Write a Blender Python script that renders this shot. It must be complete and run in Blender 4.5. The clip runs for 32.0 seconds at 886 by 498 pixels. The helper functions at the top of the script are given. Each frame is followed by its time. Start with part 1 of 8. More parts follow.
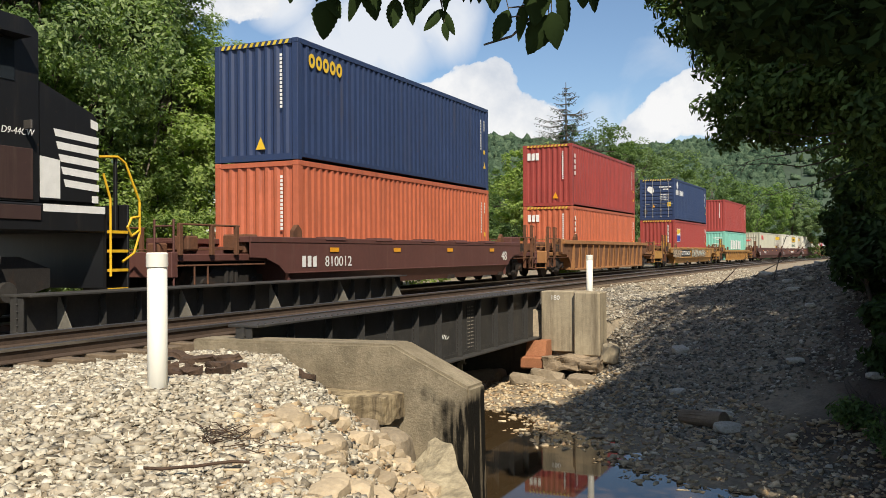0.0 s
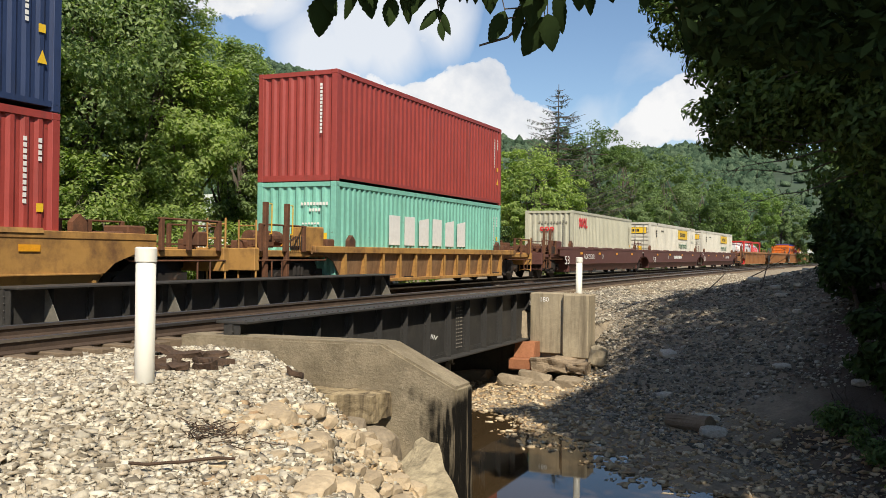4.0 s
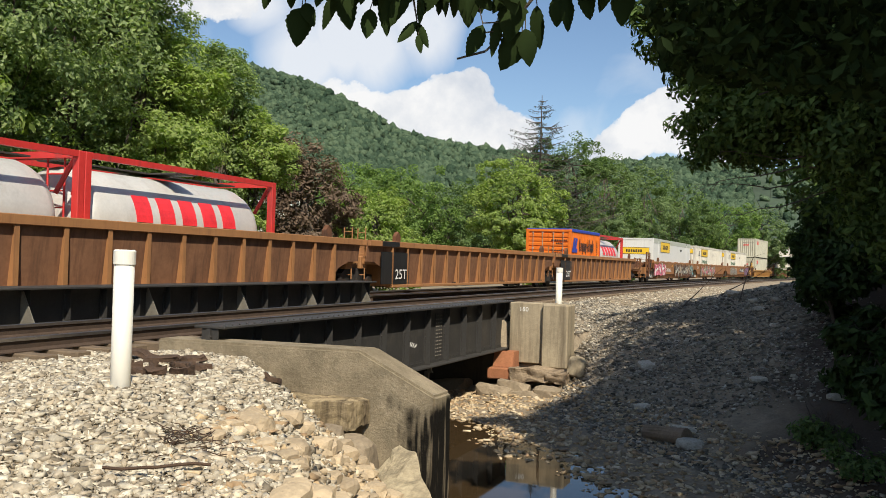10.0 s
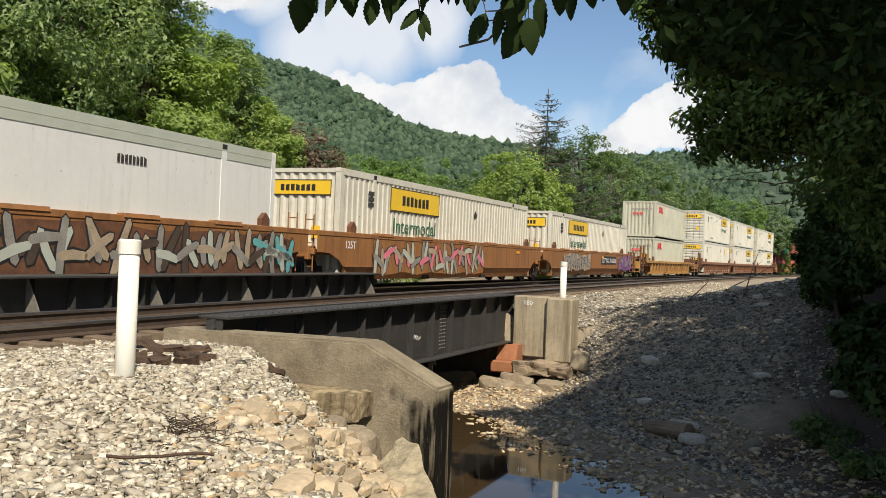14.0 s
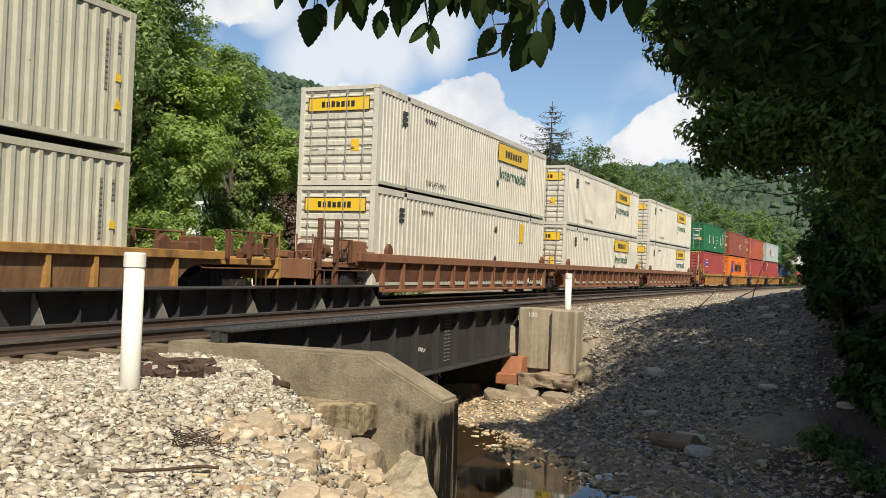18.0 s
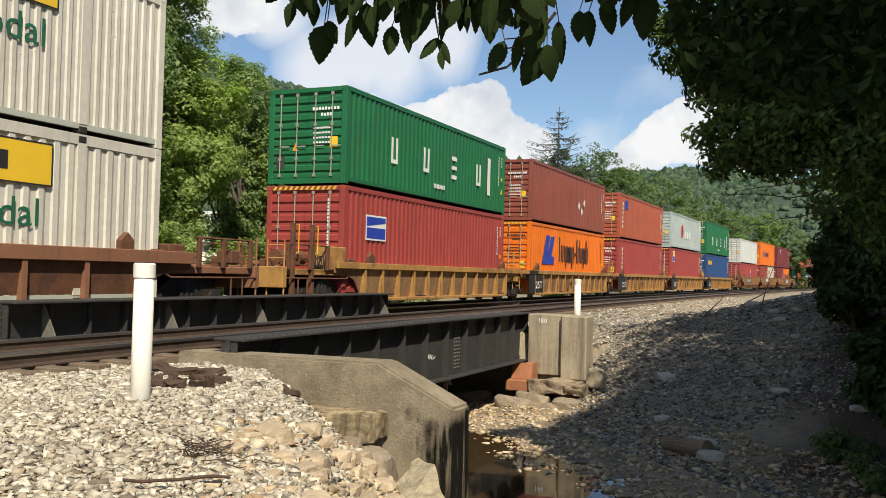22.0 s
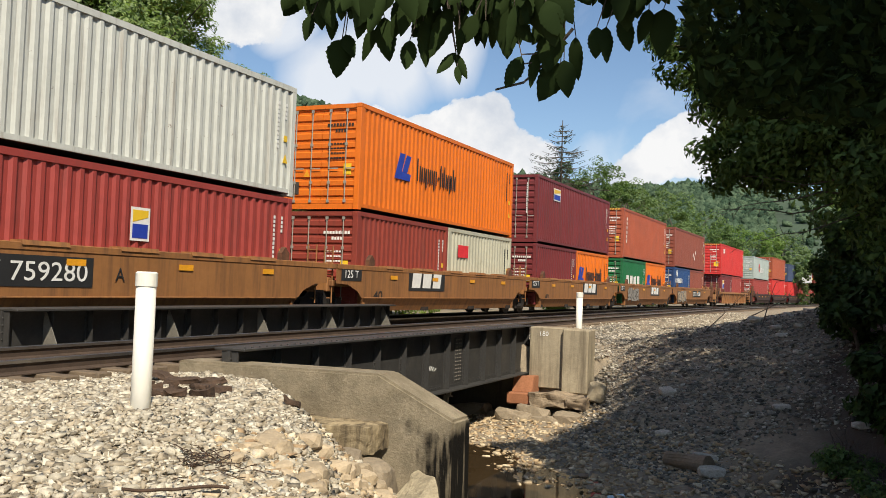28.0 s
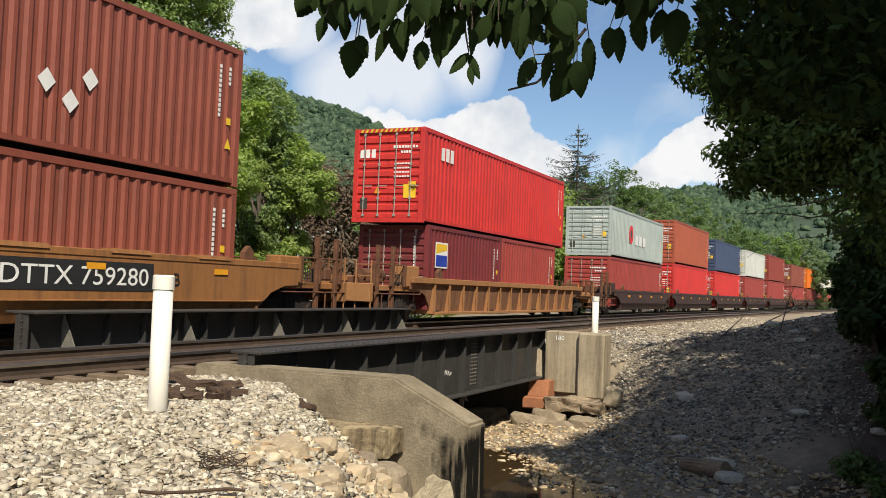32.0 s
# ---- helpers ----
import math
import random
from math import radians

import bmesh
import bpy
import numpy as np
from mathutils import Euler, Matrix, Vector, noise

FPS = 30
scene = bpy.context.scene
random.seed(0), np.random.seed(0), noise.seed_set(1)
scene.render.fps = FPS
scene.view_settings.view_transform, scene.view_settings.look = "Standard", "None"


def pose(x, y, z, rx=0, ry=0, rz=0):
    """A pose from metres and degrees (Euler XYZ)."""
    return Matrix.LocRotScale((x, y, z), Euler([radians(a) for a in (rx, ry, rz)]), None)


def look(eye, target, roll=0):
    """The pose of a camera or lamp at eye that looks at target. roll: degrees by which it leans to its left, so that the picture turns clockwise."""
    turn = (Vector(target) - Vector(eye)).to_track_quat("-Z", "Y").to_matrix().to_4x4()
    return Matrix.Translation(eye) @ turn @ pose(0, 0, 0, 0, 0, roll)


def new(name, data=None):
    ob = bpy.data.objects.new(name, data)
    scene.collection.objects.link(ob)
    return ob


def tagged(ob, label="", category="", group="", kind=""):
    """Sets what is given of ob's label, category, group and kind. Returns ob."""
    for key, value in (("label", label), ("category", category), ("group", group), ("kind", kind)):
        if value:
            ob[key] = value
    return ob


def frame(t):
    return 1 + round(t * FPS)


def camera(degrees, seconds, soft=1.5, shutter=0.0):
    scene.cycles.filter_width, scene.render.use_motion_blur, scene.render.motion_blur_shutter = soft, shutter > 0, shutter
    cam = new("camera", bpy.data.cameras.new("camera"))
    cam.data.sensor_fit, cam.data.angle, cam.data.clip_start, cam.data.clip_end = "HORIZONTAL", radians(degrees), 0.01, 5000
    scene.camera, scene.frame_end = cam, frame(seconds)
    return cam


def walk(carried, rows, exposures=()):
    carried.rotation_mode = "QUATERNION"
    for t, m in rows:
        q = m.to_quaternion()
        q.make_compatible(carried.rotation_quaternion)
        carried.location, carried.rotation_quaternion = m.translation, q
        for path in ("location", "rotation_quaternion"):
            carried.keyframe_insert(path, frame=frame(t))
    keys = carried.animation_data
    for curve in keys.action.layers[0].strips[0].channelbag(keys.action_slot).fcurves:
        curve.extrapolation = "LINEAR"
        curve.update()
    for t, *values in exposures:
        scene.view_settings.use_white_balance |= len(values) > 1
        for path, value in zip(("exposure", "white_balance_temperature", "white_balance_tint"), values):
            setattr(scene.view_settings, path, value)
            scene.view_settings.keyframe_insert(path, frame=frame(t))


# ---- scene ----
# metres; x to the right of the line, y along the track away from the viewer, z up from the rail tops
EYE = (0.0, 0.0, 1.066)
cam = camera(52.35, 32.0, soft=0.72)
# seconds, yaw, pitch, roll of the hand-held camera, which turns on the spot
PATH = [
    (0, 24.55, 0.26, 0.34), (0.5, 23.91, 0.67, -0.03), (1, 22.93, 1.39, -0.31),
    (1.5, 22.89, 1.92, -1.09), (2, 22.84, 1.98, -1.80), (2.5, 23.38, 1.89, -1.92),
    (3, 24.59, 1.23, -1.39), (3.5, 24.32, 0.34, -0.91), (5.5, 22.88, 0.05, -1.18),
    (6, 22.64, -0.14, -1.16), (6.5, 22.37, -0.11, -1.05), (7, 22.30, 0.13, -0.97),
    (7.5, 22.32, 0.35, -1.04), (8, 22.35, 0.34, -1.26), (8.5, 22.70, 0.46, -1.46),
    (9, 22.77, 0.56, -1.48), (9.5, 22.55, 0.49, -1.38), (10, 22.70, 0.80, -1.72),
    (10.5, 22.70, 0.96, -1.82), (11, 23.24, 1.01, -2.01), (11.5, 23.34, 0.95, -2.11),
    (12, 23.00, 0.65, -2.13), (12.5, 22.89, 0.42, -2.14), (13, 22.91, 0.40, -2.25),
    (13.5, 22.97, 0.43, -2.15), (14, 22.99, 0.33, -2.30), (14.5, 23.01, 0.19, -2.38),
    (16.5, 23.16, 0.62, -2.05), (17, 23.44, 0.80, -1.97), (17.5, 23.49, 0.83, -1.80),
    (18, 23.28, 1.09, -2.13), (18.5, 23.10, 0.89, -2.02), (19, 23.19, 0.75, -1.96),
    (19.5, 23.29, 0.80, -1.93), (20, 23.45, 1.06, -1.92), (20.5, 23.54, 1.58, -1.79),
    (21, 23.65, 1.84, -1.72), (21.5, 23.76, 1.63, -1.64), (22, 23.84, 1.52, -1.46),
    (22.5, 23.89, 1.81, -1.50), (23, 23.98, 2.10, -1.42), (23.5, 24.03, 2.37, -1.36),
    (24, 24.05, 2.49, -1.45), (24.5, 24.02, 2.55, -1.62), (25, 24.05, 2.74, -1.69),
    (25.5, 24.09, 2.83, -1.85), (27.5, 23.85, 2.51, -2.04), (28, 23.96, 2.27, -2.08),
    (28.5, 24.31, 2.08, -2.10), (29, 24.64, 2.24, -2.13), (29.5, 24.64, 2.38, -2.01),
    (30, 24.42, 2.42, -1.96), (30.5, 24.24, 2.41, -1.80), (31, 24.21, 2.26, -1.92),
    (31.5, 24.56, 2.28, -2.11), (32, 24.95, 2.48, -2.20),
]
walk(cam, [(t, pose(*EYE, 90 + p, r, y)) for t, y, p, r in PATH])

# ---- world and sun ----
SUN_TO = Vector((0.50, -0.62, 0.86)).normalized()
sun_el = math.asin(SUN_TO.z)
sun_az = math.atan2(SUN_TO.x, SUN_TO.y)


def node(nt, kind, **inputs):
    n = nt.nodes.new(kind)
    for k, v in inputs.items():
        n.inputs[k.replace("_", " ")].default_value = v
    return n


def ramp(nt, src, stops, interp="LINEAR"):
    n = nt.nodes.new("ShaderNodeValToRGB")
    n.color_ramp.interpolation = interp
    el = n.color_ramp.elements
    while len(el) < len(stops):
        el.new(0.5)
    for e, (p, c) in zip(el, stops):
        e.position = p
        e.color = (*c, 1) if len(c) == 3 else c
    nt.links.new(src, n.inputs["Fac"])
    return n.outputs["Color"]


def mathn(nt, op, a, b=None, clamp=False):
    n = nt.nodes.new("ShaderNodeMath")
    n.operation, n.use_clamp = op, clamp
    for i, v in enumerate((a, b)):
        if v is None:
            continue
        if isinstance(v, (int, float)):
            n.inputs[i].default_value = v
        else:
            nt.links.new(v, n.inputs[i])
    return n.outputs[0]


def mixc(nt, fac, a, b, mode="MIX"):
    n = nt.nodes.new("ShaderNodeMix")
    n.data_type, n.blend_type = "RGBA", mode
    for sock, v in ((n.inputs[0], fac), (n.inputs[6], a), (n.inputs[7], b)):
        if isinstance(v, (int, float)):
            sock.default_value = v
        elif isinstance(v, tuple):
            sock.default_value = (*v, 1)
        else:
            nt.links.new(v, sock)
    return n.outputs[2]


def make_world():
    w = bpy.data.worlds.new("world")
    scene.world = w
    w.use_nodes = True
    nt = w.node_tree
    bg = nt.nodes["Background"]
    sky = nt.nodes.new("ShaderNodeTexSky")
    sky.sky_type, sky.sun_disc = "NISHITA", False
    sky.sun_elevation, sky.sun_rotation = sun_el, sun_az
    sky.air_density, sky.dust_density, sky.ozone_density = 1.0, 0.15, 3.2
    geo = nt.nodes.new("ShaderNodeTexCoord")
    # flatten the dome onto a cloud deck so that clouds shrink towards the horizon
    sep = nt.nodes.new("ShaderNodeSeparateXYZ")
    nt.links.new(geo.outputs["Generated"], sep.inputs[0])
    zz = mathn(nt, "ADD", sep.outputs[2], 0.16)
    comb = nt.nodes.new("ShaderNodeCombineXYZ")
    nt.links.new(mathn(nt, "DIVIDE", sep.outputs[0], zz), comb.inputs[0])
    nt.links.new(mathn(nt, "DIVIDE", sep.outputs[1], zz), comb.inputs[1])
    n1 = node(nt, "ShaderNodeTexNoise", Scale=0.8, Detail=6.0, Roughness=0.5, Distortion=0.1)
    nt.links.new(comb.outputs[0], n1.inputs["Vector"])
    cover = n1.outputs["Fac"]
    # the cumulus heads over the ridge: soft cones round their bearings
    cones = []
    for (bx, by, bz), size, amount in CLOUDS + VEILS:
        d = Vector((bx, by, bz)).normalized()
        dot = nt.nodes.new("ShaderNodeVectorMath")
        dot.operation = "DOT_PRODUCT"
        nt.links.new(geo.outputs["Generated"], dot.inputs[0])
        dot.inputs[1].default_value = d
        m = nt.nodes.new("ShaderNodeMapRange")
        m.inputs["From Min"].default_value, m.inputs["From Max"].default_value = math.cos(radians(size)), 1.0
        m.inputs["To Max"].default_value = amount
        nt.links.new(dot.outputs["Value"], m.inputs["Value"])
        cones.append(m.outputs[0])
    for c in cones[:len(CLOUDS)]:
        cover = mathn(nt, "ADD", cover, c)
    thin = cones[len(CLOUDS)]
    for c in cones[len(CLOUDS) + 1:]:
        thin = mathn(nt, "MAXIMUM", thin, c)
    billow = node(nt, "ShaderNodeTexNoise", Scale=19.0, Detail=12.0, Roughness=0.6)
    nt.links.new(geo.outputs["Generated"], billow.inputs["Vector"])
    cover = mathn(nt, "ADD", cover, mathn(nt, "MULTIPLY", mathn(nt, "SUBTRACT", billow.outputs["Fac"], 0.5), 1.15))
    mask = ramp(nt, cover, [(0.63, (0, 0, 0)), (0.69, (0.8, 0.8, 0.8)), (0.80, (1, 1, 1))])
    body = node(nt, "ShaderNodeTexNoise", Scale=11.0, Detail=7.0, Roughness=0.6)
    nt.links.new(geo.outputs["Generated"], body.inputs["Vector"])
    white = ramp(nt, body.outputs["Fac"], [(0.32, (5.0, 5.5, 6.3)), (0.6, (8.2, 8.2, 8.2))])
    wisp = node(nt, "ShaderNodeTexNoise", Scale=7.0, Detail=7.0, Roughness=0.5, Distortion=0.4)
    nt.links.new(geo.outputs["Generated"], wisp.inputs["Vector"])
    veil = ramp(nt, mathn(nt, "ADD", thin, mathn(nt, "MULTIPLY", mathn(nt, "SUBTRACT", wisp.outputs["Fac"], 0.5), 1.5)), [(0.02, (0, 0, 0)), (0.5, (0.85, 0.85, 0.85))])
    col = mixc(nt, veil, sky.outputs[0], (7.6, 7.8, 8.1))
    col = mixc(nt, mask, col, white)
    nt.links.new(col, bg.inputs["Color"])
    bg.inputs["Strength"].default_value = 0.09
    return w


def bearing(az, el):
    a, e = radians(az), radians(el)
    return (-math.sin(a) * math.cos(e), math.cos(a) * math.cos(e), math.sin(e))


# bearing left of the line and height of the cloud heads in degrees, size, amount
CLOUDS = [(bearing(21.3, 10.6), 1.9, 0.7), (bearing(22.8, 10.2), 2.0, 0.7), (bearing(24.4, 9.2), 2.2, 0.65), (bearing(26.2, 8.8), 2.2, 0.6), (bearing(20.2, 8.6), 2.0, 0.6), (bearing(18.2, 8.2), 1.6, 0.5),
          (bearing(22.6, 8.0), 3.2, 0.6), (bearing(27.8, 8.4), 2.2, 0.5), (bearing(29.6, 9.4), 2.4, 0.4), (bearing(36.5, 15.8), 3.0, 0.5), (bearing(41.0, 17.0), 5.0, 0.5),
          (bearing(9.6, 9.0), 2.2, 0.7), (bearing(11.2, 8.2), 1.8, 0.6), (bearing(12.6, 7.2), 1.5, 0.45), (bearing(7.4, 9.6), 3.0, 0.7), (bearing(5.0, 9.0), 4.0, 0.6)]
# thin cloud veils
VEILS = [(bearing(32.0, 12.2), 3.6, 0.62), (bearing(29.6, 13.4), 3.2, 0.6), (bearing(27.4, 13.4), 3.4, 0.6), (bearing(24.8, 14.6), 3.4, 0.55), (bearing(27.0, 16.5), 4.0, 0.5), (bearing(34.6, 15.6), 2.6, 0.5)]
make_world()
sun = new("sun", bpy.data.lights.new("sun", "SUN"))
sun.data.energy, sun.data.angle, sun.data.color = 4.75, radians(0.53), (1.0, 0.915, 0.77)
sun.matrix_world = look((0, 0, 60), Vector((0, 0, 60)) - SUN_TO)
scene.view_settings.exposure = 0.35

# ---- materials ----
RUST = (0.11, 0.05, 0.025)
GRIME = (0.05, 0.042, 0.035)


def shade(name, color, rough=0.6, metal=0.0, bump=0.0, bump_scale=40.0, vary=0.25, scale=3.0, dirt=None, dirt_amount=0.0,
          streak=False, spec=0.5, rnd=0.0, cover=0.52, chips=0.0):
    """A painted or mineral surface: base colour varied at two scales, a dirt colour in patches or in running streaks, fine relief."""
    m = bpy.data.materials.new(name)
    m.use_nodes = True
    nt = m.node_tree
    b = nt.nodes["Principled BSDF"]
    co = nt.nodes.new("ShaderNodeTexCoord")
    src = co.outputs["Object"]
    if streak:
        info = nt.nodes.new("ShaderNodeObjectInfo")
        shift = nt.nodes.new("ShaderNodeVectorMath")
        shift.operation = "MULTIPLY_ADD"
        nt.links.new(info.outputs["Random"], shift.inputs[0])
        shift.inputs[1].default_value = (37.0, 53.0, 0.0)
        nt.links.new(src, shift.inputs[2])
        src = shift.outputs[0]
    n1 = node(nt, "ShaderNodeTexNoise", Scale=scale, Detail=6.0, Roughness=0.6)
    n2 = node(nt, "ShaderNodeTexNoise", Scale=scale * 9, Detail=4.0, Roughness=0.6)
    nt.links.new(src, n1.inputs["Vector"])
    nt.links.new(src, n2.inputs["Vector"])
    f = mathn(nt, "ADD", mathn(nt, "MULTIPLY", n1.outputs["Fac"], 0.6), mathn(nt, "MULTIPLY", n2.outputs["Fac"], 0.4))
    lo = tuple(c * (1 - vary) for c in color)
    hi = tuple(min(1, c * (1 + vary)) for c in color)
    col = ramp(nt, f, [(0.3, lo), (0.7, hi)])
    if rnd:
        info = nt.nodes.new("ShaderNodeObjectInfo")
        col = mixc(nt, 1.0, col, ramp(nt, info.outputs["Random"], [(0, (1 - rnd,) * 3), (1, (1 + rnd,) * 3)]), "MULTIPLY")
    if dirt:
        mp = nt.nodes.new("ShaderNodeMapping")
        mp.inputs["Scale"].default_value = (3.2, 3.2, 0.22) if streak else (1.1, 1.1, 1.1)
        nt.links.new(src, mp.inputs["Vector"])
        n3 = node(nt, "ShaderNodeTexNoise", Scale=1.6, Detail=8.0, Roughness=0.68)
        nt.links.new(mp.outputs[0], n3.inputs["Vector"])
        k = ramp(nt, n3.outputs["Fac"], [(cover, (0, 0, 0)), (cover + 0.22, (dirt_amount,) * 3)])
        col = mixc(nt, k, col, dirt)
    if chips:
        n5 = node(nt, "ShaderNodeTexNoise", Scale=7.0, Detail=9.0, Roughness=0.72)
        nt.links.new(src, n5.inputs["Vector"])
        col = mixc(nt, ramp(nt, n5.outputs["Fac"], [(0.645, (0, 0, 0)), (0.69, (chips,) * 3)]), col, RUST)
    nt.links.new(col, b.inputs["Base Color"])
    b.inputs["Roughness"].default_value = rough
    b.inputs["Metallic"].default_value = metal
    b.inputs["Specular IOR Level"].default_value = spec
    if bump:
        n4 = node(nt, "ShaderNodeTexNoise", Scale=bump_scale, Detail=5.0, Roughness=0.65)
        nt.links.new(src, n4.inputs["Vector"])
        bp = node(nt, "ShaderNodeBump", Strength=bump, Distance=0.02)
        nt.links.new(n4.outputs["Fac"], bp.inputs["Height"])
        nt.links.new(bp.outputs[0], b.inputs["Normal"])
    return m


def paint(name, rgb, dirt=GRIME, amount=0.45, rough=0.5, vary=0.17):
    return shade(name, rgb, rough, 0, 0.05, 60, vary, 0.8, dirt, amount, True, chips=0.6)


P = {
    "navy": paint("navy paint", (0.024, 0.042, 0.105)),
    "blue": paint("blue paint", (0.02, 0.06, 0.17)),
    "orange_red": paint("faded orange paint", (0.47, 0.125, 0.06)),
    "oxide": paint("oxide red paint", (0.25, 0.045, 0.03)),
    "red": paint("red paint", (0.31, 0.05, 0.04)),
    "bright_red": paint("bright red paint", (0.55, 0.035, 0.03)),
    "maroon": paint("maroon paint", (0.165, 0.028, 0.03)),
    "brown_red": paint("brown red paint", (0.24, 0.065, 0.04)),
    "rust_orange": paint("rust orange paint", (0.36, 0.085, 0.04)),
    "teal": paint("teal paint", (0.20, 0.48, 0.38)),
    "cream": paint("grey cream paint", (0.47, 0.455, 0.35), (0.2, 0.17, 0.12), 0.3),
    "white": paint("white paint", (0.58, 0.55, 0.458), (0.26, 0.21, 0.15), 0.35),
    "smooth_white": paint("clean white panel paint", (0.68, 0.68, 0.64), (0.34, 0.31, 0.26), 0.3, 0.4, 0.06),
    "dull_white": shade("stained white paint", (0.54, 0.55, 0.50), 0.55, 0, 0.05, 60, 0.12, 0.8, (0.17, 0.11, 0.065), 0.55, True, 0.4, 0, 0.52, 0.8),
    "grey": paint("pale grey green paint", (0.36, 0.41, 0.38), (0.12, 0.11, 0.09), 0.4),
    "green": paint("green paint", (0.012, 0.13, 0.045)),
    "orange": paint("orange paint", (0.68, 0.155, 0.012), (0.2, 0.07, 0.03), 0.25),
    "slate": paint("slate blue paint", (0.05, 0.07, 0.13)),
    "car_brown": paint("brown wagon paint", (0.105, 0.04, 0.031), (0.16, 0.10, 0.07), 0.35, 0.65),
    "car_rust": paint("rusty orange wagon paint", (0.32, 0.15, 0.055), (0.13, 0.06, 0.03), 0.6, 0.75),
    "car_yellow": shade("faded yellow wagon paint", (0.40, 0.215, 0.06), 0.7, 0, 0.05, 60, 0.15, 1.2, (0.12, 0.06, 0.03), 0.85, False, 0.4, 0, 0.46),
    "car_tan": shade("tan brown wagon paint", (0.29, 0.128, 0.042), 0.65, 0, 0.05, 60, 0.16, 1.0, (0.11, 0.055, 0.028), 0.7, True, 0.4, 0, 0.46),
    "car_dark": paint("dark brown wagon paint", (0.045, 0.022, 0.018), (0.1, 0.07, 0.05), 0.4, 0.7),
    "car_redrust": paint("red rusted wagon paint", (0.225, 0.10, 0.05), (0.09, 0.045, 0.028), 0.6, 0.8),
    # rust and dust, darkened to hold the shade under the top chord
    "rust_sheet_shade": shade("brown rusted side sheet darkened for shade", (0.21, 0.103, 0.054), 0.85, 0, 0.1, 50, 0.3, 1.0, (0.075, 0.038, 0.024), 0.75, True, 0.3, 0, 0.46),
    "tan_sheet_shade": shade("tan brown dusty side sheet darkened for shade", (0.26, 0.15, 0.075), 0.85, 0, 0.1, 50, 0.3, 1.0, (0.10, 0.055, 0.03), 0.7, True, 0.3, 0, 0.46),
    # grime of the wagon ends; also paints shade on the long wagons' sheets
    "car_grime_shade": shade("grimy rust brown, also for shaded sheets", (0.14, 0.062, 0.032), 0.85, 0, 0.2, 40, 0.4, 3.0, (0.05, 0.03, 0.022), 0.8, False, 0.3, 0, 0.45),
    "loco": paint("black locomotive paint", (0.012, 0.012, 0.013), (0.06, 0.05, 0.04), 0.4, 0.4),
}
M_STEEL = shade("worn steel", (0.10, 0.09, 0.08), 0.5, 0.6, 0.1, 50, 0.3, 4)
M_DARK = shade("oily dark iron", (0.025, 0.021, 0.018), 0.75, 0.2, 0.2, 40, 0.4, 4, RUST, 0.6)
M_BLACK = shade("black rubber", (0.012, 0.012, 0.012), 0.7)
M_RAILTOP = shade("polished rail head", (0.32, 0.30, 0.28), 0.28, 0.9, 0.02, 30, 0.2, 2)
M_RAIL = shade("rusty rail side", (0.065, 0.042, 0.028), 0.85, 0.1, 0.3, 60, 0.35, 5, (0.12, 0.08, 0.05), 0.5)
M_TIE = shade("weathered creosote timber", (0.15, 0.108, 0.068), 0.9, 0, 0.5, 30, 0.4, 6)
M_GIRDER = shade("black painted girder steel", (0.036, 0.034, 0.031), 0.65, 0.0, 0.15, 25, 0.3, 2.0, (0.10, 0.09, 0.072), 0.5)
M_CONC = shade("weathered concrete", (0.36, 0.30, 0.205), 0.92, 0, 0.4, 30, 0.25, 1.6, (0.12, 0.095, 0.065), 0.75, True, 0.2, 0, 0.47)
M_CONC_RED = shade("iron-stained concrete", (0.32, 0.13, 0.06), 0.9, 0, 0.5, 25, 0.35, 3)
M_PVC = shade("white pvc", (0.77, 0.745, 0.655), 0.38, 0, 0.02, 20, 0.04, 2, (0.45, 0.42, 0.36), 0.25)
M_WHITE = shade("white lettering", (0.75, 0.74, 0.70), 0.6, 0, 0, 1, 0.12, 6)
M_BLACKP = shade("black lettering", (0.02, 0.02, 0.02), 0.6)
M_FAINT = shade("faded grey lettering", (0.24, 0.225, 0.18), 0.6)
M_YELLOW = shade("yellow plate", (0.78, 0.50, 0.03), 0.45, 0, 0, 1, 0.06, 3)
M_GREENP = shade("green lettering", (0.02, 0.12, 0.06), 0.5)
M_REDP = shade("red lettering", (0.70, 0.03, 0.04), 0.5)
M_BLUEP = shade("blue emblem", (0.02, 0.05, 0.36), 0.5)
M_AMBER = shade("amber reflector sheet", (0.75, 0.33, 0.02), 0.4)
M_TANK = shade("brushed tank steel", (0.60, 0.59, 0.55), 0.45, 0.25, 0.04, 12, 0.12, 2, (0.28, 0.26, 0.22), 0.4)
M_TANKGREY = shade("tank end paint", (0.42, 0.44, 0.37), 0.5, 0, 0.03, 20, 0.1, 2)

M_PINK = shade("pink spray paint", (0.62, 0.16, 0.22), 0.6, 0, 0, 1, 0.35, 3)
M_PURPLE = shade("purple spray paint", (0.20, 0.07, 0.22), 0.6, 0, 0, 1, 0.35, 3)
M_SPRAYGREY = shade("grey spray paint", (0.24, 0.22, 0.19), 0.6, 0, 0, 1, 0.35, 3)
M_SPRAYTAN = shade("cream spray paint", (0.36, 0.28, 0.19), 0.6, 0, 0, 1, 0.35, 3)
M_SPRAYTEAL = shade("teal spray paint", (0.12, 0.34, 0.34), 0.6, 0, 0, 1, 0.3, 3)
M_RAILING = shade("yellow handrail paint", (0.72, 0.42, 0.02), 0.45)
M_GLASS = shade("dark cab glass", (0.02, 0.025, 0.03), 0.06)

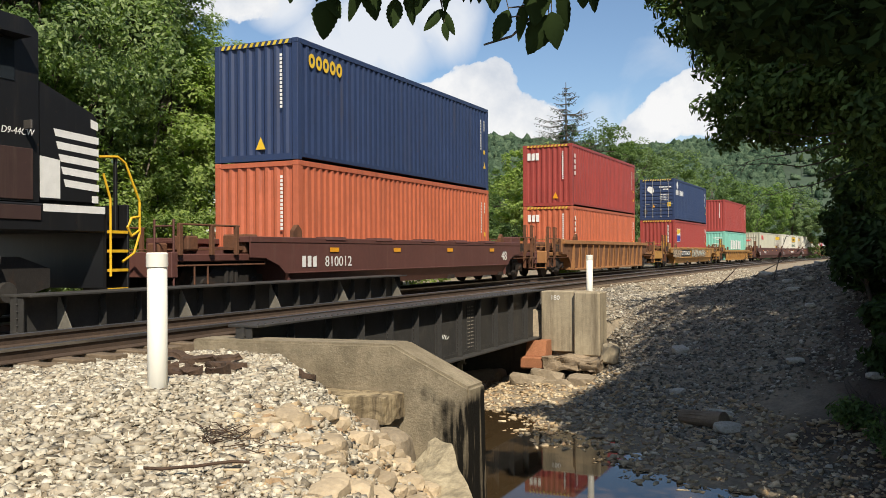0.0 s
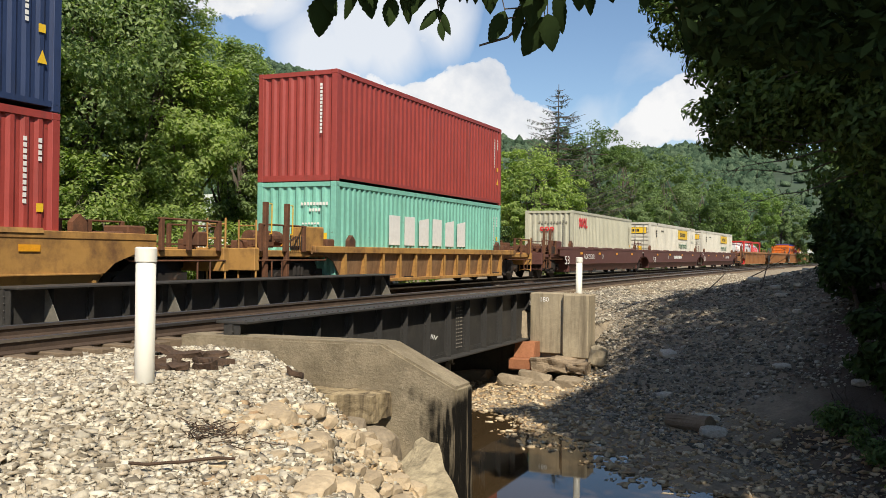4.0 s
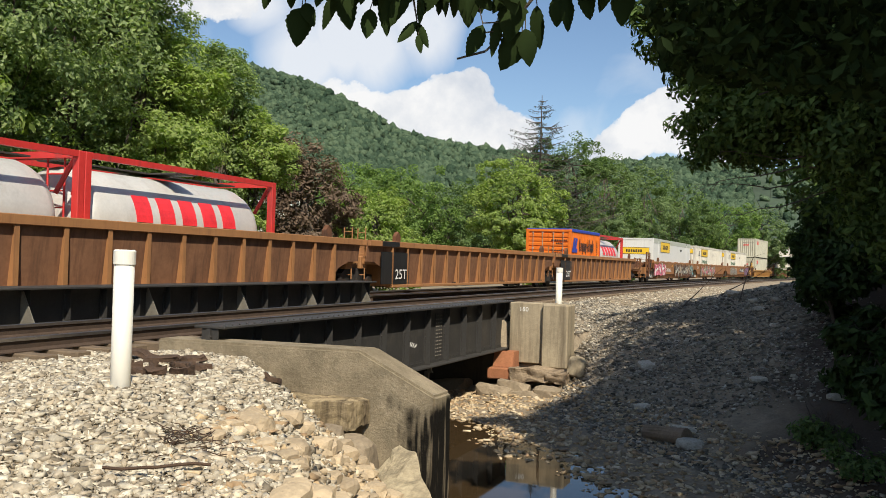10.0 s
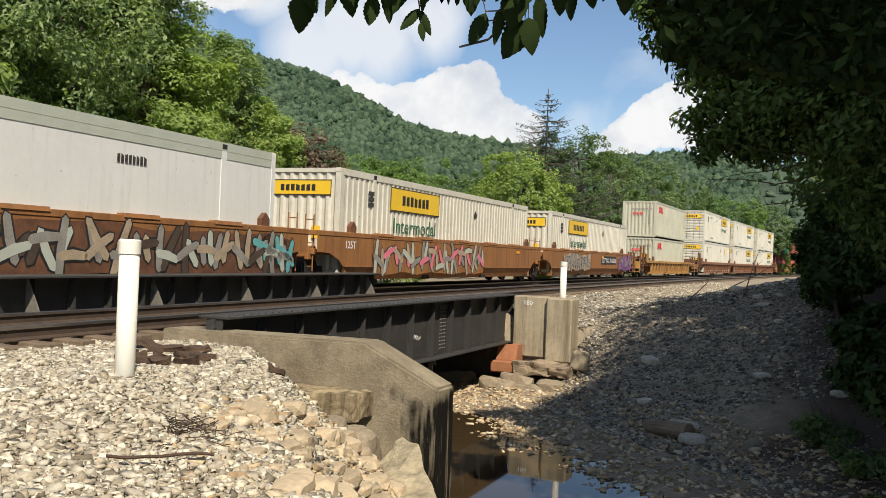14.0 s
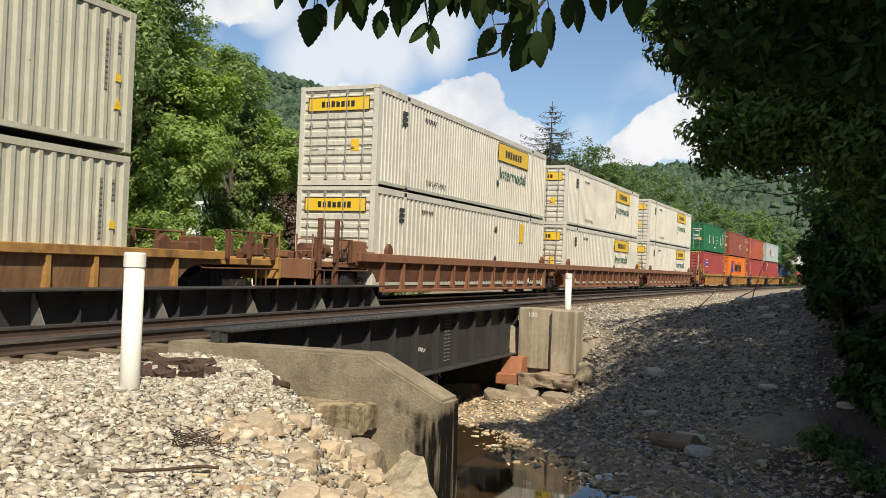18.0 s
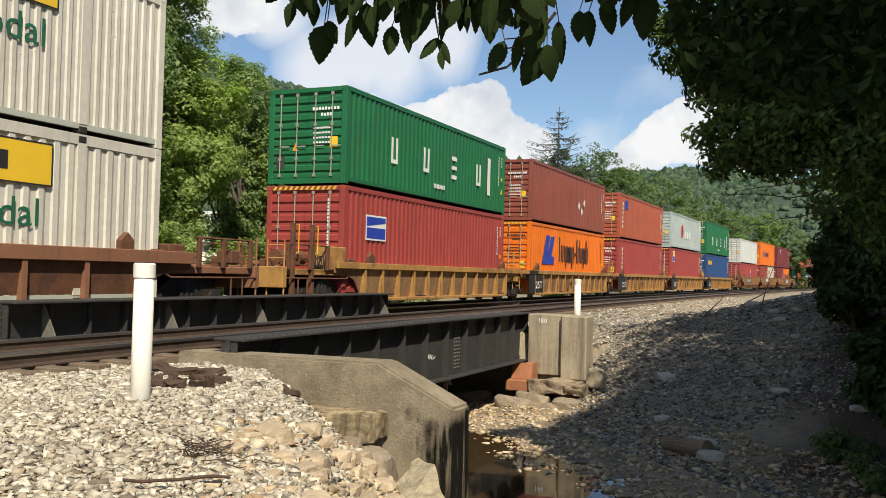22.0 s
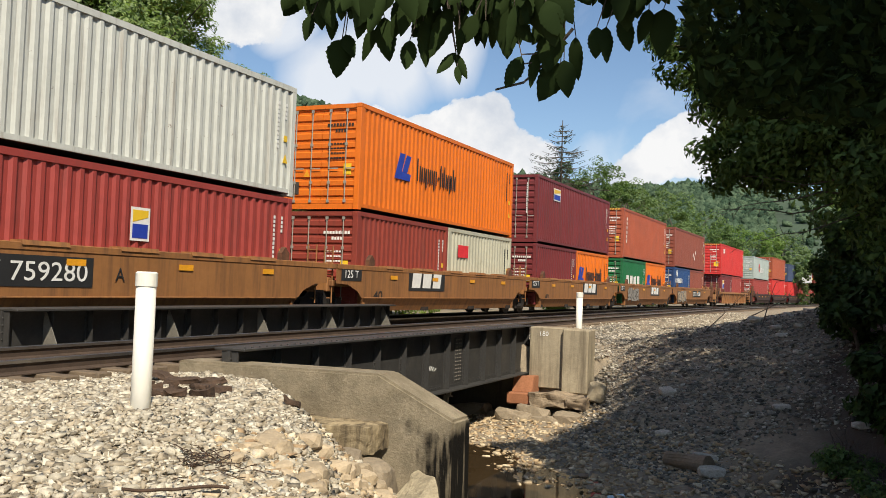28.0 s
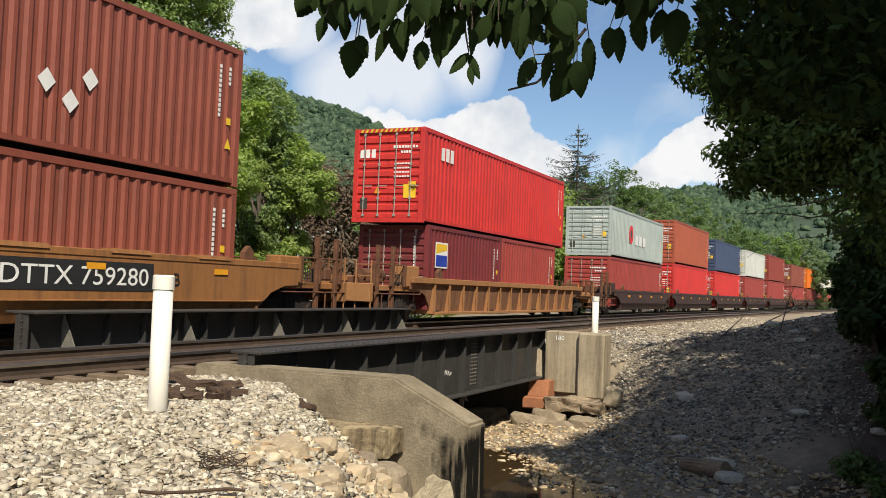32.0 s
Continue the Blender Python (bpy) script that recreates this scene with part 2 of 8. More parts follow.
# ---- mesh helpers ----
def bm_box(bm, x0, y0, z0, x1, y1, z1, bevel=0.0):
    vs = [bm.verts.new(c) for c in ((x0, y0, z0), (x1, y0, z0), (x1, y1, z0), (x0, y1, z0), (x0, y0, z1), (x1, y0, z1), (x1, y1, z1), (x0, y1, z1))]
    fs = [bm.faces.new([vs[i] for i in f]) for f in ((3, 2, 1, 0), (4, 5, 6, 7), (0, 1, 5, 4), (1, 2, 6, 5), (2, 3, 7, 6), (3, 0, 4, 7))]
    if bevel:
        es = {e for f in fs for e in f.edges}
        bmesh.ops.bevel(bm, geom=list(es), offset=bevel, segments=1, affect="EDGES")
    return vs


def bm_prism(bm, pts, axis, a, b):
    """A prism of the outline pts (two coordinates in the plane across axis), from a to b along it."""
    def place(p, k):
        return {"x": (k, p[0], p[1]), "y": (p[0], k, p[1]), "z": (p[0], p[1], k)}[axis]
    lo = [bm.verts.new(place(p, a)) for p in pts]
    hi = [bm.verts.new(place(p, b)) for p in pts]
    n = len(pts)
    bm.faces.new(lo[::-1])
    bm.faces.new(hi)
    for i in range(n):
        bm.faces.new((lo[i], lo[(i + 1) % n], hi[(i + 1) % n], hi[i]))


def bm_tube(bm, p, q, r0, r1=None, seg=10, cap=True):
    p, q = Vector(p), Vector(q)
    r1 = r0 if r1 is None else r1
    d = (q - p).normalized()
    u = d.orthogonal().normalized()
    v = d.cross(u)
    rings = []
    for c, r in ((p, r0), (q, r1)):
        rings.append([bm.verts.new(c + r * (math.cos(t) * u + math.sin(t) * v)) for t in (2 * math.pi * i / seg for i in range(seg))])
    for i in range(seg):
        bm.faces.new((rings[0][i], rings[0][(i + 1) % seg], rings[1][(i + 1) % seg], rings[1][i]))
    if cap:
        bm.faces.new(rings[0][::-1])
        bm.faces.new(rings[1])


def mesh_of(bm, name, smooth=False):
    bmesh.ops.recalc_face_normals(bm, faces=bm.faces)
    me = bpy.data.meshes.new(name)
    bm.to_mesh(me)
    bm.free()
    if smooth:
        for p in me.polygons:
            p.use_smooth = True
    return me


def own(ob, material):
    """Gives the object a material of its own, so that a mesh can be shared."""
    if not ob.data.materials:
        ob.data.materials.append(None)
    ob.material_slots[0].link = "OBJECT"
    ob.material_slots[0].material = material
    return ob


def part(name, bm, material, parent, label="", smooth=False):
    me = bm if isinstance(bm, bpy.types.Mesh) else mesh_of(bm, name, smooth)
    ob = new(name, me)
    own(ob, material)
    ob.parent = parent
    if label:
        ob["label"] = label
    return ob


def empty(name, label, category, m=None, group="", kind=""):
    ob = new(name)
    ob.empty_display_size = 0.3
    if m is not None:
        ob.matrix_basis = m
    return tagged(ob, label, category, group, kind)


_cache = {}


def cached(key, build):
    if key not in _cache:
        _cache[key] = build()
    return _cache[key]


def boxes_mesh(key, boxes, bevel=0.0):
    def build():
        bm = bmesh.new()
        for b in boxes:
            bm_box(bm, *b, bevel)
        return mesh_of(bm, key if isinstance(key, str) else key[0])
    return cached((key, tuple(boxes)), build)


def text_mesh(words, size, shear=0.0, width=None):
    """Flat lettering in the x-z plane, read from -y, its lower left corner at the origin."""
    def build():
        cu = bpy.data.curves.new("lettering", "FONT")
        cu.body, cu.size, cu.shear, cu.extrude = words, size, shear, 0.002
        cu.resolution_u = 3
        ob = bpy.data.objects.new("lettering", cu)
        me = bpy.data.meshes.new_from_object(ob)
        bpy.data.objects.remove(ob)
        bpy.data.curves.remove(cu)
        if width:
            w = max(v.co.x for v in me.vertices) or 1
            me.transform(Matrix.Diagonal((width / w, 1, 1, 1)))
        me.transform(Matrix.Rotation(radians(90), 4, "X"))
        me.materials.clear()
        return me
    return cached(("text", words, size, shear, width), build)


def flat_mesh(key, polys):
    """Thin plain shapes 3 mm thick in the x-z plane, facing -y."""
    def build():
        bm = bmesh.new()
        for pts in polys:
            bm_prism(bm, pts, "y", -0.002, 0.002)
        return mesh_of(bm, "shape")
    return cached(("flat", key), build)


def on_side(ob, along, z, out):
    """Stands flat lettering on the side of a thing that faces +x; along: metres towards +y where it begins."""
    ob.matrix_basis = pose(out, along, z, 0, 0, 90)
    return ob


def on_end(ob, x, z, out):
    ob.matrix_basis = pose(x, out, z)
    return ob

# ---- the train ----
GAUGE = 1.435


def line_at(s, off=0.0):
    """The far track's centre at s metres along the line: straight behind the viewer, then a long right-hand bend. off: metres to the right."""
    b = max(s, 0.0)
    h = -0.01545 + 0.000652 * b
    x = -12.99 - 0.01545 * s + 0.000326 * b * b
    return x + off * math.cos(h), s - off * math.sin(h), h


def travelled(t):
    return 16.3 * t if t <= 20 else 326.0 + 16.03 * (t - 20)


MOVERS = []
TIMES = [0, 2, 4, 6, 8, 10, 12, 14, 16, 18, 20, 22, 24, 26, 28, 30, 32]


def on_train(ob, u, z=0.0):
    """The thing rides with its origin u metres back in the train, z above the rails."""
    MOVERS.append((ob, u, z))
    x, y, h = line_at(u)
    ob.matrix_basis = pose(x, y, z, 0, 0, -math.degrees(h))
    return ob


def corrugated(key, length, z0, z1, pitch, depth, flat=0.28):
    """A folded sheet along y, its outer flats at x = 0."""
    def build():
        n = max(2, round(length / pitch))
        p = length / n
        pts = [(0.0, -length / 2)]
        for i in range(n):
            y = -length / 2 + i * p
            pts += [(0.0, y + p * flat), (-depth, y + p * (flat + 0.22)), (-depth, y + p * (flat + 0.22 + flat)), (0.0, y + p)]
        bm = bmesh.new()
        lo = [bm.verts.new((x, y, z0)) for x, y in pts]
        hi = [bm.verts.new((x, y, z1)) for x, y in pts]
        for i in range(len(pts) - 1):
            bm.faces.new((lo[i], lo[i + 1], hi[i + 1], hi[i]))
        me = bpy.data.meshes.new("corrugated_sheet")
        bm.to_mesh(me)
        bm.free()
        return me
    return cached((key, length, z0, z1, pitch, depth), build)


def door_mesh(w, h):
    def build():
        bm = bmesh.new()
        prof = [(0.03, 0.0), (-0.02, 0.0)]
        n = 5
        for i in range(n):
            z = i * h / n
            k = h / n
            prof += [(-0.02, z + 0.09), (0.012, z + 0.11), (0.012, z + 0.36 * k), (-0.026, z + 0.42 * k), (-0.026, z + 0.70 * k), (0.012, z + 0.76 * k), (0.012, z + k - 0.05), (-0.02, z + k - 0.03)]
        prof += [(-0.02, h), (0.03, h)]
        bm_prism(bm, prof, "x", 0.0, w)
        return mesh_of(bm, "door_leaf")
    return cached(("door", w, h), build)


def rod_mesh(h):
    def build():
        bm = bmesh.new()
        bm_tube(bm, (0, 0, 0.02), (0, 0, h - 0.02), 0.017, seg=8)
        for z in (0.06, h * 0.22, h * 0.62, h - 0.06):
            bm_box(bm, -0.035, -0.022, z - 0.04, 0.035, 0.022, z + 0.04)
        bm_box(bm, 0.0, -0.03, h * 0.36, 0.30, -0.01, h * 0.36 + 0.03)
        return mesh_of(bm, "lock_rod")
    return cached(("rod", h), build)


M_GALV = shade("dull galvanised steel", (0.34, 0.32, 0.28), 0.55, 0.2, 0.05, 40, 0.25, 6, (0.16, 0.09, 0.05), 0.5)
HAZARD = shade("hazard stripes", (0.62, 0.45, 0.05), 0.5)
N_BOX = [0]


def container(u, paintkey, zb, L=12.192, H=2.896, W=2.438, door=True, label="", decor=None, stripe=False, pitch=0.278, name="shipping_container",
              smooth=False):
    """A freight container; u: its leading end in the train, zb: its underside above the rails."""
    col = P[paintkey]
    ob = on_train(empty(name, label, "container"), u + L / 2, zb)
    y0, y1, x1 = -L / 2, L / 2, W / 2
    jb = L > 14
    tr = 0.12 if not jb else 0.18
    if smooth:
        side = boxes_mesh("panel", ((-0.03, -L / 2 + 0.16, 0.16, 0.0, L / 2 - 0.16, H - 0.34),))
    else:
        side = corrugated("side", L - 0.32, 0.15, H - tr + 0.01, pitch, 0.036 if not jb else 0.03, 0.28 if not jb else 0.34)
    for sgn in (1, -1):
        p = part("side_panel", side, col, ob)
        p.matrix_basis = pose(sgn * (x1 - 0.012), 0, 0, 0, 0, 0 if sgn > 0 else 180)
    end = corrugated("end", W - 0.30, 0.15, H - 0.10, 0.27, 0.046) if not smooth else corrugated("flat_end", W - 0.30, 0.15, H - 0.10, 1.2, 0.004)
    far = part("end_panel", end, col, ob)
    far.matrix_basis = pose(0, y1 - 0.02, 0, 0, 0, 90)
    if door:
        for i, x in enumerate((-W / 2 + 0.13, 0.005)):
            w = W / 2 - 0.135
            d = part("door", door_mesh(w, H - 0.30), col, ob)
            d.matrix_basis = pose(x, y0 + 0.05, 0.17)
            for k in (0.24, 0.72):
                r = part("lock_rod", rod_mesh(H - 0.30), M_GALV if paintkey in ("red", "orange", "green", "brown_red", "bright_red", "navy", "white", "blue", "rust_orange", "maroon", "oxide", "dull_white") else col, d)
                r.matrix_basis = pose(w * k, -0.055, 0)
    else:
        nearp = part("end_panel", end, col, ob)
        nearp.matrix_basis = pose(0, y0 + 0.02, 0, 0, 0, -90)
    part("roof", boxes_mesh("roof", ((-x1 + 0.05, y0 + 0.05, H - 0.06, x1 - 0.05, y1 - 0.05, H - 0.025),)), col, ob)
    part("floor", boxes_mesh("floor", ((-x1 + 0.06, y0 + 0.06, 0.07, x1 - 0.06, y1 - 0.06, 0.15),)), M_DARK, ob)
    post = boxes_mesh("post", ((-0.08, -0.08, 0.11, 0.08, 0.08, H - 0.11),), 0.008)
    cast = boxes_mesh("casting", ((-0.083, -0.09, -0.059, 0.083, 0.09, 0.059),), 0.01)
    for sx in (1, -1):
        for sy in (y0, y1):
            p = part("corner_post", post, col, ob)
            p.matrix_basis = pose(sx * (x1 - 0.08), sy + (0.085 if sy < 0 else -0.085), 0)
            for z in (0.059, H - 0.059):
                c = part("corner_casting", cast, col, ob)
                c.matrix_basis = pose(sx * (x1 - 0.081), sy + (0.09 if sy < 0 else -0.09), z)
        tb = boxes_mesh("top_rail", ((-0.07, y0 + 0.18, 0, 0, y1 - 0.18, tr),))
        p = part("top_rail", tb, M_TANKGREY if smooth else col, ob)
        p.matrix_basis = pose(sx * x1 + (0.0 if sx > 0 else 0.07), 0, H - tr) if not smooth else pose(sx * x1 + (0.004 if sx > 0 else 0.066), 0, H - tr)
        if smooth:
            g = part("top_band", boxes_mesh("band", ((-0.03, y0 + 0.18, 0, 0, y1 - 0.18, 0.18),)), M_TANKGREY, ob)
            g.matrix_basis = pose(sx * x1 + (0.0 if sx > 0 else 0.03), 0, H - 0.35)
        p = part("bottom_rail", boxes_mesh("bottom_rail", ((-0.07, y0 + 0.18, 0.055, -0.008, y1 - 0.18, 0.15),)), col if not jb else M_TANKGREY, ob)
        p.matrix_basis = pose(sx * x1 + (0.0 if sx > 0 else 0.07), 0, 0.02)
        if jb:
            for sy in (-6.1, 6.1):
                p = part("lift_post", boxes_mesh("liftpost", ((-0.05, -0.10, 0.15, 0.0, 0.10, H - 0.17),), 0.01), col, ob)
                p.matrix_basis = pose(sx * x1 + (0.002 if sx > 0 else 0.048), sy, 0)
                for z in (0.06, H - 0.09):
                    c = part("lift_casting", cast, M_DARK, ob)
                    c.matrix_basis = pose(sx * (x1 - 0.075), sy, z)
    for sy in (y0, y1):
        p = part("end_header", boxes_mesh("header", ((-x1 + 0.17, -0.05, 0, x1 - 0.17, 0.05, 0.115),)), col, ob)
        p.matrix_basis = pose(0, sy + (0.055 if sy < 0 else -0.055), H - 0.125)
        p = part("end_sill", boxes_mesh("sill", ((-x1 + 0.17, -0.06, 0, x1 - 0.17, 0.06, 0.15),)), col, ob)
        p.matrix_basis = pose(0, sy + (0.065 if sy < 0 else -0.065), 0.01)
    if stripe:
        n = 12
        st = flat_mesh(("stripe", W), tuple(((-x1 + 0.2 + i * (W - 0.4) / n, 0.0), (-x1 + 0.2 + (i + 0.5) * (W - 0.4) / n, 0.0),
                                             (-x1 + 0.26 + (i + 0.5) * (W - 0.4) / n, 0.1), (-x1 + 0.26 + i * (W - 0.4) / n, 0.1)) for i in range(n)))
        on_end(part("hazard_stripe", st, HAZARD, ob), 0, H - 0.12, y0 - 0.003)
    if decor:
        decor(ob, L, H, W)
    return ob


def bars(n, h, length, gap=0.3, seed=1):
    """Unreadable writing: a row of plain upright bars of its size."""
    rnd = random.Random(seed)
    w = length / n
    return flat_mesh(("bars", n, h, length, gap, seed), tuple(
        ((i * w, 0), (i * w + w * (1 - gap), 0), (i * w + w * (1 - gap), h * rnd.choice((1, 1, 0.8))), (i * w, h * rnd.choice((1, 1, 0.9)))) for i in range(n)))


def column(n, h, w, seed=1):
    """Writing set one sign above another."""
    return flat_mesh(("column", n, h, w, seed), tuple(((0, -i * h), (w, -i * h), (w, -i * h - h * 0.72), (0, -i * h - h * 0.72)) for i in range(n)))


def rounds(n, h, w, gap, hole=True):
    """A name's round signs as plain rings."""
    polys = []
    seg = 12
    for i in range(n):
        cx = i * (w + gap) + w / 2
        for k in range(seg):
            a, b = 2 * math.pi * k / seg, 2 * math.pi * (k + 1) / seg
            f = 0.45
            polys.append(((cx + w / 2 * math.cos(a), h / 2 + h / 2 * math.sin(a)), (cx + w / 2 * math.cos(b), h / 2 + h / 2 * math.sin(b)),
                          (cx + f * w / 2 * math.cos(b), h / 2 + f * h / 2 * math.sin(b)), (cx + f * w / 2 * math.cos(a), h / 2 + f * h / 2 * math.sin(a))))
    return flat_mesh(("rounds", n, h, w, gap), tuple(polys))


def side(ob, mesh, mat, along, z, W, name="lettering", label="", L=12.192):
    """Fixes flat lettering to the side; along: metres from the leading end."""
    return on_side(part(name, mesh, mat, ob, label), along - L / 2, z, W / 2 + 0.004)


def endw(ob, mesh, mat, x, z, L, name="lettering", out=0.006):
    return on_end(part(name, mesh, mat, ob), x, z, -L / 2 - out)


def marks(ob, L, H, W, seed=3, mat=None, door=True):
    """The small code columns at the trailing end of the side, the plates and codes on the doors."""
    mat = mat or M_WHITE
    side(ob, column(11, 0.10, 0.07, seed), mat, L - 0.75, H - 0.45, W, "code_column", L=L)
    side(ob, column(4, 0.10, 0.07, seed + 1), mat, L - 0.45, H - 0.45, W, "code_column", L=L)
    side(ob, flat_mesh("tri", (((0, 0), (0.2, 0), (0.1, 0.22)),)), M_YELLOW, L - 0.5, 0.75, W, "warning_triangle", L=L)
    side(ob, flat_mesh("sq", (((0, 0), (0.14, 0), (0.14, 0.14), (0, 0.14)),)), M_YELLOW, L - 0.48, 1.25, W, "sticker", L=L)
    if door:
        endw(ob, bars(9, 0.085, 0.85, 0.3, seed), mat, 0.16, H - 0.62, L, "code_row", -0.015)
        endw(ob, bars(4, 0.085, 0.36, 0.3, seed + 2), mat, 0.42, H - 0.78, L, "code_row", -0.015)
        for i in range(4):
            endw(ob, bars(6, 0.05, 0.55, 0.25, seed + i), mat, 0.2, H - 1.12 - 0.13 * i, L, "weight_row", -0.015)
        endw(ob, flat_mesh("sq2", (((0, 0), (0.24, 0), (0.24, 0.3), (0, 0.3)),)), M_YELLOW, 0.72, 0.95, L, "sticker", -0.015)
        endw(ob, flat_mesh("tri3", (((0, 0), (0.2, 0), (0.1, 0.22)),)), M_AMBER, -0.55 + 0.1 * (seed % 3), 0.9, L, "warning_triangle", -0.015)
        endw(ob, flat_mesh("plate", (((0, 0), (0.26, 0), (0.26, 0.34), (0, 0.34)),)), M_STEEL, -0.95, 0.42, L, "data_plate", -0.015)
    else:
        endw(ob, column(14, 0.095, 0.07, seed), mat, 0.72, H - 0.35, L, "code_column")


def d_seaco(ob, L, H, W):
    marks(ob, L, H, W, 5, door=False)
    side(ob, rounds(5, 0.36, 0.28, 0.04), M_YELLOW, 0.48, H - 0.64, W, "company_mark", L=L)
    endw(ob, flat_mesh("tri2", (((0, 0), (0.28, 0), (0.14, 0.3)),)), M_YELLOW, 0.02, 0.28, L, "warning_triangle")


def d_codes(seed, door=True):
    def f(ob, L, H, W):
        marks(ob, L, H, W, seed, door=door)
    return f


def d_tex(word_rows):
    def f(ob, L, H, W):
        marks(ob, L, H, W, 6, door=False)
        side(ob, column(word_rows, 0.27, 0.17), M_WHITE, 0.32, H - 0.45, W, "company_mark", L=L)
        endw(ob, bars(3, 0.34, 0.62, 0.25, 4), M_WHITE, -0.98, H - 0.72, L, "company_mark")
        endw(ob, flat_mesh("tri2", (((0, 0), (0.28, 0), (0.28, 0.2), (0, 0.2)),)), M_AMBER, 0.25, 0.35, L, "sticker")
    return f


def blob_ring(cx, cz, r, n, seed):
    rnd = random.Random(seed)
    return tuple((cx + r * rnd.uniform(0.7, 1.2) * math.cos(2 * math.pi * i / n), cz + r * rnd.uniform(0.7, 1.2) * math.sin(2 * math.pi * i / n)) for i in range(n))


def d_bird(ob, L, H, W):
    marks(ob, L, H, W, 8)
    side(ob, flat_mesh("bird", (blob_ring(0.3, 0.3, 0.26, 9, 2),)), M_WHITE, 0.62, H - 0.72, W, "emblem", L=L)
    side(ob, bars(6, 0.36, 2.7, 0.42, 3), M_WHITE, 0.45, H - 1.12, W, "company_mark", L=L)
    endw(ob, flat_mesh("bird2", (blob_ring(0.3, 0.2, 0.25, 9, 4),)), M_WHITE, -0.75, H - 0.95, L, "emblem", -0.015)


def d_plate(colour, along=0.7, z=1.35, w=1.15, h=0.95):
    def f(ob, L, H, W):
        marks(ob, L, H, W, 9, door=False)
        side(ob, flat_mesh(("plq", w, h), (((0, 0), (w, 0), (w, h), (0, h)),)), M_WHITE, along, z, W, "emblem_plate", L=L)
        on_side(part("emblem", flat_mesh(("plq2", w, h), (((0.05, 0.05), (w - 0.05, 0.05), (w - 0.05, h * 0.5), (0.05, h * 0.5)),)), M_BLUEP, ob), along - L / 2, z, W / 2 + 0.009)
        on_side(part("emblem", flat_mesh(("plq3", w, h), (((0.05, h * 0.55), (w - 0.05, h * 0.72), (w - 0.05, h - 0.05), (0.05, h - 0.05)),)), M_YELLOW if colour else M_BLUEP, ob), along - L / 2, z, W / 2 + 0.009)
    return f


def d_oocl(ob, L, H, W):
    marks(ob, L, H, W, 11, M_FAINT, door=False)
    side(ob, rounds(3, 0.50, 0.36, 0.03), M_REDP, 1.0, H - 0.80, W, "company_mark", L=L)
    side(ob, flat_mesh("ell", (((0, 0), (0.3, 0), (0.3, 0.12), (0.12, 0.12), (0.12, 0.5), (0, 0.5)),)), M_REDP, 2.2, H - 0.80, W, "company_mark", L=L)
    endw(ob, rounds(3, 0.22, 0.22, 0.03), M_REDP, -0.45, H - 1.0, L, "company_mark")
    endw(ob, bars(10, 0.1, 1.5, 0.4, 3), M_FAINT, -0.5, H - 0.62, L, "code_row")


def yellow_plate(ob, along, z, w, h, L, W, end=False, out=0.005):
    def fix(p, dx, dz, o):
        if end:
            return on_end(p, along + dx, z + dz, -L / 2 - o)
        return on_side(p, along + dx - L / 2, z + dz, W / 2 + o)
    fix(part("name_plate", flat_mesh(("yp", w, h), (((0, 0), (w, 0), (w, h), (0, h)),)), M_YELLOW, ob, "yellow name plate with dark edge"), 0, 0, out)
    t = 0.025
    fix(part("plate_edge", flat_mesh(("ype", w, h), (((0, 0), (w, 0), (w, t), (0, t)), ((0, h - t), (w, h - t), (w, h), (0, h)), ((0, t), (t, t), (t, h - t), (0, h - t)),
                                                     ((w - t, t), (w, t), (w, h - t), (w - t, h - t)))), M_BLACKP, ob), 0, 0, out + 0.004)
    fix(part("plate_name", bars(7, h * 0.42, w * 0.56, 0.3, 7), M_BLACKP, ob), w * 0.22, h * 0.28, out + 0.004)


def d_hunt(ob, L, H, W, plates=True, at=9.95):
    if plates:
        yellow_plate(ob, at, H - 0.96, 3.6, 0.70, L, W)
        side(ob, text_mesh("Intermodal", 0.66, 0, 3.15), M_GREENP, at + 0.2, H - 1.62, W, "lettering", L=L)
        side(ob, text_mesh("TOP LIFT ONLY", 0.2, 0, 1.6), M_BLACKP, 3.4, 0.35, W, "lettering", L=L)
    yellow_plate(ob, -1.02, H - 0.74, 2.04, 0.42, L, W, True, -0.012)
    side(ob, bars(7, 0.1, 0.9, 0.4, 3), M_STEEL, 3.2, H - 0.55, W, "code_row", L=L)
    side(ob, column(3, 0.16, 0.35), M_STEEL, 1.6, H - 0.5, W, "code_column", L=L)
    endw(ob, flat_mesh("plate", (((0, 0), (0.26, 0), (0.26, 0.34), (0, 0.34)),)), M_YELLOW, 0.45, 1.0, L, "sticker", -0.015)
    for z in (H * 0.33, H * 0.72):
        side(ob, flat_mesh("drip", (blob_ring(0.12, 0.1, 0.13, 8, 2),)), M_STEEL, L - 6.3, z, W, "latch_plate", L=L)


def d_hunt_mid(ob, L, H, W):
    d_hunt(ob, L, H, W, True, 9.15)
    side(ob, column(2, 0.16, 0.3), M_TANKGREY, L - 1.35, H - 0.55, W, "code_column", L=L)
    side(ob, bars(8, 0.14, 0.8, 0.4, 4), M_TANKGREY, L - 1.65, H - 1.15, W, "code_row", L=L)


def d_hunt_low(ob, L, H, W):
    d_hunt(ob, L, H, W, False)
    side(ob, flat_mesh("smallplate", (((0, 0), (0.5, 0), (0.5, 0.75), (0, 0.75)),)), M_YELLOW, L - 3.4, H - 1.1, W, "sticker", L=L)


def d_hunt_front(ob, L, H, W):
    d_hunt(ob, L, H, W, True, 3.0)


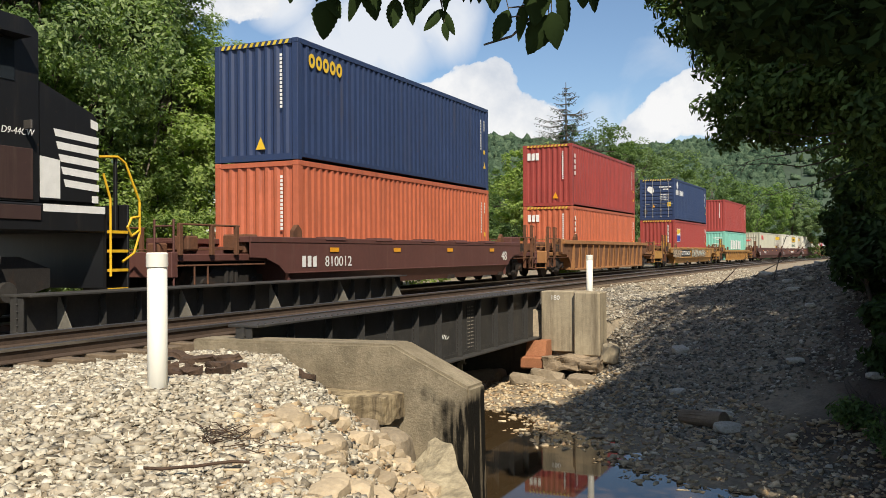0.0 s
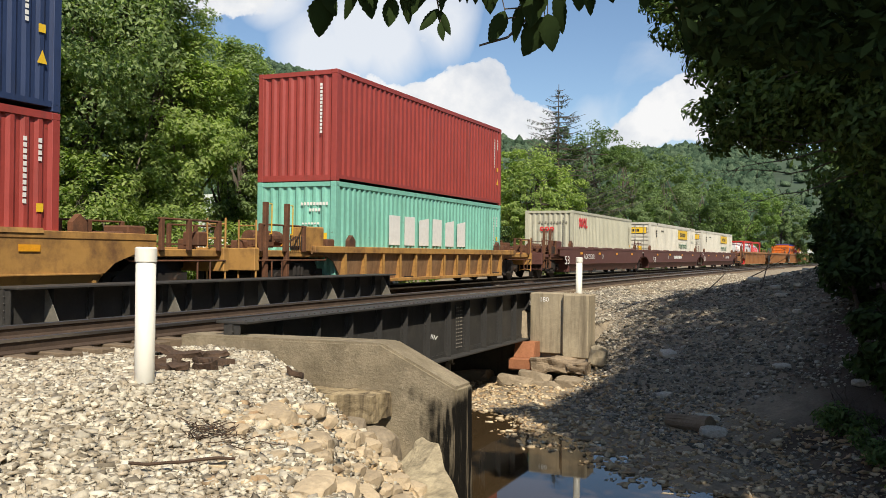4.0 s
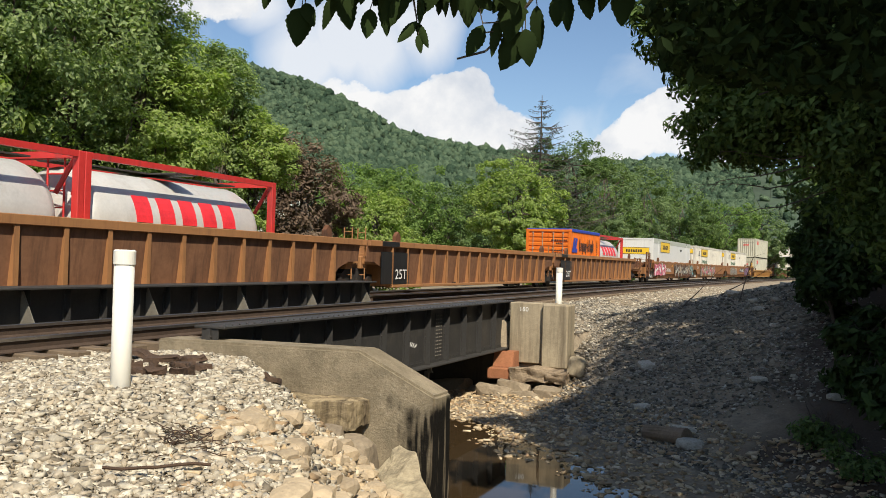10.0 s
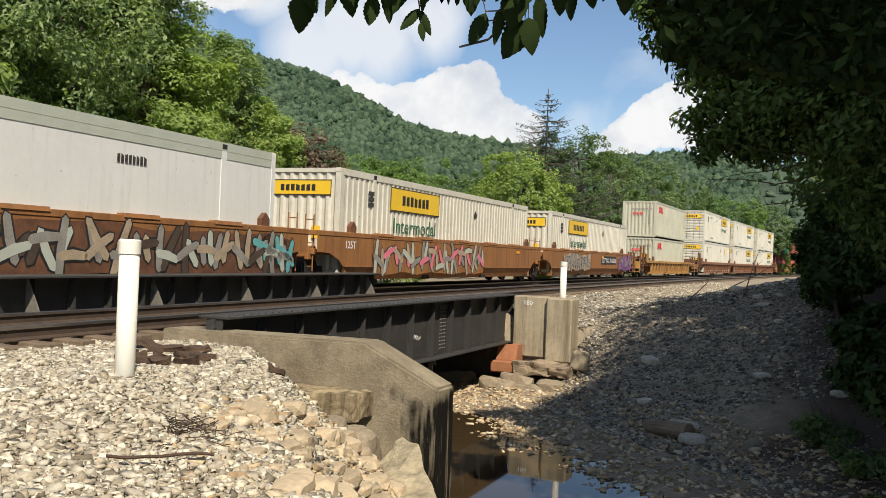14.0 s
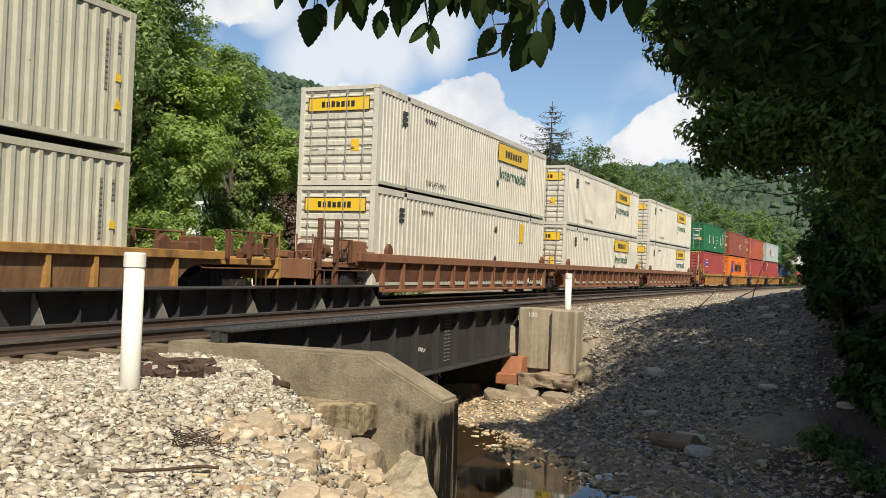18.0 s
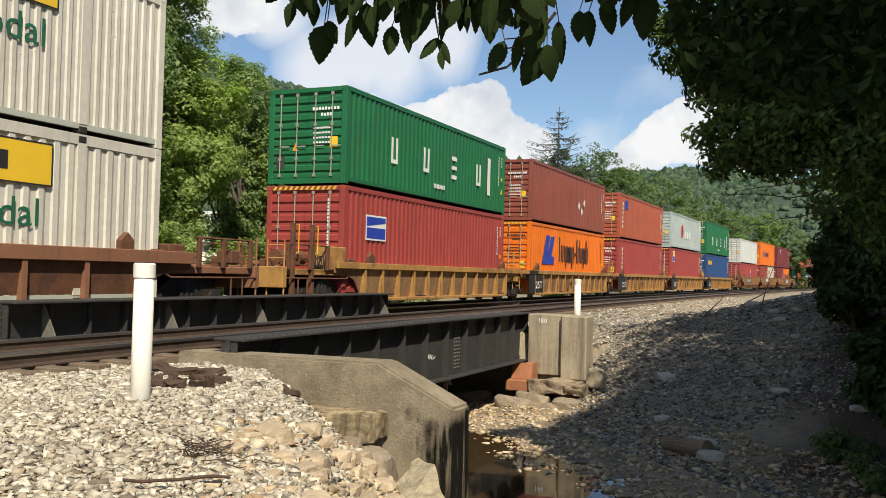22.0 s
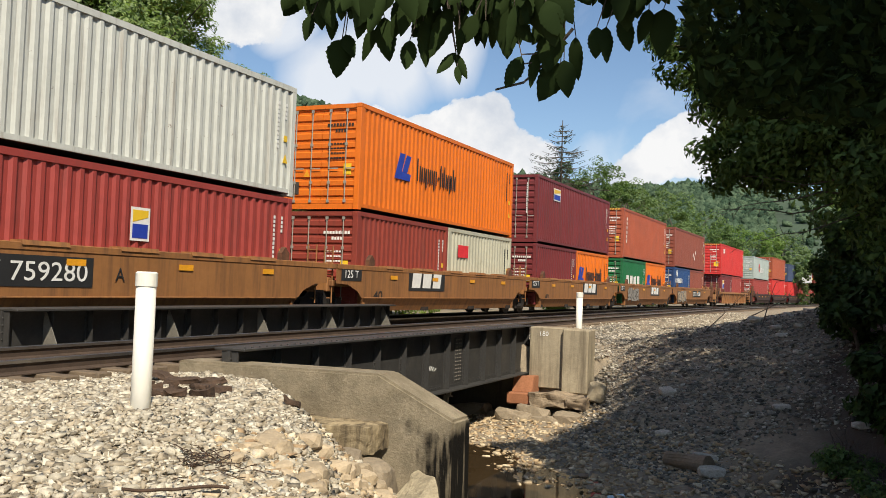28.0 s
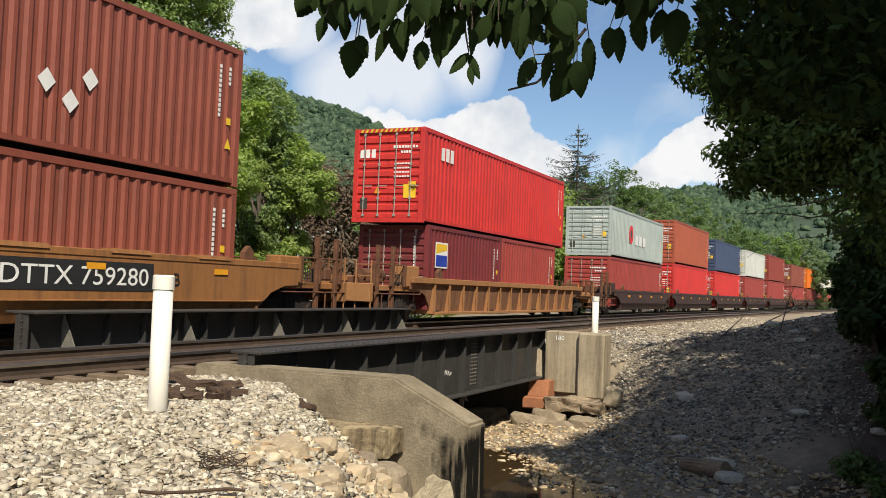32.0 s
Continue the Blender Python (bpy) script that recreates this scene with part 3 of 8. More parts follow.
def d_hunt_smooth(ob, L, H, W):
    yellow_plate(ob, 2.7, H - 0.98, 3.65, 0.78, L, W)
    yellow_plate(ob, -1.2, H - 1.2, 2.2, 0.5, L, W, True, -0.012)
    endw(ob, bars(9, 0.1, 0.9, 0.3, 3), M_STEEL, -0.2, 0.75, L, "code_row", -0.012)
    side(ob, bars(8, 0.16, 0.8, 0.3, 3), M_STEEL, 11.0, H - 0.75, W, "code_row", L=L)


def letters_uasc(mat, along, z, h, step, L, W, ob):
    u = (((0, 0), (0.55, 0), (0.55, 0.16), (0, 0.16)), ((0, 0.16), (0.16, 0.16), (0.16, 1), (0, 1)), ((0.39, 0.16), (0.55, 0.16), (0.55, 1), (0.39, 1)))
    ring = ((0, 0), (0.55, 0), (0.55, 0.18), (0, 0.18)), ((0, 0.42), (0.55, 0.42), (0.55, 0.58), (0, 0.58)), ((0, 0.82), (0.55, 0.82), (0.55, 1), (0, 1))
    for i, shp in enumerate((u, u, ring, u)):
        me = flat_mesh(("glyph", i, h), tuple(tuple((x * h, zz * h) for x, zz in q) for q in shp))
        side(ob, me, mat, along + i * step, z, W, "company_mark", L=L)
    side(ob, flat_mesh(("pole", h), (((0, -0.25), (0.28, -0.25), (0.28, h + 0.35), (0, h + 0.35)),)), mat, along + 3 * step + 1.1, z, W, "company_mark", L=L)


def d_uasc(ob, L, H, W):
    marks(ob, L, H, W, 13)
    letters_uasc(M_WHITE, 2.6, 0.85, 0.76, 2.2, L, W, ob)
    side(ob, bars(8, 0.14, 0.9, 0.3, 8), M_WHITE, 5.6, 0.42, W, "web_address", L=L)


def d_hapag(size, along, z, emblem=True):
    def f(ob, L, H, W):
        marks(ob, L, H, W, 15, M_BLACKP)
        s = size
        if emblem:
            shapes = (((0.0, 0.0), (0.5, 0.0), (0.88, 1.02), (0.44, 1.02)), ((0.5, 0.004), (1.32, 0.0), (1.4, 0.27), (0.62, 0.32)), ((0.66, 0.325), (1.06, 0.30), (1.4, 0.98), (1.0, 1.0)))
            side(ob, flat_mesh(("hl", s), tuple(tuple((p * s, q * s) for p, q in poly) for poly in shapes)), M_BLUEP, along, z - 0.12 * s, W, "emblem", L=L)
            # eleven plain bars in the rhythm of the name, the sixth a dash
            polys, x = [], 0.0
            for w, low, high in ((0.36, 0, 0.9), (0.3, 0, 0.6), (0.3, -0.2, 0.6), (0.3, 0, 0.6), (0.3, -0.2, 0.6), (0.18, 0.26, 0.38), (0.3, 0, 0.9), (0.09, 0, 0.9), (0.3, 0, 0.6), (0.28, -0.2, 0.6), (0.3, 0, 0.9)):
                if w > 0.25:
                    polys += [((x, low), (x + 0.11, low), (x + 0.11, high), (x, high)), ((x + w - 0.11, max(low, 0)), (x + w, max(low, 0)), (x + w, min(high, 0.62)), (x + w - 0.11, min(high, 0.62)))]
                else:
                    polys.append(((x, low), (x + w, low), (x + w, high), (x, high)))
                x += w + 0.09
            side(ob, flat_mesh(("hlname", s), tuple(tuple((p * s, q * s) for p, q in poly) for poly in polys)), M_BLACKP, along + 1.95 * s, z, W, "company_mark", L=L)
    return f


def d_mol(ob, L, H, W):
    marks(ob, L, H, W, 17)
    side(ob, rounds(1, 1.05, 0.92, 0.0), M_REDP, 3.7, 0.85, W, "emblem", L=L)
    on_side(part("emblem", flat_mesh("molw", (((0.36, 0.3), (0.5, 0.28), (0.6, 0.62), (0.46, 0.78), (0.32, 0.66)),)), M_GREENP, ob), 3.7 - L / 2, 0.85, W / 2 + 0.009)
    side(ob, bars(3, 0.62, 2.7, 0.35, 5), M_WHITE, 5.1, 0.85, W, "company_mark", L=L)


def d_diamonds(ob, L, H, W):
    marks(ob, L, H, W, 19)
    for a, z in ((7.0, 0.95), (7.9, 1.15), (7.5, 0.7)):
        side(ob, flat_mesh("dia", (((0.18, 0), (0.36, 0.2), (0.18, 0.4), (0, 0.2)),)), M_WHITE, a, z, W, "placard", L=L)
    for x, z in ((-0.95, 1.6), (-0.6, 1.15), (-0.7, 0.35)):
        endw(ob, flat_mesh("dia", (((0.18, 0), (0.36, 0.2), (0.18, 0.4), (0, 0.2)),)), M_WHITE, x, z, L, "placard", -0.015)


def d_colname(n, plate=True):
    def f(ob, L, H, W):
        marks(ob, L, H, W, 23)
        side(ob, column(n, 0.26, 0.17, 5), M_WHITE, 0.75, H - 0.5, W, "company_mark", L=L)
        if plate:
            side(ob, flat_mesh("mp", (((0, 0), (0.8, 0), (0.8, 0.5), (0, 0.5)),)), M_BLUEP, 1.3, H - 0.85, W, "emblem_plate", L=L)
    return f


def d_cai(ob, L, H, W):
    marks(ob, L, H, W, 25)
    side(ob, bars(3, 0.42, 1.0, 0.28, 9), M_WHITE, 1.2, H - 0.85, W, "company_mark", L=L)
    endw(ob, bars(3, 0.26, 0.6, 0.28, 9), M_WHITE, -1.0, H - 0.9, L, "company_mark", -0.015)
    endw(ob, flat_mesh("ysq", (((0, 0), (0.42, 0), (0.42, 0.42), (0, 0.42)),)), M_YELLOW, 0.55, 0.75, L, "sticker", -0.015)


def d_little(mat, along, z, n, h, w):
    def f(ob, L, H, W):
        marks(ob, L, H, W, 27)
        side(ob, bars(n, h, w, 0.3, 31), mat, along, z, W, "company_mark", L=L)
    return f


def d_redsquare(ob, L, H, W):
    marks(ob, L, H, W, 29, M_BLACKP)
    side(ob, flat_mesh("cma", (((0, 0), (0.9, 0), (0.9, 0.42), (0, 0.42)),)), M_REDP, 0.8, H - 0.95, W, "company_mark", L=L)


def tank(u, zb, label, writing=None):
    """A tank in an open steel frame of a twenty-foot container's size."""
    L, H, W = 6.058, 2.591, 2.438
    ob = on_train(empty("tank_container", label, "tank container"), u + L / 2, zb)
    red = P["bright_red"]
    bm = bmesh.new()
    prof = [(0.0, -L / 2 + 0.12), (0.45, -L / 2 + 0.15), (0.8, -L / 2 + 0.26), (1.02, -L / 2 + 0.44), (1.08, -L / 2 + 0.62), (1.08, L / 2 - 0.62), (1.02, L / 2 - 0.44), (0.8, L / 2 - 0.26), (0.45, L / 2 - 0.15), (0.0, L / 2 - 0.12)]
    seg = 28
    rings = []
    for r, y in prof:
        rings.append([bm.verts.new((r * math.cos(2 * math.pi * i / seg), y, 1.33 + r * math.sin(2 * math.pi * i / seg))) for i in range(seg)] if r else [bm.verts.new((0, y, 1.33))])
    for a, b in zip(rings, rings[1:]):
        for i in range(seg):
            q = [a[i % len(a)], a[(i + 1) % len(a)], b[(i + 1) % len(b)], b[i % len(b)]]
            q = list(dict.fromkeys(q))
            bm.faces.new(q)
    part("tank_shell", bm, M_TANK, ob, "dull silver tank", True)
    post = boxes_mesh("tankpost", ((-0.075, -0.075, 0, 0.075, 0.075, H),), 0.01)
    for sx in (1, -1):
        for sy in (1, -1):
            part("corner_post", post, red, ob).matrix_basis = pose(sx * (W / 2 - 0.08), sy * (L / 2 - 0.08), 0)
        part("top_rail", boxes_mesh("trail", ((-0.05, -L / 2 + 0.16, H - 0.11, 0.05, L / 2 - 0.16, H),)), red, ob).matrix_basis = pose(sx * (W / 2 - 0.06), 0, 0)
        part("bottom_rail", boxes_mesh("brail", ((-0.05, -L / 2 + 0.16, 0.02, 0.05, L / 2 - 0.16, 0.16),)), red, ob).matrix_basis = pose(sx * (W / 2 - 0.06), 0, 0)
    for sy in (1, -1):
        for z in (0.02, H - 0.12):
            part("end_rail", boxes_mesh("erail", ((-W / 2 + 0.16, -0.05, 0, W / 2 - 0.16, 0.05, 0.12),)), red, ob).matrix_basis = pose(0, sy * (L / 2 - 0.07), z)
        for sx in (1, -1):
            for za, zc in ((H - 0.1, H - 0.75), (0.1, 0.7)):
                bm = bmesh.new()
                bm_tube(bm, (sx * (W / 2 - 0.15), sy * (L / 2 - 0.08), za), (sx * 0.75, sy * (L / 2 - 0.2), zc), 0.045, seg=6)
                part("brace", bm, red, ob)
    part("walkway", boxes_mesh("walk", ((-0.25, -L / 2 + 0.3, H - 0.12, 0.25, L / 2 - 0.3, H - 0.09), (-0.95, -0.3, H - 0.12, 0.95, 0.3, H - 0.09))), M_STEEL, ob)
    bm = bmesh.new()
    for x in (0.35, 0.75):
        bm_tube(bm, (x, -L / 2 - 0.01, 0.2), (x, -L / 2 - 0.01, H - 0.1), 0.02, seg=6)
    for i in range(7):
        bm_tube(bm, (0.35, -L / 2 - 0.01, 0.4 + i * 0.3), (0.75, -L / 2 - 0.01, 0.4 + i * 0.3), 0.015, seg=6)
    part("ladder", bm, red, ob)
    for x in (-0.55, 0.25):
        on_end(part("placard", flat_mesh("dia", (((0.18, 0), (0.36, 0.2), (0.18, 0.4), (0, 0.2)),)), M_REDP if x < 0 else M_WHITE, ob), x, 0.45, -L / 2 + 0.02)
    for a in (1.2, 3.6):
        on_side(part("placard", flat_mesh("dia", (((0.18, 0), (0.36, 0.2), (0.18, 0.4), (0, 0.2)),)), M_BLUEP if a < 2 else M_REDP, ob), a - L / 2, 0.75, 1.1)
    if writing:
        for i in range(5):
            bm = bmesh.new()
            y0 = 1.5 - L / 2 + i * 0.68
            rows = []
            for j in range(5):
                a = (0.10 + 0.55 * j / 4) / 1.09
                rows.append([bm.verts.new((r * math.cos(a), y, 1.33 + r * math.sin(a))) for r, y in ((1.083, y0), (1.083, y0 + 0.45), (1.092, y0 + 0.45), (1.092, y0))])
            for p, q in zip(rows, rows[1:]):
                for n in range(4):
                    bm.faces.new((p[n], p[(n + 1) % 4], q[(n + 1) % 4], q[n]))
            bm.faces.new(rows[0][::-1])
            bm.faces.new(rows[-1])
            part("company_mark", bm, M_REDP, ob)
    return ob


# ---- wagons ----
def wheelset(ob, y, mat=None):
    bm = bmesh.new()
    for sx in (1, -1):
        x = sx * 0.76
        bm_tube(bm, (x - 0.06, 0, 0), (x + 0.06, 0, 0), 0.455, 0.455, 24)
        bm_tube(bm, (x - 0.075 * sx - 0.012, 0, 0), (x - 0.075 * sx + 0.012, 0, 0), 0.482, 0.482, 24)
        bm_tube(bm, (x + 0.06 * sx, 0, 0), (x + 0.075 * sx, 0, 0), 0.32, 0.14, 20)
    bm_tube(bm, (-1.05, 0, 0), (1.05, 0, 0), 0.085, seg=12)
    w = part("wheelset", cached("wheelset", lambda: mesh_of(bm, "wheelset")), M_DARK, ob)
    w.matrix_basis = pose(0, y, 0.457)


def truck(ob, y):
    """A two-axle truck under a wagon's end."""
    for d in (-0.86, 0.86):
        wheelset(ob, y + d)
    def frame_mesh():
        bm = bmesh.new()
        pts = [(-1.15, 0.36), (-1.15, 0.62), (-0.7, 0.66), (-0.45, 0.82), (0.45, 0.82), (0.7, 0.66), (1.15, 0.62), (1.15, 0.36), (0.72, 0.42), (0.45, 0.22), (-0.45, 0.22), (-0.72, 0.42)]
        bm_prism(bm, pts, "x", -0.06, 0.06)
        for k in (-0.16, 0, 0.16):
            bm_tube(bm, (0.075, k, 0.3), (0.075, k, 0.72), 0.055, seg=8)
        for k in (-0.86, 0.86):
            bm_tube(bm, (0.05, k, 0.457), (0.12, k, 0.457), 0.12, seg=12)
        return mesh_of(bm, "side_frame")
    me = cached("side_frame", frame_mesh)
    for sx in (1, -1):
        f = part("side_frame", me, M_DARK, ob)
        f.matrix_basis = pose(sx * 1.0, y, 0, 0, 0, 0 if sx > 0 else 180)
    part("bolster", boxes_mesh("bolster", ((-1.1, -0.2, 0.45, 1.1, 0.2, 0.8),), 0.03), M_DARK, ob).matrix_basis = pose(0, y, 0)


def lid_bm():
    """A bent strip that hinges on a wagon's side."""
    bm = bmesh.new()
    bm_prism(bm, [(-0.22, 0.0), (0.05, 0.0), (0.075, -0.05), (0.085, -0.05), (0.06, 0.03), (-0.22, 0.03)], "y", -0.48, 0.48)
    return bm


def well_unit(u0, u1, paintkey, style, zs, ends="jj", label="", texts=(), well=None, trucks=(1, 1), group=""):
    """One platform of a well wagon, from u0 to u1 in the train. style: ribbed or solid. zs: the top of its sides.
    ends: j joined to the next platform, e a free end with a coupler and brake gear."""
    col = P[paintkey]
    c = (u0 + u1) / 2
    ob = on_train(empty("well_wagon", label, "railway wagon", group=group), c, 0)
    a = (u1 - u0) / 2
    lo, hi = -a + (4.1 if ends[0] == "e" else 1.75), a - (4.1 if ends[1] == "e" else 1.75)
    zb = 0.27
    X = 1.44
    e0, e1 = lo - 1.5, hi + 1.5
    pts = [(e0, zs), (e0, 1.0), (lo - 0.95, 0.98), (lo - 0.45, 0.82), (lo - 0.1, 0.5), (lo, zb), (hi, zb), (hi + 0.1, 0.5), (hi + 0.45, 0.82), (hi + 0.95, 0.98), (e1, 1.0), (e1, zs)]
    # ribbed and deep sheets are darker: the chord's shade put into colour
    sheet = {"ribbed": P["tan_sheet_shade"] if paintkey == "car_yellow" else P["rust_sheet_shade"], "deep": P["car_grime_shade"] if paintkey == "car_redrust" else P["rust_sheet_shade"], "solid": col}[style]
    cd = {"ribbed": 0.17, "deep": 0.24, "solid": 0.13}[style]
    xo, slope = (X - 0.055, 0.14) if style != "solid" else (X, 0.0)
    zf = 0.64

    def plate(name, outline, top, lean, material):
        """A side plate 3 cm thick that leans inwards below top."""
        bm = bmesh.new()
        bm_prism(bm, outline, "x", sx * xo - 0.015, sx * xo + 0.015)
        for v in bm.verts:
            v.co.x -= sx * (0.015 + lean * max(0.0, top - v.co.z))
        return part(name, bm, material, ob)

    for sx in (1, -1):
        if style != "solid":
            plate("side_sheet", pts, zs, slope / (zs - zb), sheet)
        else:
            plate("side_sheet", [(e0, zs), (e0, 1.0), (lo - 0.95, 0.98), (lo - 0.45, 0.82), (lo - 0.2, zf), (hi + 0.2, zf), (hi + 0.45, 0.82), (hi + 0.95, 0.98), (e1, 1.0), (e1, zs)], zs, 0.0, col)
            plate("lower_sheet", [(lo - 0.18, zf - 0.004), (lo, zb), (hi, zb), (hi + 0.18, zf - 0.004)], zf, 0.42, sheet)
            part("sheet_lip", boxes_mesh("lip", ((X - 0.03, lo - 0.1, zf - 0.02, X + 0.03, hi + 0.1, zf + 0.012),) if sx > 0 else ((-X - 0.03, lo - 0.1, zf - 0.02, -X + 0.03, hi + 0.1, zf + 0.012),), 0.006), col, ob)
        ch = boxes_mesh("chord", ((X - 0.34, e0, zs - cd, X + 0.015, e1, zs),) if sx > 0 else ((-X - 0.015, e0, zs - cd, -X + 0.34, e1, zs),), 0.012)
        part("top_chord", ch, col, ob)
        if style != "solid":
            bc = boxes_mesh("bchord", ((X - 0.24, lo, zb - 0.03, X + 0.005, hi, zb + 0.06),) if sx > 0 else ((-X - 0.005, lo, zb - 0.03, -X + 0.24, hi, zb + 0.06),), 0.012)
            part("bottom_chord", bc, col, ob)
            n = max(6, round((hi - lo) / (1.05 if style == "ribbed" else 1.3)))

            def rib_mesh():
                bm = bmesh.new()
                t, d0, d1 = zs - cd + 0.004, 0.055 + slope * cd / (zs - zb), 0.055 + slope
                bm_prism(bm, [(0.0, zb + 0.05), (0.0, t), (-d0, t), (-d1, zb + 0.05)], "y", -0.012, 0.012)
                bm_prism(bm, [(0.0, zb + 0.05), (0.0, t), (-0.018, t), (-0.018, zb + 0.05)], "y", -0.05, -0.0125)
                bm_prism(bm, [(0.0, zb + 0.05), (0.0, t), (-0.018, t), (-0.018, zb + 0.05)], "y", 0.0125, 0.05)
                return mesh_of(bm, "rib")
            rib = cached(("rib", style, zs), rib_mesh)
            for i in range(n + 1):
                r = part("rib", rib, col, ob)
                r.matrix_basis = pose(sx * (X - 0.006), lo + (hi - lo) * i / n, 0, 0, 0, 0 if sx > 0 else 180)
    for i in range(4):
        part("cross_beam", boxes_mesh("xbeam", ((-X + 0.1, 0, zb - 0.02, X - 0.1, 0.5, zb + 0.1),)), M_DARK, ob).matrix_basis = pose(0, lo + i * (hi - lo - 0.5) / 3, 0)
    for k, (sgn, inner, outer, kind) in enumerate(((-1, lo, -a, ends[0]), (1, hi, a, ends[1]))):
        y0, y1 = sorted((inner + 0.05 * sgn, outer - 0.35 * sgn))
        part("bulkhead", boxes_mesh("bulk", ((-X + 0.03, inner - 0.04, zb, X - 0.03, inner + 0.04, zs - 0.2),)), col, ob)
        part("end_platform", boxes_mesh("plat", ((-1.25, y0, 0.92, 1.25, y1, 1.08),), 0.02), col, ob)
        part("centre_sill", boxes_mesh("csill", ((-0.3, y0, 0.68, 0.3, y1, 0.94),), 0.02), M_DARK, ob)
        ty = outer - 2.4 * sgn if kind == "e" else outer
        if kind == "e" or trucks[k]:
            truck(ob, ty)
        if kind == "e":
            bm = bmesh.new()
            bm_box(bm, -0.12, outer - 0.5 if sgn > 0 else outer - 0.35, 0.72, 0.12, outer + 0.35 if sgn > 0 else outer + 0.5, 0.98, 0.03)
            bm_box(bm, -0.2, outer + (0.15 if sgn > 0 else -0.4), 0.68, 0.2, outer + (0.4 if sgn > 0 else -0.15), 1.02, 0.05)
            part("coupler", bm, M_DARK, ob)
            part("end_beam", boxes_mesh("ebeam", ((-1.35, -0.09, 0.62, 1.35, 0.09, 1.12),), 0.015), col, ob).matrix_basis = pose(0, outer - 0.35 * sgn, 0)
            bm = bmesh.new()
            for x in (1.32, 0.85):
                bm_tube(bm, (x, outer - 0.35 * sgn, 0.35), (x, outer - 0.35 * sgn, 1.75), 0.022, seg=6)
            for i in range(5):
                bm_tube(bm, (0.85, outer - 0.35 * sgn, 0.42 + i * 0.3), (1.32, outer - 0.35 * sgn, 0.42 + i * 0.3), 0.016, seg=6)
            part("ladder", bm, col, ob)
            gear = (k == 1) if u0 < 14 or 519 < u0 < 520 else (k == 0)
            g = P["car_grime_shade"]
            s = -sgn
            for x in (1.3, -1.3):
                for d in (0.55, 1.5, 2.3):
                    part("stanchion", boxes_mesh("stanchion", ((-0.04, -0.05, 0, 0.04, 0.05, 0.62),), 0.008), g, ob).matrix_basis = pose(x, outer + d * s, 1.05)
                bm = bmesh.new()
                bm_tube(bm, (x, outer + 0.5 * s, 1.66), (x, outer + 2.4 * s, 1.66), 0.022, seg=6)
                part("grab_rail", bm, g, ob)
            part("deck_plate", boxes_mesh("deckp", ((-1.2, -0.9, 0, 1.2, 0.9, 0.03),)), g, ob).matrix_basis = pose(0, outer + 2.2 * s, 1.16)
            bm = bmesh.new()
            for p, q in (((1.36, 0.4, 0.85), (1.36, 3.2, 0.85)), ((1.36, 3.2, 0.85), (1.2, 3.6, 1.1)), ((1.36, 0.9, 0.85), (1.36, 0.9, 0.45)), ((1.36, 1.3, 0.85), (1.36, 1.3, 0.45)), ((1.36, 0.9, 0.45), (1.36, 1.3, 0.45))):
                bm_tube(bm, (p[0], outer + p[1] * s, p[2]), (q[0], outer + q[1] * s, q[2]), 0.02, seg=6)
            part("step_iron", bm, g, ob)
            for x, d, z, w2, h2 in ((1.05, 1.0, 1.18, 0.2, 0.3), (0.95, 2.9, 1.12, 0.3, 0.42), (1.1, 3.5, 1.12, 0.24, 0.3), (0.6, 0.7, 1.1, 0.16, 0.24)):
                part("valve_box", boxes_mesh("valve", ((-w2, -w2 * 0.8, 0, w2, w2 * 0.8, h2),), 0.03), g, ob).matrix_basis = pose(x, outer + d * s, z - 0.04)
            if gear:
                for d in (0.75, 1.6):
                    post = part("end_post", boxes_mesh("end_post", ((-0.05, -0.06, 0, 0.05, 0.06, 1.72),), 0.01), g, ob)
                    post.matrix_basis = pose(1.28, outer + d * s, 0.45)
                    bm = bmesh.new()
                    for p, q in (((0.06, 0.07, 1.0), (0.06, 0.16, 1.0)), ((0.06, 0.16, 1.0), (0.06, 0.16, 1.68)), ((0.06, 0.16, 1.68), (0.06, 0.07, 1.68))):
                        bm_tube(bm, p, q, 0.014, seg=6)
                    part("grab_iron", bm, M_RAILING if paintkey == "car_yellow" else g, post, "bent grab iron")
                part("brake_box", boxes_mesh("brake_box", ((-0.2, -0.45, 0, 0.2, 0.45, 0.62),), 0.03), col, ob).matrix_basis = pose(1.12, outer + 2.75 * s, 1.05)
                bm = bmesh.new()
                bm_tube(bm, (0.4, outer + 1.3 * s, 1.36), (0.4, outer + 2.5 * s, 1.36), 0.19, seg=16)
                part("air_tank", bm, g, ob)
                bm = bmesh.new()
                for j in range(7):
                    bm_tube(bm, (1.3, outer + (1.75 + 0.09 * j) * s, 1.1), (1.3, outer + (1.75 + 0.09 * j) * s, 1.42), 0.012, seg=5)
                part("spring_rack", bm, M_DARK, ob)
                bm = bmesh.new()
                pipe = [(0.9, 1.4, 1.5), (0.95, 1.2, 1.3), (1.15, 1.8, 1.25), (1.15, 2.2, 1.4), (1.0, 3.1, 1.3)]
                for p, q in zip(pipe, pipe[1:]):
                    bm_tube(bm, (p[0], outer + p[1] * s, p[2]), (q[0], outer + q[1] * s, q[2]), 0.025, seg=6)
                part("brake_pipe", bm, g, ob)
        else:
            bm = bmesh.new()
            for x in (1.2, 0.95):
                bm_tube(bm, (x, outer - 0.4 * sgn, 0.5), (x, outer - 0.4 * sgn, 1.95), 0.018, seg=6)
            for i in range(5):
                bm_tube(bm, (0.95, outer - 0.4 * sgn, 0.62 + i * 0.3), (1.2, outer - 0.4 * sgn, 0.62 + i * 0.3), 0.014, seg=6)
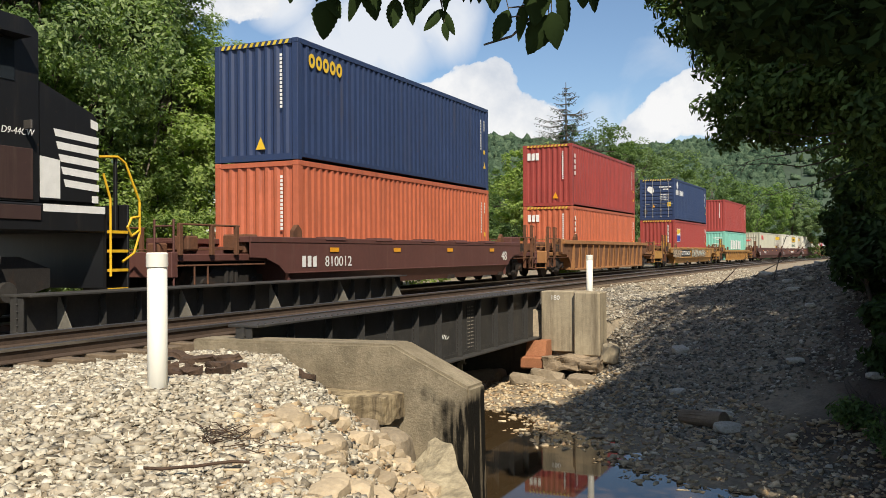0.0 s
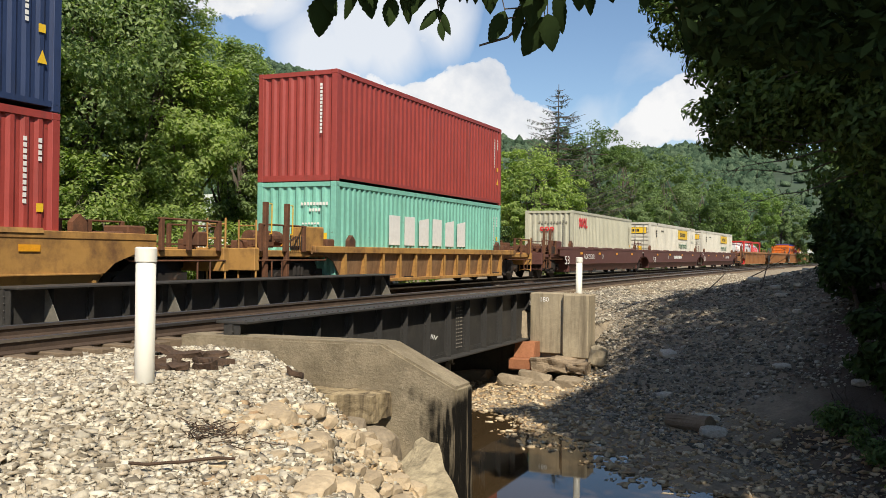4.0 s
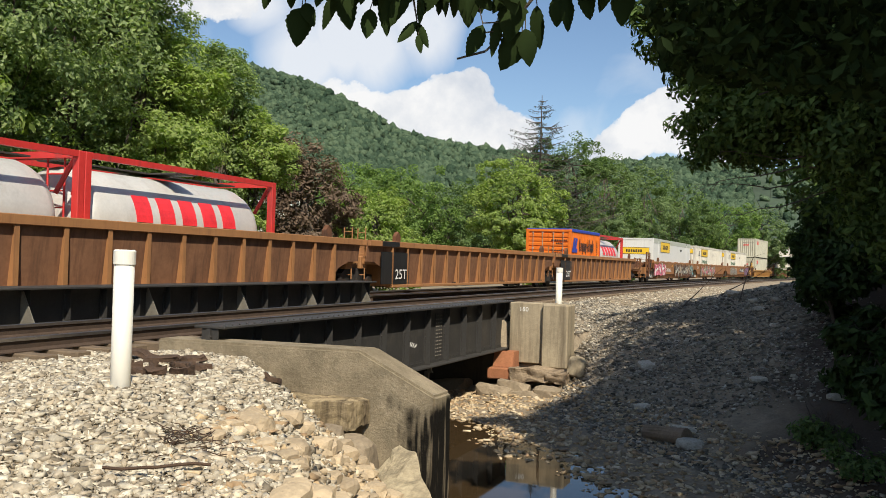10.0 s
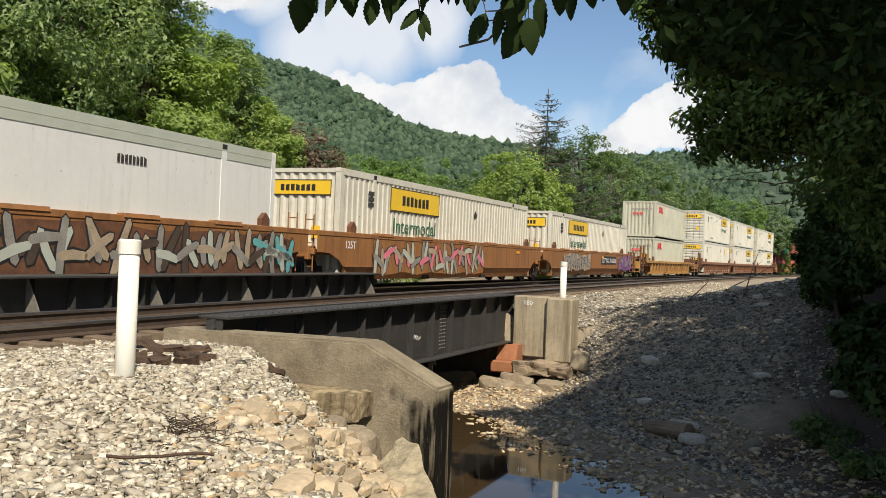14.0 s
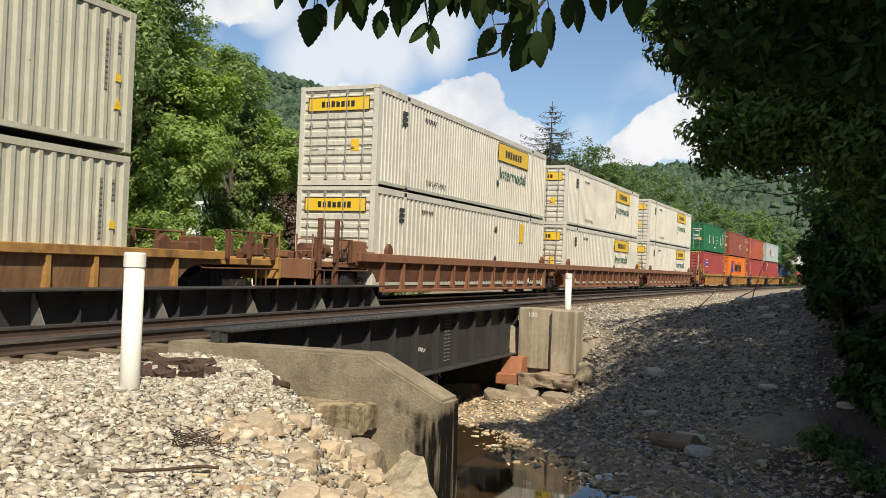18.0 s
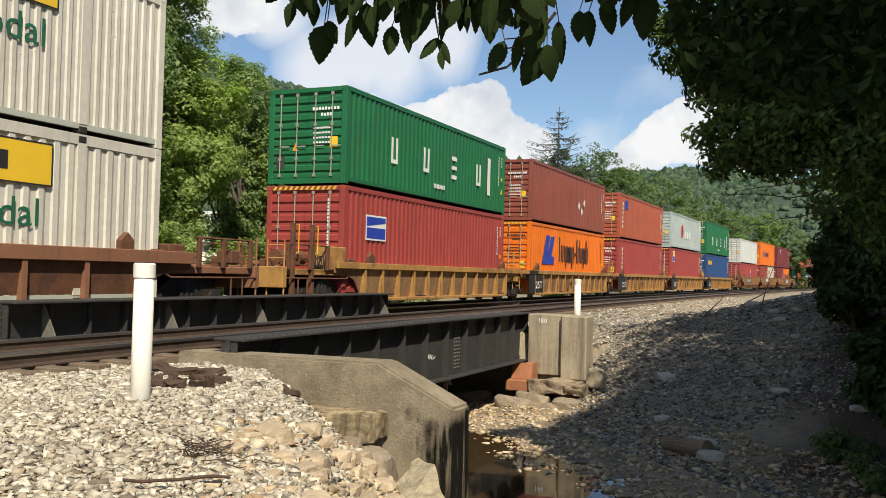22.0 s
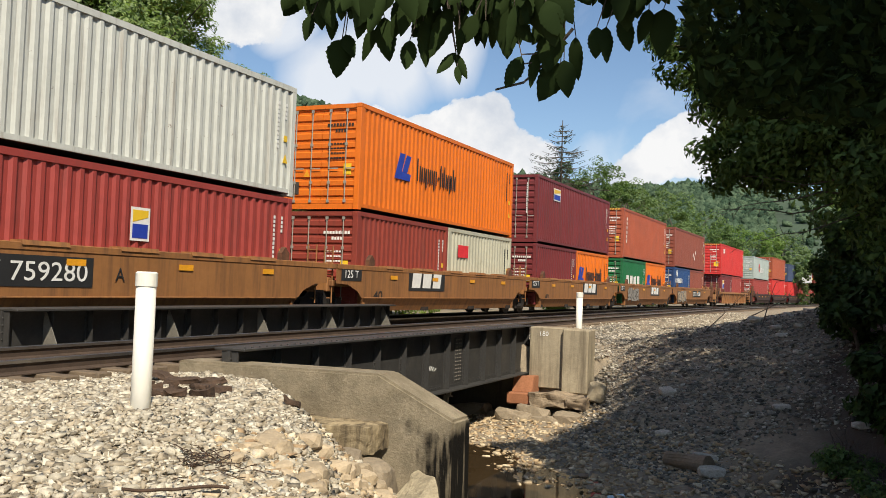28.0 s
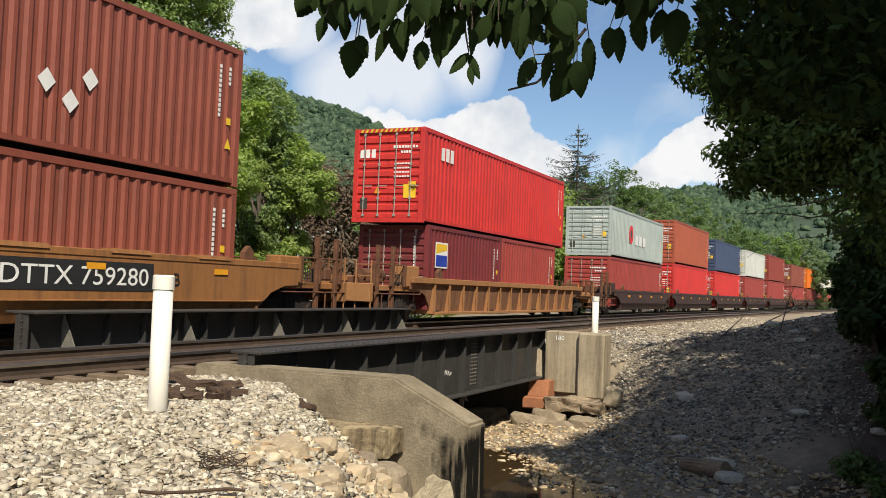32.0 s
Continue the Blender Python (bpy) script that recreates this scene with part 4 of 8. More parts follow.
            part("ladder", bm, col, ob)
            part("side_bearing_arm", boxes_mesh("arm", ((-1.15, -0.2, 0.78, -0.75, 0.2, 1.15), (0.75, -0.2, 0.78, 1.15, 0.2, 1.15)), 0.03), col, ob).matrix_basis = pose(0, outer - 0.45 * sgn, 0)
    if style == "solid":
        for f in (0.12, 0.36, 0.62, 0.88):
            p = part("reflector", flat_mesh("refl", (((0, 0), (0.42, 0), (0.42, 0.11), (0, 0.11)),)), M_AMBER, ob)
            on_side(p, lo + (hi - lo) * f, zs - 0.34, X + 0.02)
        # folded lids along the top of the sides
        lid = cached("lid", lambda: mesh_of(lid_bm(), "lid"))
        for f in (0.14, 0.32, 0.52, 0.7, 0.88):
            part("lid", lid, col, ob).matrix_basis = pose(X - 0.05, lo + (hi - lo) * f, zs + 0.004)
    for sgn in (-1, 1):
        y = lo + 0.35 if sgn < 0 else hi - 0.35
        bm = bmesh.new()
        bm_prism(bm, [(y - 0.16, zs), (y + 0.16, zs), (y + 0.16, zs + 0.16), (y, zs + 0.30), (y - 0.16, zs + 0.16)], "x", X - 0.14, X - 0.02)
        part("guide", bm, P["car_grime_shade"], ob)
    for words, size, u, z, mat, width in texts:
        out = X + (0.008 if style == "solid" else 0.0)
        if words == "board":
            on_side(part("number_board", flat_mesh(("board", size, width), (((0, 0), (width, 0), (width, size), (0, size)),)), M_BLACKP, ob, "black board"), u - c, z, out)
            continue
        if words == "panel":
            part("number_panel", boxes_mesh(("panel", size, width), ((-0.02, 0.0, 0.0, 0.0, width, size),)), P["loco"], ob, "black number panel").matrix_basis = pose(X - 0.006, u - c, z)
            part("chord_patch", boxes_mesh(("cpatch", width), ((0.0, 0.0, 0.0, 0.004, width * 0.6, cd - 0.02),)), P["loco"], ob, "black paint patch").matrix_basis = pose(X + 0.015, u - c, zs - cd + 0.01)
            continue
        if words == "emblem":
            w3 = width / 3
            polys = tuple(((i * w3, 0), (i * w3 + w3 * 0.78, 0), (i * w3 + w3 * 0.9, size), (i * w3 + w3 * 0.1, size)) for i in range(3))
            on_side(part("company_mark", flat_mesh(("emblem", size, width), polys), M_WHITE, ob), u - c, z, out + 0.006)
            continue
        me = words if isinstance(words, bpy.types.Mesh) else text_mesh(words, size, 0, width)
        on_side(part("lettering", me, mat, ob), u - c, z, out + 0.006)
    return ob


def graffiti(ob, u, centre, z0, z1, width, colours, seed, X=1.44):
    """Sprayed strokes crowded in a row on a wagon's side over a misty patch, each stroke with a dark rim."""
    rnd = random.Random(seed)
    h = z1 - z0
    edge = [(width * j / 9, z0 + h * rnd.uniform(-0.02, 0.14)) for j in range(10)] + [(width * (9 - j) / 9, z1 - h * rnd.uniform(0.0, 0.2)) for j in range(10)]
    on_side(part("graffiti_patch", flat_mesh(("grafp", seed), (tuple(edge),)), colours[-1], ob), u - centre, 0, X + 0.034)
    n = max(3, round(width / 0.62))
    for i in range(n):
        cx = width * (i + 0.5) / n
        for k in range(3):
            a = Vector((cx + rnd.uniform(-0.3, 0.3), z0 + h * rnd.uniform(0.0, 0.45)))
            b = Vector((cx + rnd.uniform(-0.3, 0.3), z0 + h * rnd.uniform(0.55, 1.0)))
            if k == 2:
                a, b = Vector((cx - 0.28, z0 + h * rnd.uniform(0.2, 0.8))), Vector((cx + 0.28, z0 + h * rnd.uniform(0.2, 0.8)))
            d = (b - a).normalized()
            q = Vector((-d.y, d.x))
            for mat, w, out in ((M_BLACKP, 0.135, 0.038 + 0.002 * k), (colours[(i + k) % max(1, len(colours) - 1)], 0.09, 0.045 + 0.002 * k)):
                e = w * 0.8
                pts = (a - d * e, a + q * w * 0.8, (a + b) / 2 + q * w * 1.15, b + q * w * 0.7, b + d * e, b - q * w * 0.9, (a + b) / 2 - q * w * 0.8, a - q * w)
                on_side(part("graffiti", flat_mesh(("graf", seed, i, k, out), (tuple((p.x, p.y) for p in pts[::-1]),)), mat, ob), u - centre, 0, X + out)

# ---- ground, creek ----
M_GROUND = shade("tan gravel and soil", (0.255, 0.205, 0.14), 0.95, 0, 0.9, 22, 0.45, 2.2, (0.12, 0.095, 0.065), 0.6)


def soil_under_wood(m):
    """Brown leaf mould takes over from the gravel where the wood begins."""
    nt = m.node_tree
    b = nt.nodes["Principled BSDF"]
    base = b.inputs["Base Color"].links[0].from_socket
    co = nt.nodes.new("ShaderNodeTexCoord")
    sep = nt.nodes.new("ShaderNodeSeparateXYZ")
    nt.links.new(co.outputs["Object"], sep.inputs[0])
    n = node(nt, "ShaderNodeTexNoise", Scale=0.9, Detail=6.0)
    nt.links.new(co.outputs["Object"], n.inputs["Vector"])
    edge = mathn(nt, "ADD", sep.outputs[0], mathn(nt, "MULTIPLY", n.outputs["Fac"], 3.0))
    k = ramp(nt, mathn(nt, "MULTIPLY", edge, 0.25), [(0.06, (0, 0, 0)), (0.42, (1, 1, 1))])
    nt.links.new(mixc(nt, k, base, (0.065, 0.044, 0.028)), b.inputs["Base Color"])


soil_under_wood(M_GROUND)


def seg_side(px, py, pts):
    """Signed distance to a polyline, positive on its left-hand side going along it."""
    best = None
    for (ax, ay), (bx, by) in zip(pts, pts[1:]):
        dx, dy = bx - ax, by - ay
        t = np.clip(((px - ax) * dx + (py - ay) * dy) / (dx * dx + dy * dy), 0, 1)
        ex, ey = px - (ax + t * dx), py - (ay + t * dy)
        d = np.hypot(ex, ey)
        sgn = np.where(dx * (py - ay) - dy * (px - ax) > 0, 1.0, -1.0)
        if best is None:
            best, side_ = d, sgn
        else:
            k = d < best
            best, side_ = np.where(k, d, best), np.where(k, sgn, side_)
    return best * side_


EDGE = [(-60, 10.2), (-7.0, 10.0), (-6.3, 9.1), (-5.45, 8.3), (-4.5, 7.1), (-3.8, 6.0), (-3.1, 5.1), (-1.8, 4.3), (1.0, 3.4), (6.0, 1.0), (30, -10)]
WATER_Z = -2.08


def track_x(y):
    b = np.maximum(y, 0.0)
    return -12.99 - 0.01545 * y + 0.000326 * b * b


def height(x, y):
    x, y = np.asarray(x, float), np.asarray(y, float)
    off = x - track_x(y)
    # left bank: level beside the track, falling gently towards the viewer
    berm = -0.24 + 0.06 * np.clip((off - 5.0) / 2.0, 0, 1) - 0.40 * np.clip((off - 7.6) / 4.5, 0, 1) - 0.22 * np.clip((off - 12) / 8, 0, 1)
    berm = berm + 0.13 * np.exp(-((x + 5.25) ** 2 + (y - 5.8) ** 2) / 0.9)
    dE = seg_side(x, y, EDGE)
    left = berm - np.clip(dE, 0, 9) * 0.8 - 0.1 * np.clip(dE + 0.6, 0, 1)
    # right bank: rises from the shingle to the shoulder of the line and to the wooded slope
    d = 0.677 * x + 0.737 * (y - 13.6)
    cap = -0.42 + 0.225 * np.clip(off - 7.4, 0, 16)
    rise = -1.98 + 0.345 * np.clip(d - 1.0 * np.clip((-4.4 - x) / 1.4, 0, 1), 0, 60)
    right = np.where(d > 0, np.minimum(rise, cap), np.where(d > -2.8, -1.98 + 0.05 * d, -2.12 + 0.2 * (d + 2.8)))
    right = np.maximum(right, -2.42)
    bed = -0.24 - 0.5 * np.clip((off - 5.6) / 1.4, 0, 1)
    z = np.maximum(left, right)
    past = (y > 21.25) & (off < 7.2)
    z = np.where(past, np.maximum(z, bed), z)
    z = np.where((off < -3.0), np.minimum(z, -0.24 - 0.55 * np.clip((-off - 3.0) / 1.5, 0, 1)) , z)
    chan = (y > 10.0) & (y < 21.3) & (off < 6.2)
    z = np.where(chan, -2.22 + 0.15 * np.clip((y - 13.4) / 1.6, 0, 1) + 0.03 * np.clip((y - 15.5) / 5, 0, 1), z)
    return z


def fbm(x, y, scale, seed=0.0):
    """Cheap smooth unevenness."""
    return (np.sin(x * scale * 1.0 + y * scale * 0.63 + seed) * np.sin(y * scale * 1.13 - x * scale * 0.41 + seed * 2.1) * 0.5
            + np.sin(x * scale * 2.3 - y * scale * 1.7 + seed * 3.3) * np.sin(y * scale * 2.7 + x * scale * 1.1 + seed) * 0.25)


def make_ground():
    xs = np.concatenate([[-3000, -1500, -800, -400, -200, -120, -80, -60, -50, -40], np.arange(-32, -16, 1.0), np.arange(-16, 9, 0.16), np.arange(9, 30, 1.0), [36, 45, 60, 90, 150, 300, 700, 1500, 3000]])
    ys = np.concatenate([[-3000, -1500, -700, -300, -120, -60, -30, -15, -8], np.arange(-4, 2, 0.5), np.arange(2, 32, 0.16), np.arange(32, 70, 0.8), np.arange(70, 160, 4), [180, 220, 300, 450, 700, 1200, 2000, 3000]])
    X, Y = np.meshgrid(xs, ys)
    Z = height(X, Y)
    near = (np.abs(X) < 30) & (Y < 60)
    Z = Z + np.where(near, 0.05 * fbm(X, Y, 1.3) + 0.03 * fbm(X, Y, 4.1, 1.0), 0)
    ny, nx = X.shape
    verts = np.stack([X, Y, Z], -1).reshape(-1, 3)
    i = np.arange(ny * nx).reshape(ny, nx)
    faces = np.stack([i[:-1, :-1], i[:-1, 1:], i[1:, 1:], i[1:, :-1]], -1).reshape(-1, 4)
    me = bpy.data.meshes.new("ground")
    me.from_pydata(verts.tolist(), [], faces.tolist())
    for p in me.polygons:
        p.use_smooth = True
    ob = new("ground", me)
    own(ob, M_GROUND)
    return tagged(ob, "uneven ground of grey gravel and brown soil sloping to a creek", "ground", kind="structure")


ground_ob = make_ground()


def make_water():
    m = bpy.data.materials.new("still creek water")
    m.use_nodes = True
    nt = m.node_tree
    b = nt.nodes["Principled BSDF"]
    b.inputs["Base Color"].default_value = (0.045, 0.029, 0.014, 1)
    b.inputs["Roughness"].default_value = 0.03
    b.inputs["IOR"].default_value = 1.33
    n = node(nt, "ShaderNodeTexNoise", Scale=2.2, Detail=3.0)
    bp = node(nt, "ShaderNodeBump", Strength=0.03, Distance=0.05)
    nt.links.new(n.outputs["Fac"], bp.inputs["Height"])
    nt.links.new(bp.outputs[0], b.inputs["Normal"])
    bm = bmesh.new()
    bm_box(bm, -24, -4, WATER_Z - 0.02, 14, 21.5, WATER_Z)
    ob = new("water", mesh_of(bm, "water"))
    own(ob, m)
    return tagged(ob, "still shallow brown creek water reflecting the sky", "water", kind="structure")


make_water()


# ---- tracks ----
def sweep(profile, off, s0, s1, step, name, material, z=0.0):
    """A bar of that outline (x, z) bent along the line."""
    bm = bmesh.new()
    rows = []
    n = max(1, round((s1 - s0) / step))
    for i in range(n + 1):
        s = s0 + (s1 - s0) * i / n
        x, y, h = line_at(s, off)
        rows.append([bm.verts.new((x + px * math.cos(h), y - px * math.sin(h), z + pz)) for px, pz in profile])
    k = len(profile)
    for a, b in zip(rows, rows[1:]):
        for i in range(k):
            bm.faces.new((a[i], a[(i + 1) % k], b[(i + 1) % k], b[i]))
    bm.faces.new(rows[0])
    bm.faces.new(rows[-1][::-1])
    ob = new(name, mesh_of(bm, name))
    own(ob, material)
    return ob


RAIL_FOOT = [(-0.075, -0.18), (0.075, -0.18), (0.075, -0.167), (0.012, -0.14), (0.012, -0.045), (-0.012, -0.045), (-0.012, -0.14), (-0.075, -0.167)]
RAIL_HEAD = [(-0.037, -0.045), (0.037, -0.045), (0.037, -0.006), (0.030, 0.0), (-0.030, 0.0), (-0.037, -0.006)]
NEAR_OFF = 3.42


def make_track(off, label):
    tr = empty("railway_track", label, "railway track", kind="structure")
    for sx in (-1, 1):
        r = sweep(RAIL_FOOT, off + sx * (GAUGE / 2 + 0.037), -60, 420, 4, "rail", M_RAIL)
        r.parent = tr
        h = sweep(RAIL_HEAD, off + sx * (GAUGE / 2 + 0.037), -60, 420, 4, "rail_head", M_RAILTOP)
        h.parent = r
    tie = boxes_mesh("tie", ((-1.3, -0.115, -0.17, 1.3, 0.115, 0.0),), 0.012)
    s = -6.0
    while s < 110:
        x, y, h = line_at(s, off)
        t = new("tie", tie)
        own(t, M_TIE)
        t.parent = tr
        t.matrix_basis = pose(x, y, -0.182, 0, 0, -math.degrees(h) + random.uniform(-0.6, 0.6))
        s += 0.52
    return tr


def make_tracks():
    make_track(0.0, "rusty steel rails on dark timber ties under the train")
    make_track(NEAR_OFF, "empty track of rusty rails on dark timber ties")


# ---- bridge ----
M_GIRDER_PALE = shade("pale grey girder paint", (0.17, 0.155, 0.125), 0.7, 0, 0.15, 25, 0.3, 4.0, (0.08, 0.065, 0.05), 0.5)
M_FOOT = shade("crumbling yellow grey concrete", (0.33, 0.26, 0.155), 0.95, 0, 0.8, 14, 0.3, 3.0, (0.055, 0.04, 0.027), 0.95, True, 0.2, 0, 0.43)
def make_girder(x, ztop, zbot, y0, y1, label, face=1, gusset=False, stiff=0.55):
    """A plate girder along the line: web, flanges, stiffeners; face: the side of the stiffeners that shows."""
    g = empty("plate_girder", label, "bridge girder", pose(x, 0, 0), kind="structure", group="bridge girders")
    part("web", boxes_mesh("web", ((-0.008, y0, zbot + 0.03, 0.008, y1, ztop - 0.03),)), M_GIRDER, g)
    for z in (ztop - 0.035, zbot):
        part("flange", boxes_mesh("flange", ((-0.31 if gusset else -0.24, y0, z, 0.31 if gusset else 0.24, y1, z + 0.035),), 0.006), M_GIRDER, g)
        for sx in (-1, 1):
            zz = z - 0.10 if z > (ztop + zbot) / 2 else z + 0.035
            part("flange_angle", boxes_mesh("angle", ((min(sx * 0.01, sx * 0.022), y0, zz, max(sx * 0.01, sx * 0.022), y1, zz + 0.10),)), M_GIRDER, g)
    n = round((y1 - y0) / stiff)
    st = boxes_mesh("stiffener", ((-0.13, -0.01, zbot + 0.04, 0.13, 0.01, ztop - 0.04), (-0.03, -0.05, zbot + 0.04, 0.03, -0.01, ztop - 0.04)))
    for i in range(n + 1):
        part("stiffener", st, M_GIRDER, g).matrix_basis = pose(0, y0 + 0.03 + (y1 - y0 - 0.06) * i / n, 0)
    riv = cached("rivet", lambda: rivet_mesh())
    for i in range(n + 1):
        if x > -14:
            y = y0 + 0.03 + (y1 - y0 - 0.06) * i / n
            for k in range(13):
                r = part("rivet", riv, M_GIRDER, g)
                r.matrix_basis = pose(0.03, y - 0.03, zbot + 0.14 + k * (ztop - zbot - 0.28) / 12, 0, 90, 0)
    if gusset:
        for i in range(5):
            y = y0 + 0.75 + i * (y1 - y0 - 1.0) / 4
            bm = bmesh.new()
            bm_prism(bm, [(0.0, -0.40), (0.46, -0.40), (0.46, -0.34), (0.05, ztop - 0.06), (0.0, ztop - 0.06)], "y", y - 0.008, y + 0.008)
            bm_box(bm, 0.0, y - 0.05, -0.40, 0.46, y + 0.05, -0.385)
            # paler than the girder: sunlight on the braces is put into the colour
            part("knee_brace", bm, M_GIRDER_PALE, g)
    return g


def rivet_mesh():
    bm = bmesh.new()
    bmesh.ops.create_uvsphere(bm, u_segments=6, v_segments=4, radius=0.016)
    return mesh_of(bm, "rivet", True)


def make_bridge():
    g = make_girder(-7.3, 0.14, -1.05, 9.65, 21.6, "black riveted plate girder with upright stiffeners beside the creek", stiff=1.0)
    riv = rivet_mesh()
    for i in range(70):
        part("rivet", riv, M_GIRDER, g).matrix_basis = pose(0.17, 9.75 + i * 0.168, 0.145)
    for i in range(60):
        part("rivet", riv, M_GIRDER, g).matrix_basis = pose(0.024, 9.75 + i * 0.195, -0.96, 0, 90, 0)
    sp = part("splice_plate", boxes_mesh("splice", ((0.009, 17.1, -0.92, 0.024, 17.44, 0.0),)), M_GIRDER, g)
    for i in range(12):
        for y in (17.14, 17.22, 17.32, 17.40):
            part("rivet", riv, M_GIRDER_PALE, sp).matrix_basis = pose(0.026, y, -0.88 + i * 0.075, 0, 90, 0)
    scrawl = flat_mesh("scrawl", [[(0, 0), (0.03, 0), (0.09, 0.10), (0.06, 0.10)], [(0.08, 0.02), (0.11, 0.02), (0.17, 0.09), (0.14, 0.09)], [(0.16, 0.0), (0.19, 0.0), (0.24, 0.07), (0.21, 0.07)], [(0.25, -0.02), (0.36, 0.03), (0.36, 0.05), (0.25, 0.0)]])
    on_side(part("chalk_mark", scrawl, M_WHITE, g), 15.85, -0.62, 0.014)
    make_girder(-11.0, 0.50, -1.0, 9.25, 21.1, "black plate girder with triangular knee braces between the tracks", gusset=True, stiff=0.8)
    make_girder(-15.0, 0.14, -1.05, 9.65, 21.3, "black plate girder on the far side of the bridge", stiff=1.2)
    fl = empty("bridge_floor", "dark steel floor beams under the bridge tracks", "bridge", kind="structure")
    for i in range(9):
        y = 10.0 + i * 1.35
        part("floor_beam", boxes_mesh("fbeam", ((-14.9, -0.12, -0.72, -7.4, 0.12, -0.37),)), M_GIRDER, fl).matrix_basis = pose(0, y, 0)
    # unseen closed slab, added to keep light from under the bridge
    part("deck", boxes_mesh("deck", ((-14.9, 9.6, -0.36, -7.4, 21.3, -0.335),)), M_TIE, fl)
    for x in (-13.75, -12.25, -10.3, -8.8):
        part("stringer", boxes_mesh("stringer", ((-0.12, 9.6, -0.4, 0.12, 21.2, -0.352),)), M_GIRDER, fl).matrix_basis = pose(x, 0, 0)


def dark_end_wall():
    """Old concrete with one broad black streaky patch down the free end."""
    m = shade("old stained concrete", (0.265, 0.22, 0.15), 0.92, 0, 0.7, 26, 0.35, 5.0, (0.10, 0.08, 0.052), 0.5, False, 0.15, 0, 0.44)
    nt = m.node_tree
    b = nt.nodes["Principled BSDF"]
    base = b.inputs["Base Color"].links[0].from_socket
    co = nt.nodes.new("ShaderNodeTexCoord")
    sep = nt.nodes.new("ShaderNodeSeparateXYZ")
    nt.links.new(co.outputs["Object"], sep.inputs[0])
    mp = nt.nodes.new("ShaderNodeMapping")
    mp.inputs["Scale"].default_value = (9.0, 9.0, 0.8)
    nt.links.new(co.outputs["Object"], mp.inputs["Vector"])
    n = node(nt, "ShaderNodeTexNoise", Scale=1.4, Detail=6.0)
    nt.links.new(mp.outputs[0], n.inputs["Vector"])
    n2 = node(nt, "ShaderNodeTexNoise", Scale=3.0, Detail=4.0)
    nt.links.new(co.outputs["Object"], n2.inputs["Vector"])
    side = mathn(nt, "ADD", mathn(nt, "MULTIPLY", mathn(nt, "ADD", sep.outputs[0], 4.62), 2.2), mathn(nt, "MULTIPLY", mathn(nt, "SUBTRACT", n2.outputs["Fac"], 0.5), 1.6))
    down = mathn(nt, "ADD", mathn(nt, "MULTIPLY", mathn(nt, "ADD", sep.outputs[2], 0.46), -4.0), mathn(nt, "MULTIPLY", mathn(nt, "SUBTRACT", n2.outputs["Fac"], 0.5), 2.0))
    # pale lichen specks
    n3 = node(nt, "ShaderNodeTexNoise", Scale=26.0, Detail=2.0)
    nt.links.new(co.outputs["Object"], n3.inputs["Vector"])
    spot = ramp(nt, n3.outputs["Fac"], [(0.66, (0, 0, 0)), (0.72, (0.55, 0.55, 0.55))])
    base = mixc(nt, spot, base, (0.34, 0.30, 0.22))
    f = mathn(nt, "MULTIPLY", mathn(nt, "MINIMUM", side, down), 1.0, True)
    f = mathn(nt, "MULTIPLY", f, ramp(nt, n.outputs["Fac"], [(0.4, (1, 1, 1)), (0.62, (0.30, 0.30, 0.30))]))
    f = ramp(nt, f, [(0.15, (0, 0, 0)), (0.6, (0.98, 0.98, 0.98))])
    b.inputs["Specular IOR Level"].default_value = 0.1
    nt.links.new(mixc(nt, f, base, (0.007, 0.0065, 0.0055)), b.inputs["Base Color"])
    return m


M_WALL = dark_end_wall()
M_LEDGE_WALL = shade("broken brown masonry", (0.27, 0.205, 0.135), 0.95, 0, 1.0, 12, 0.45, 3.0, (0.07, 0.052, 0.036), 0.8)
# the deep shade under the bridge is put into this concrete's colour
M_CONC_SHADE = shade("streaked concrete darkened for shade", (0.07, 0.058, 0.042), 0.9, 0, 0.4, 25, 0.3, 2.0, (0.03, 0.025, 0.02), 0.8, True, 0.2)


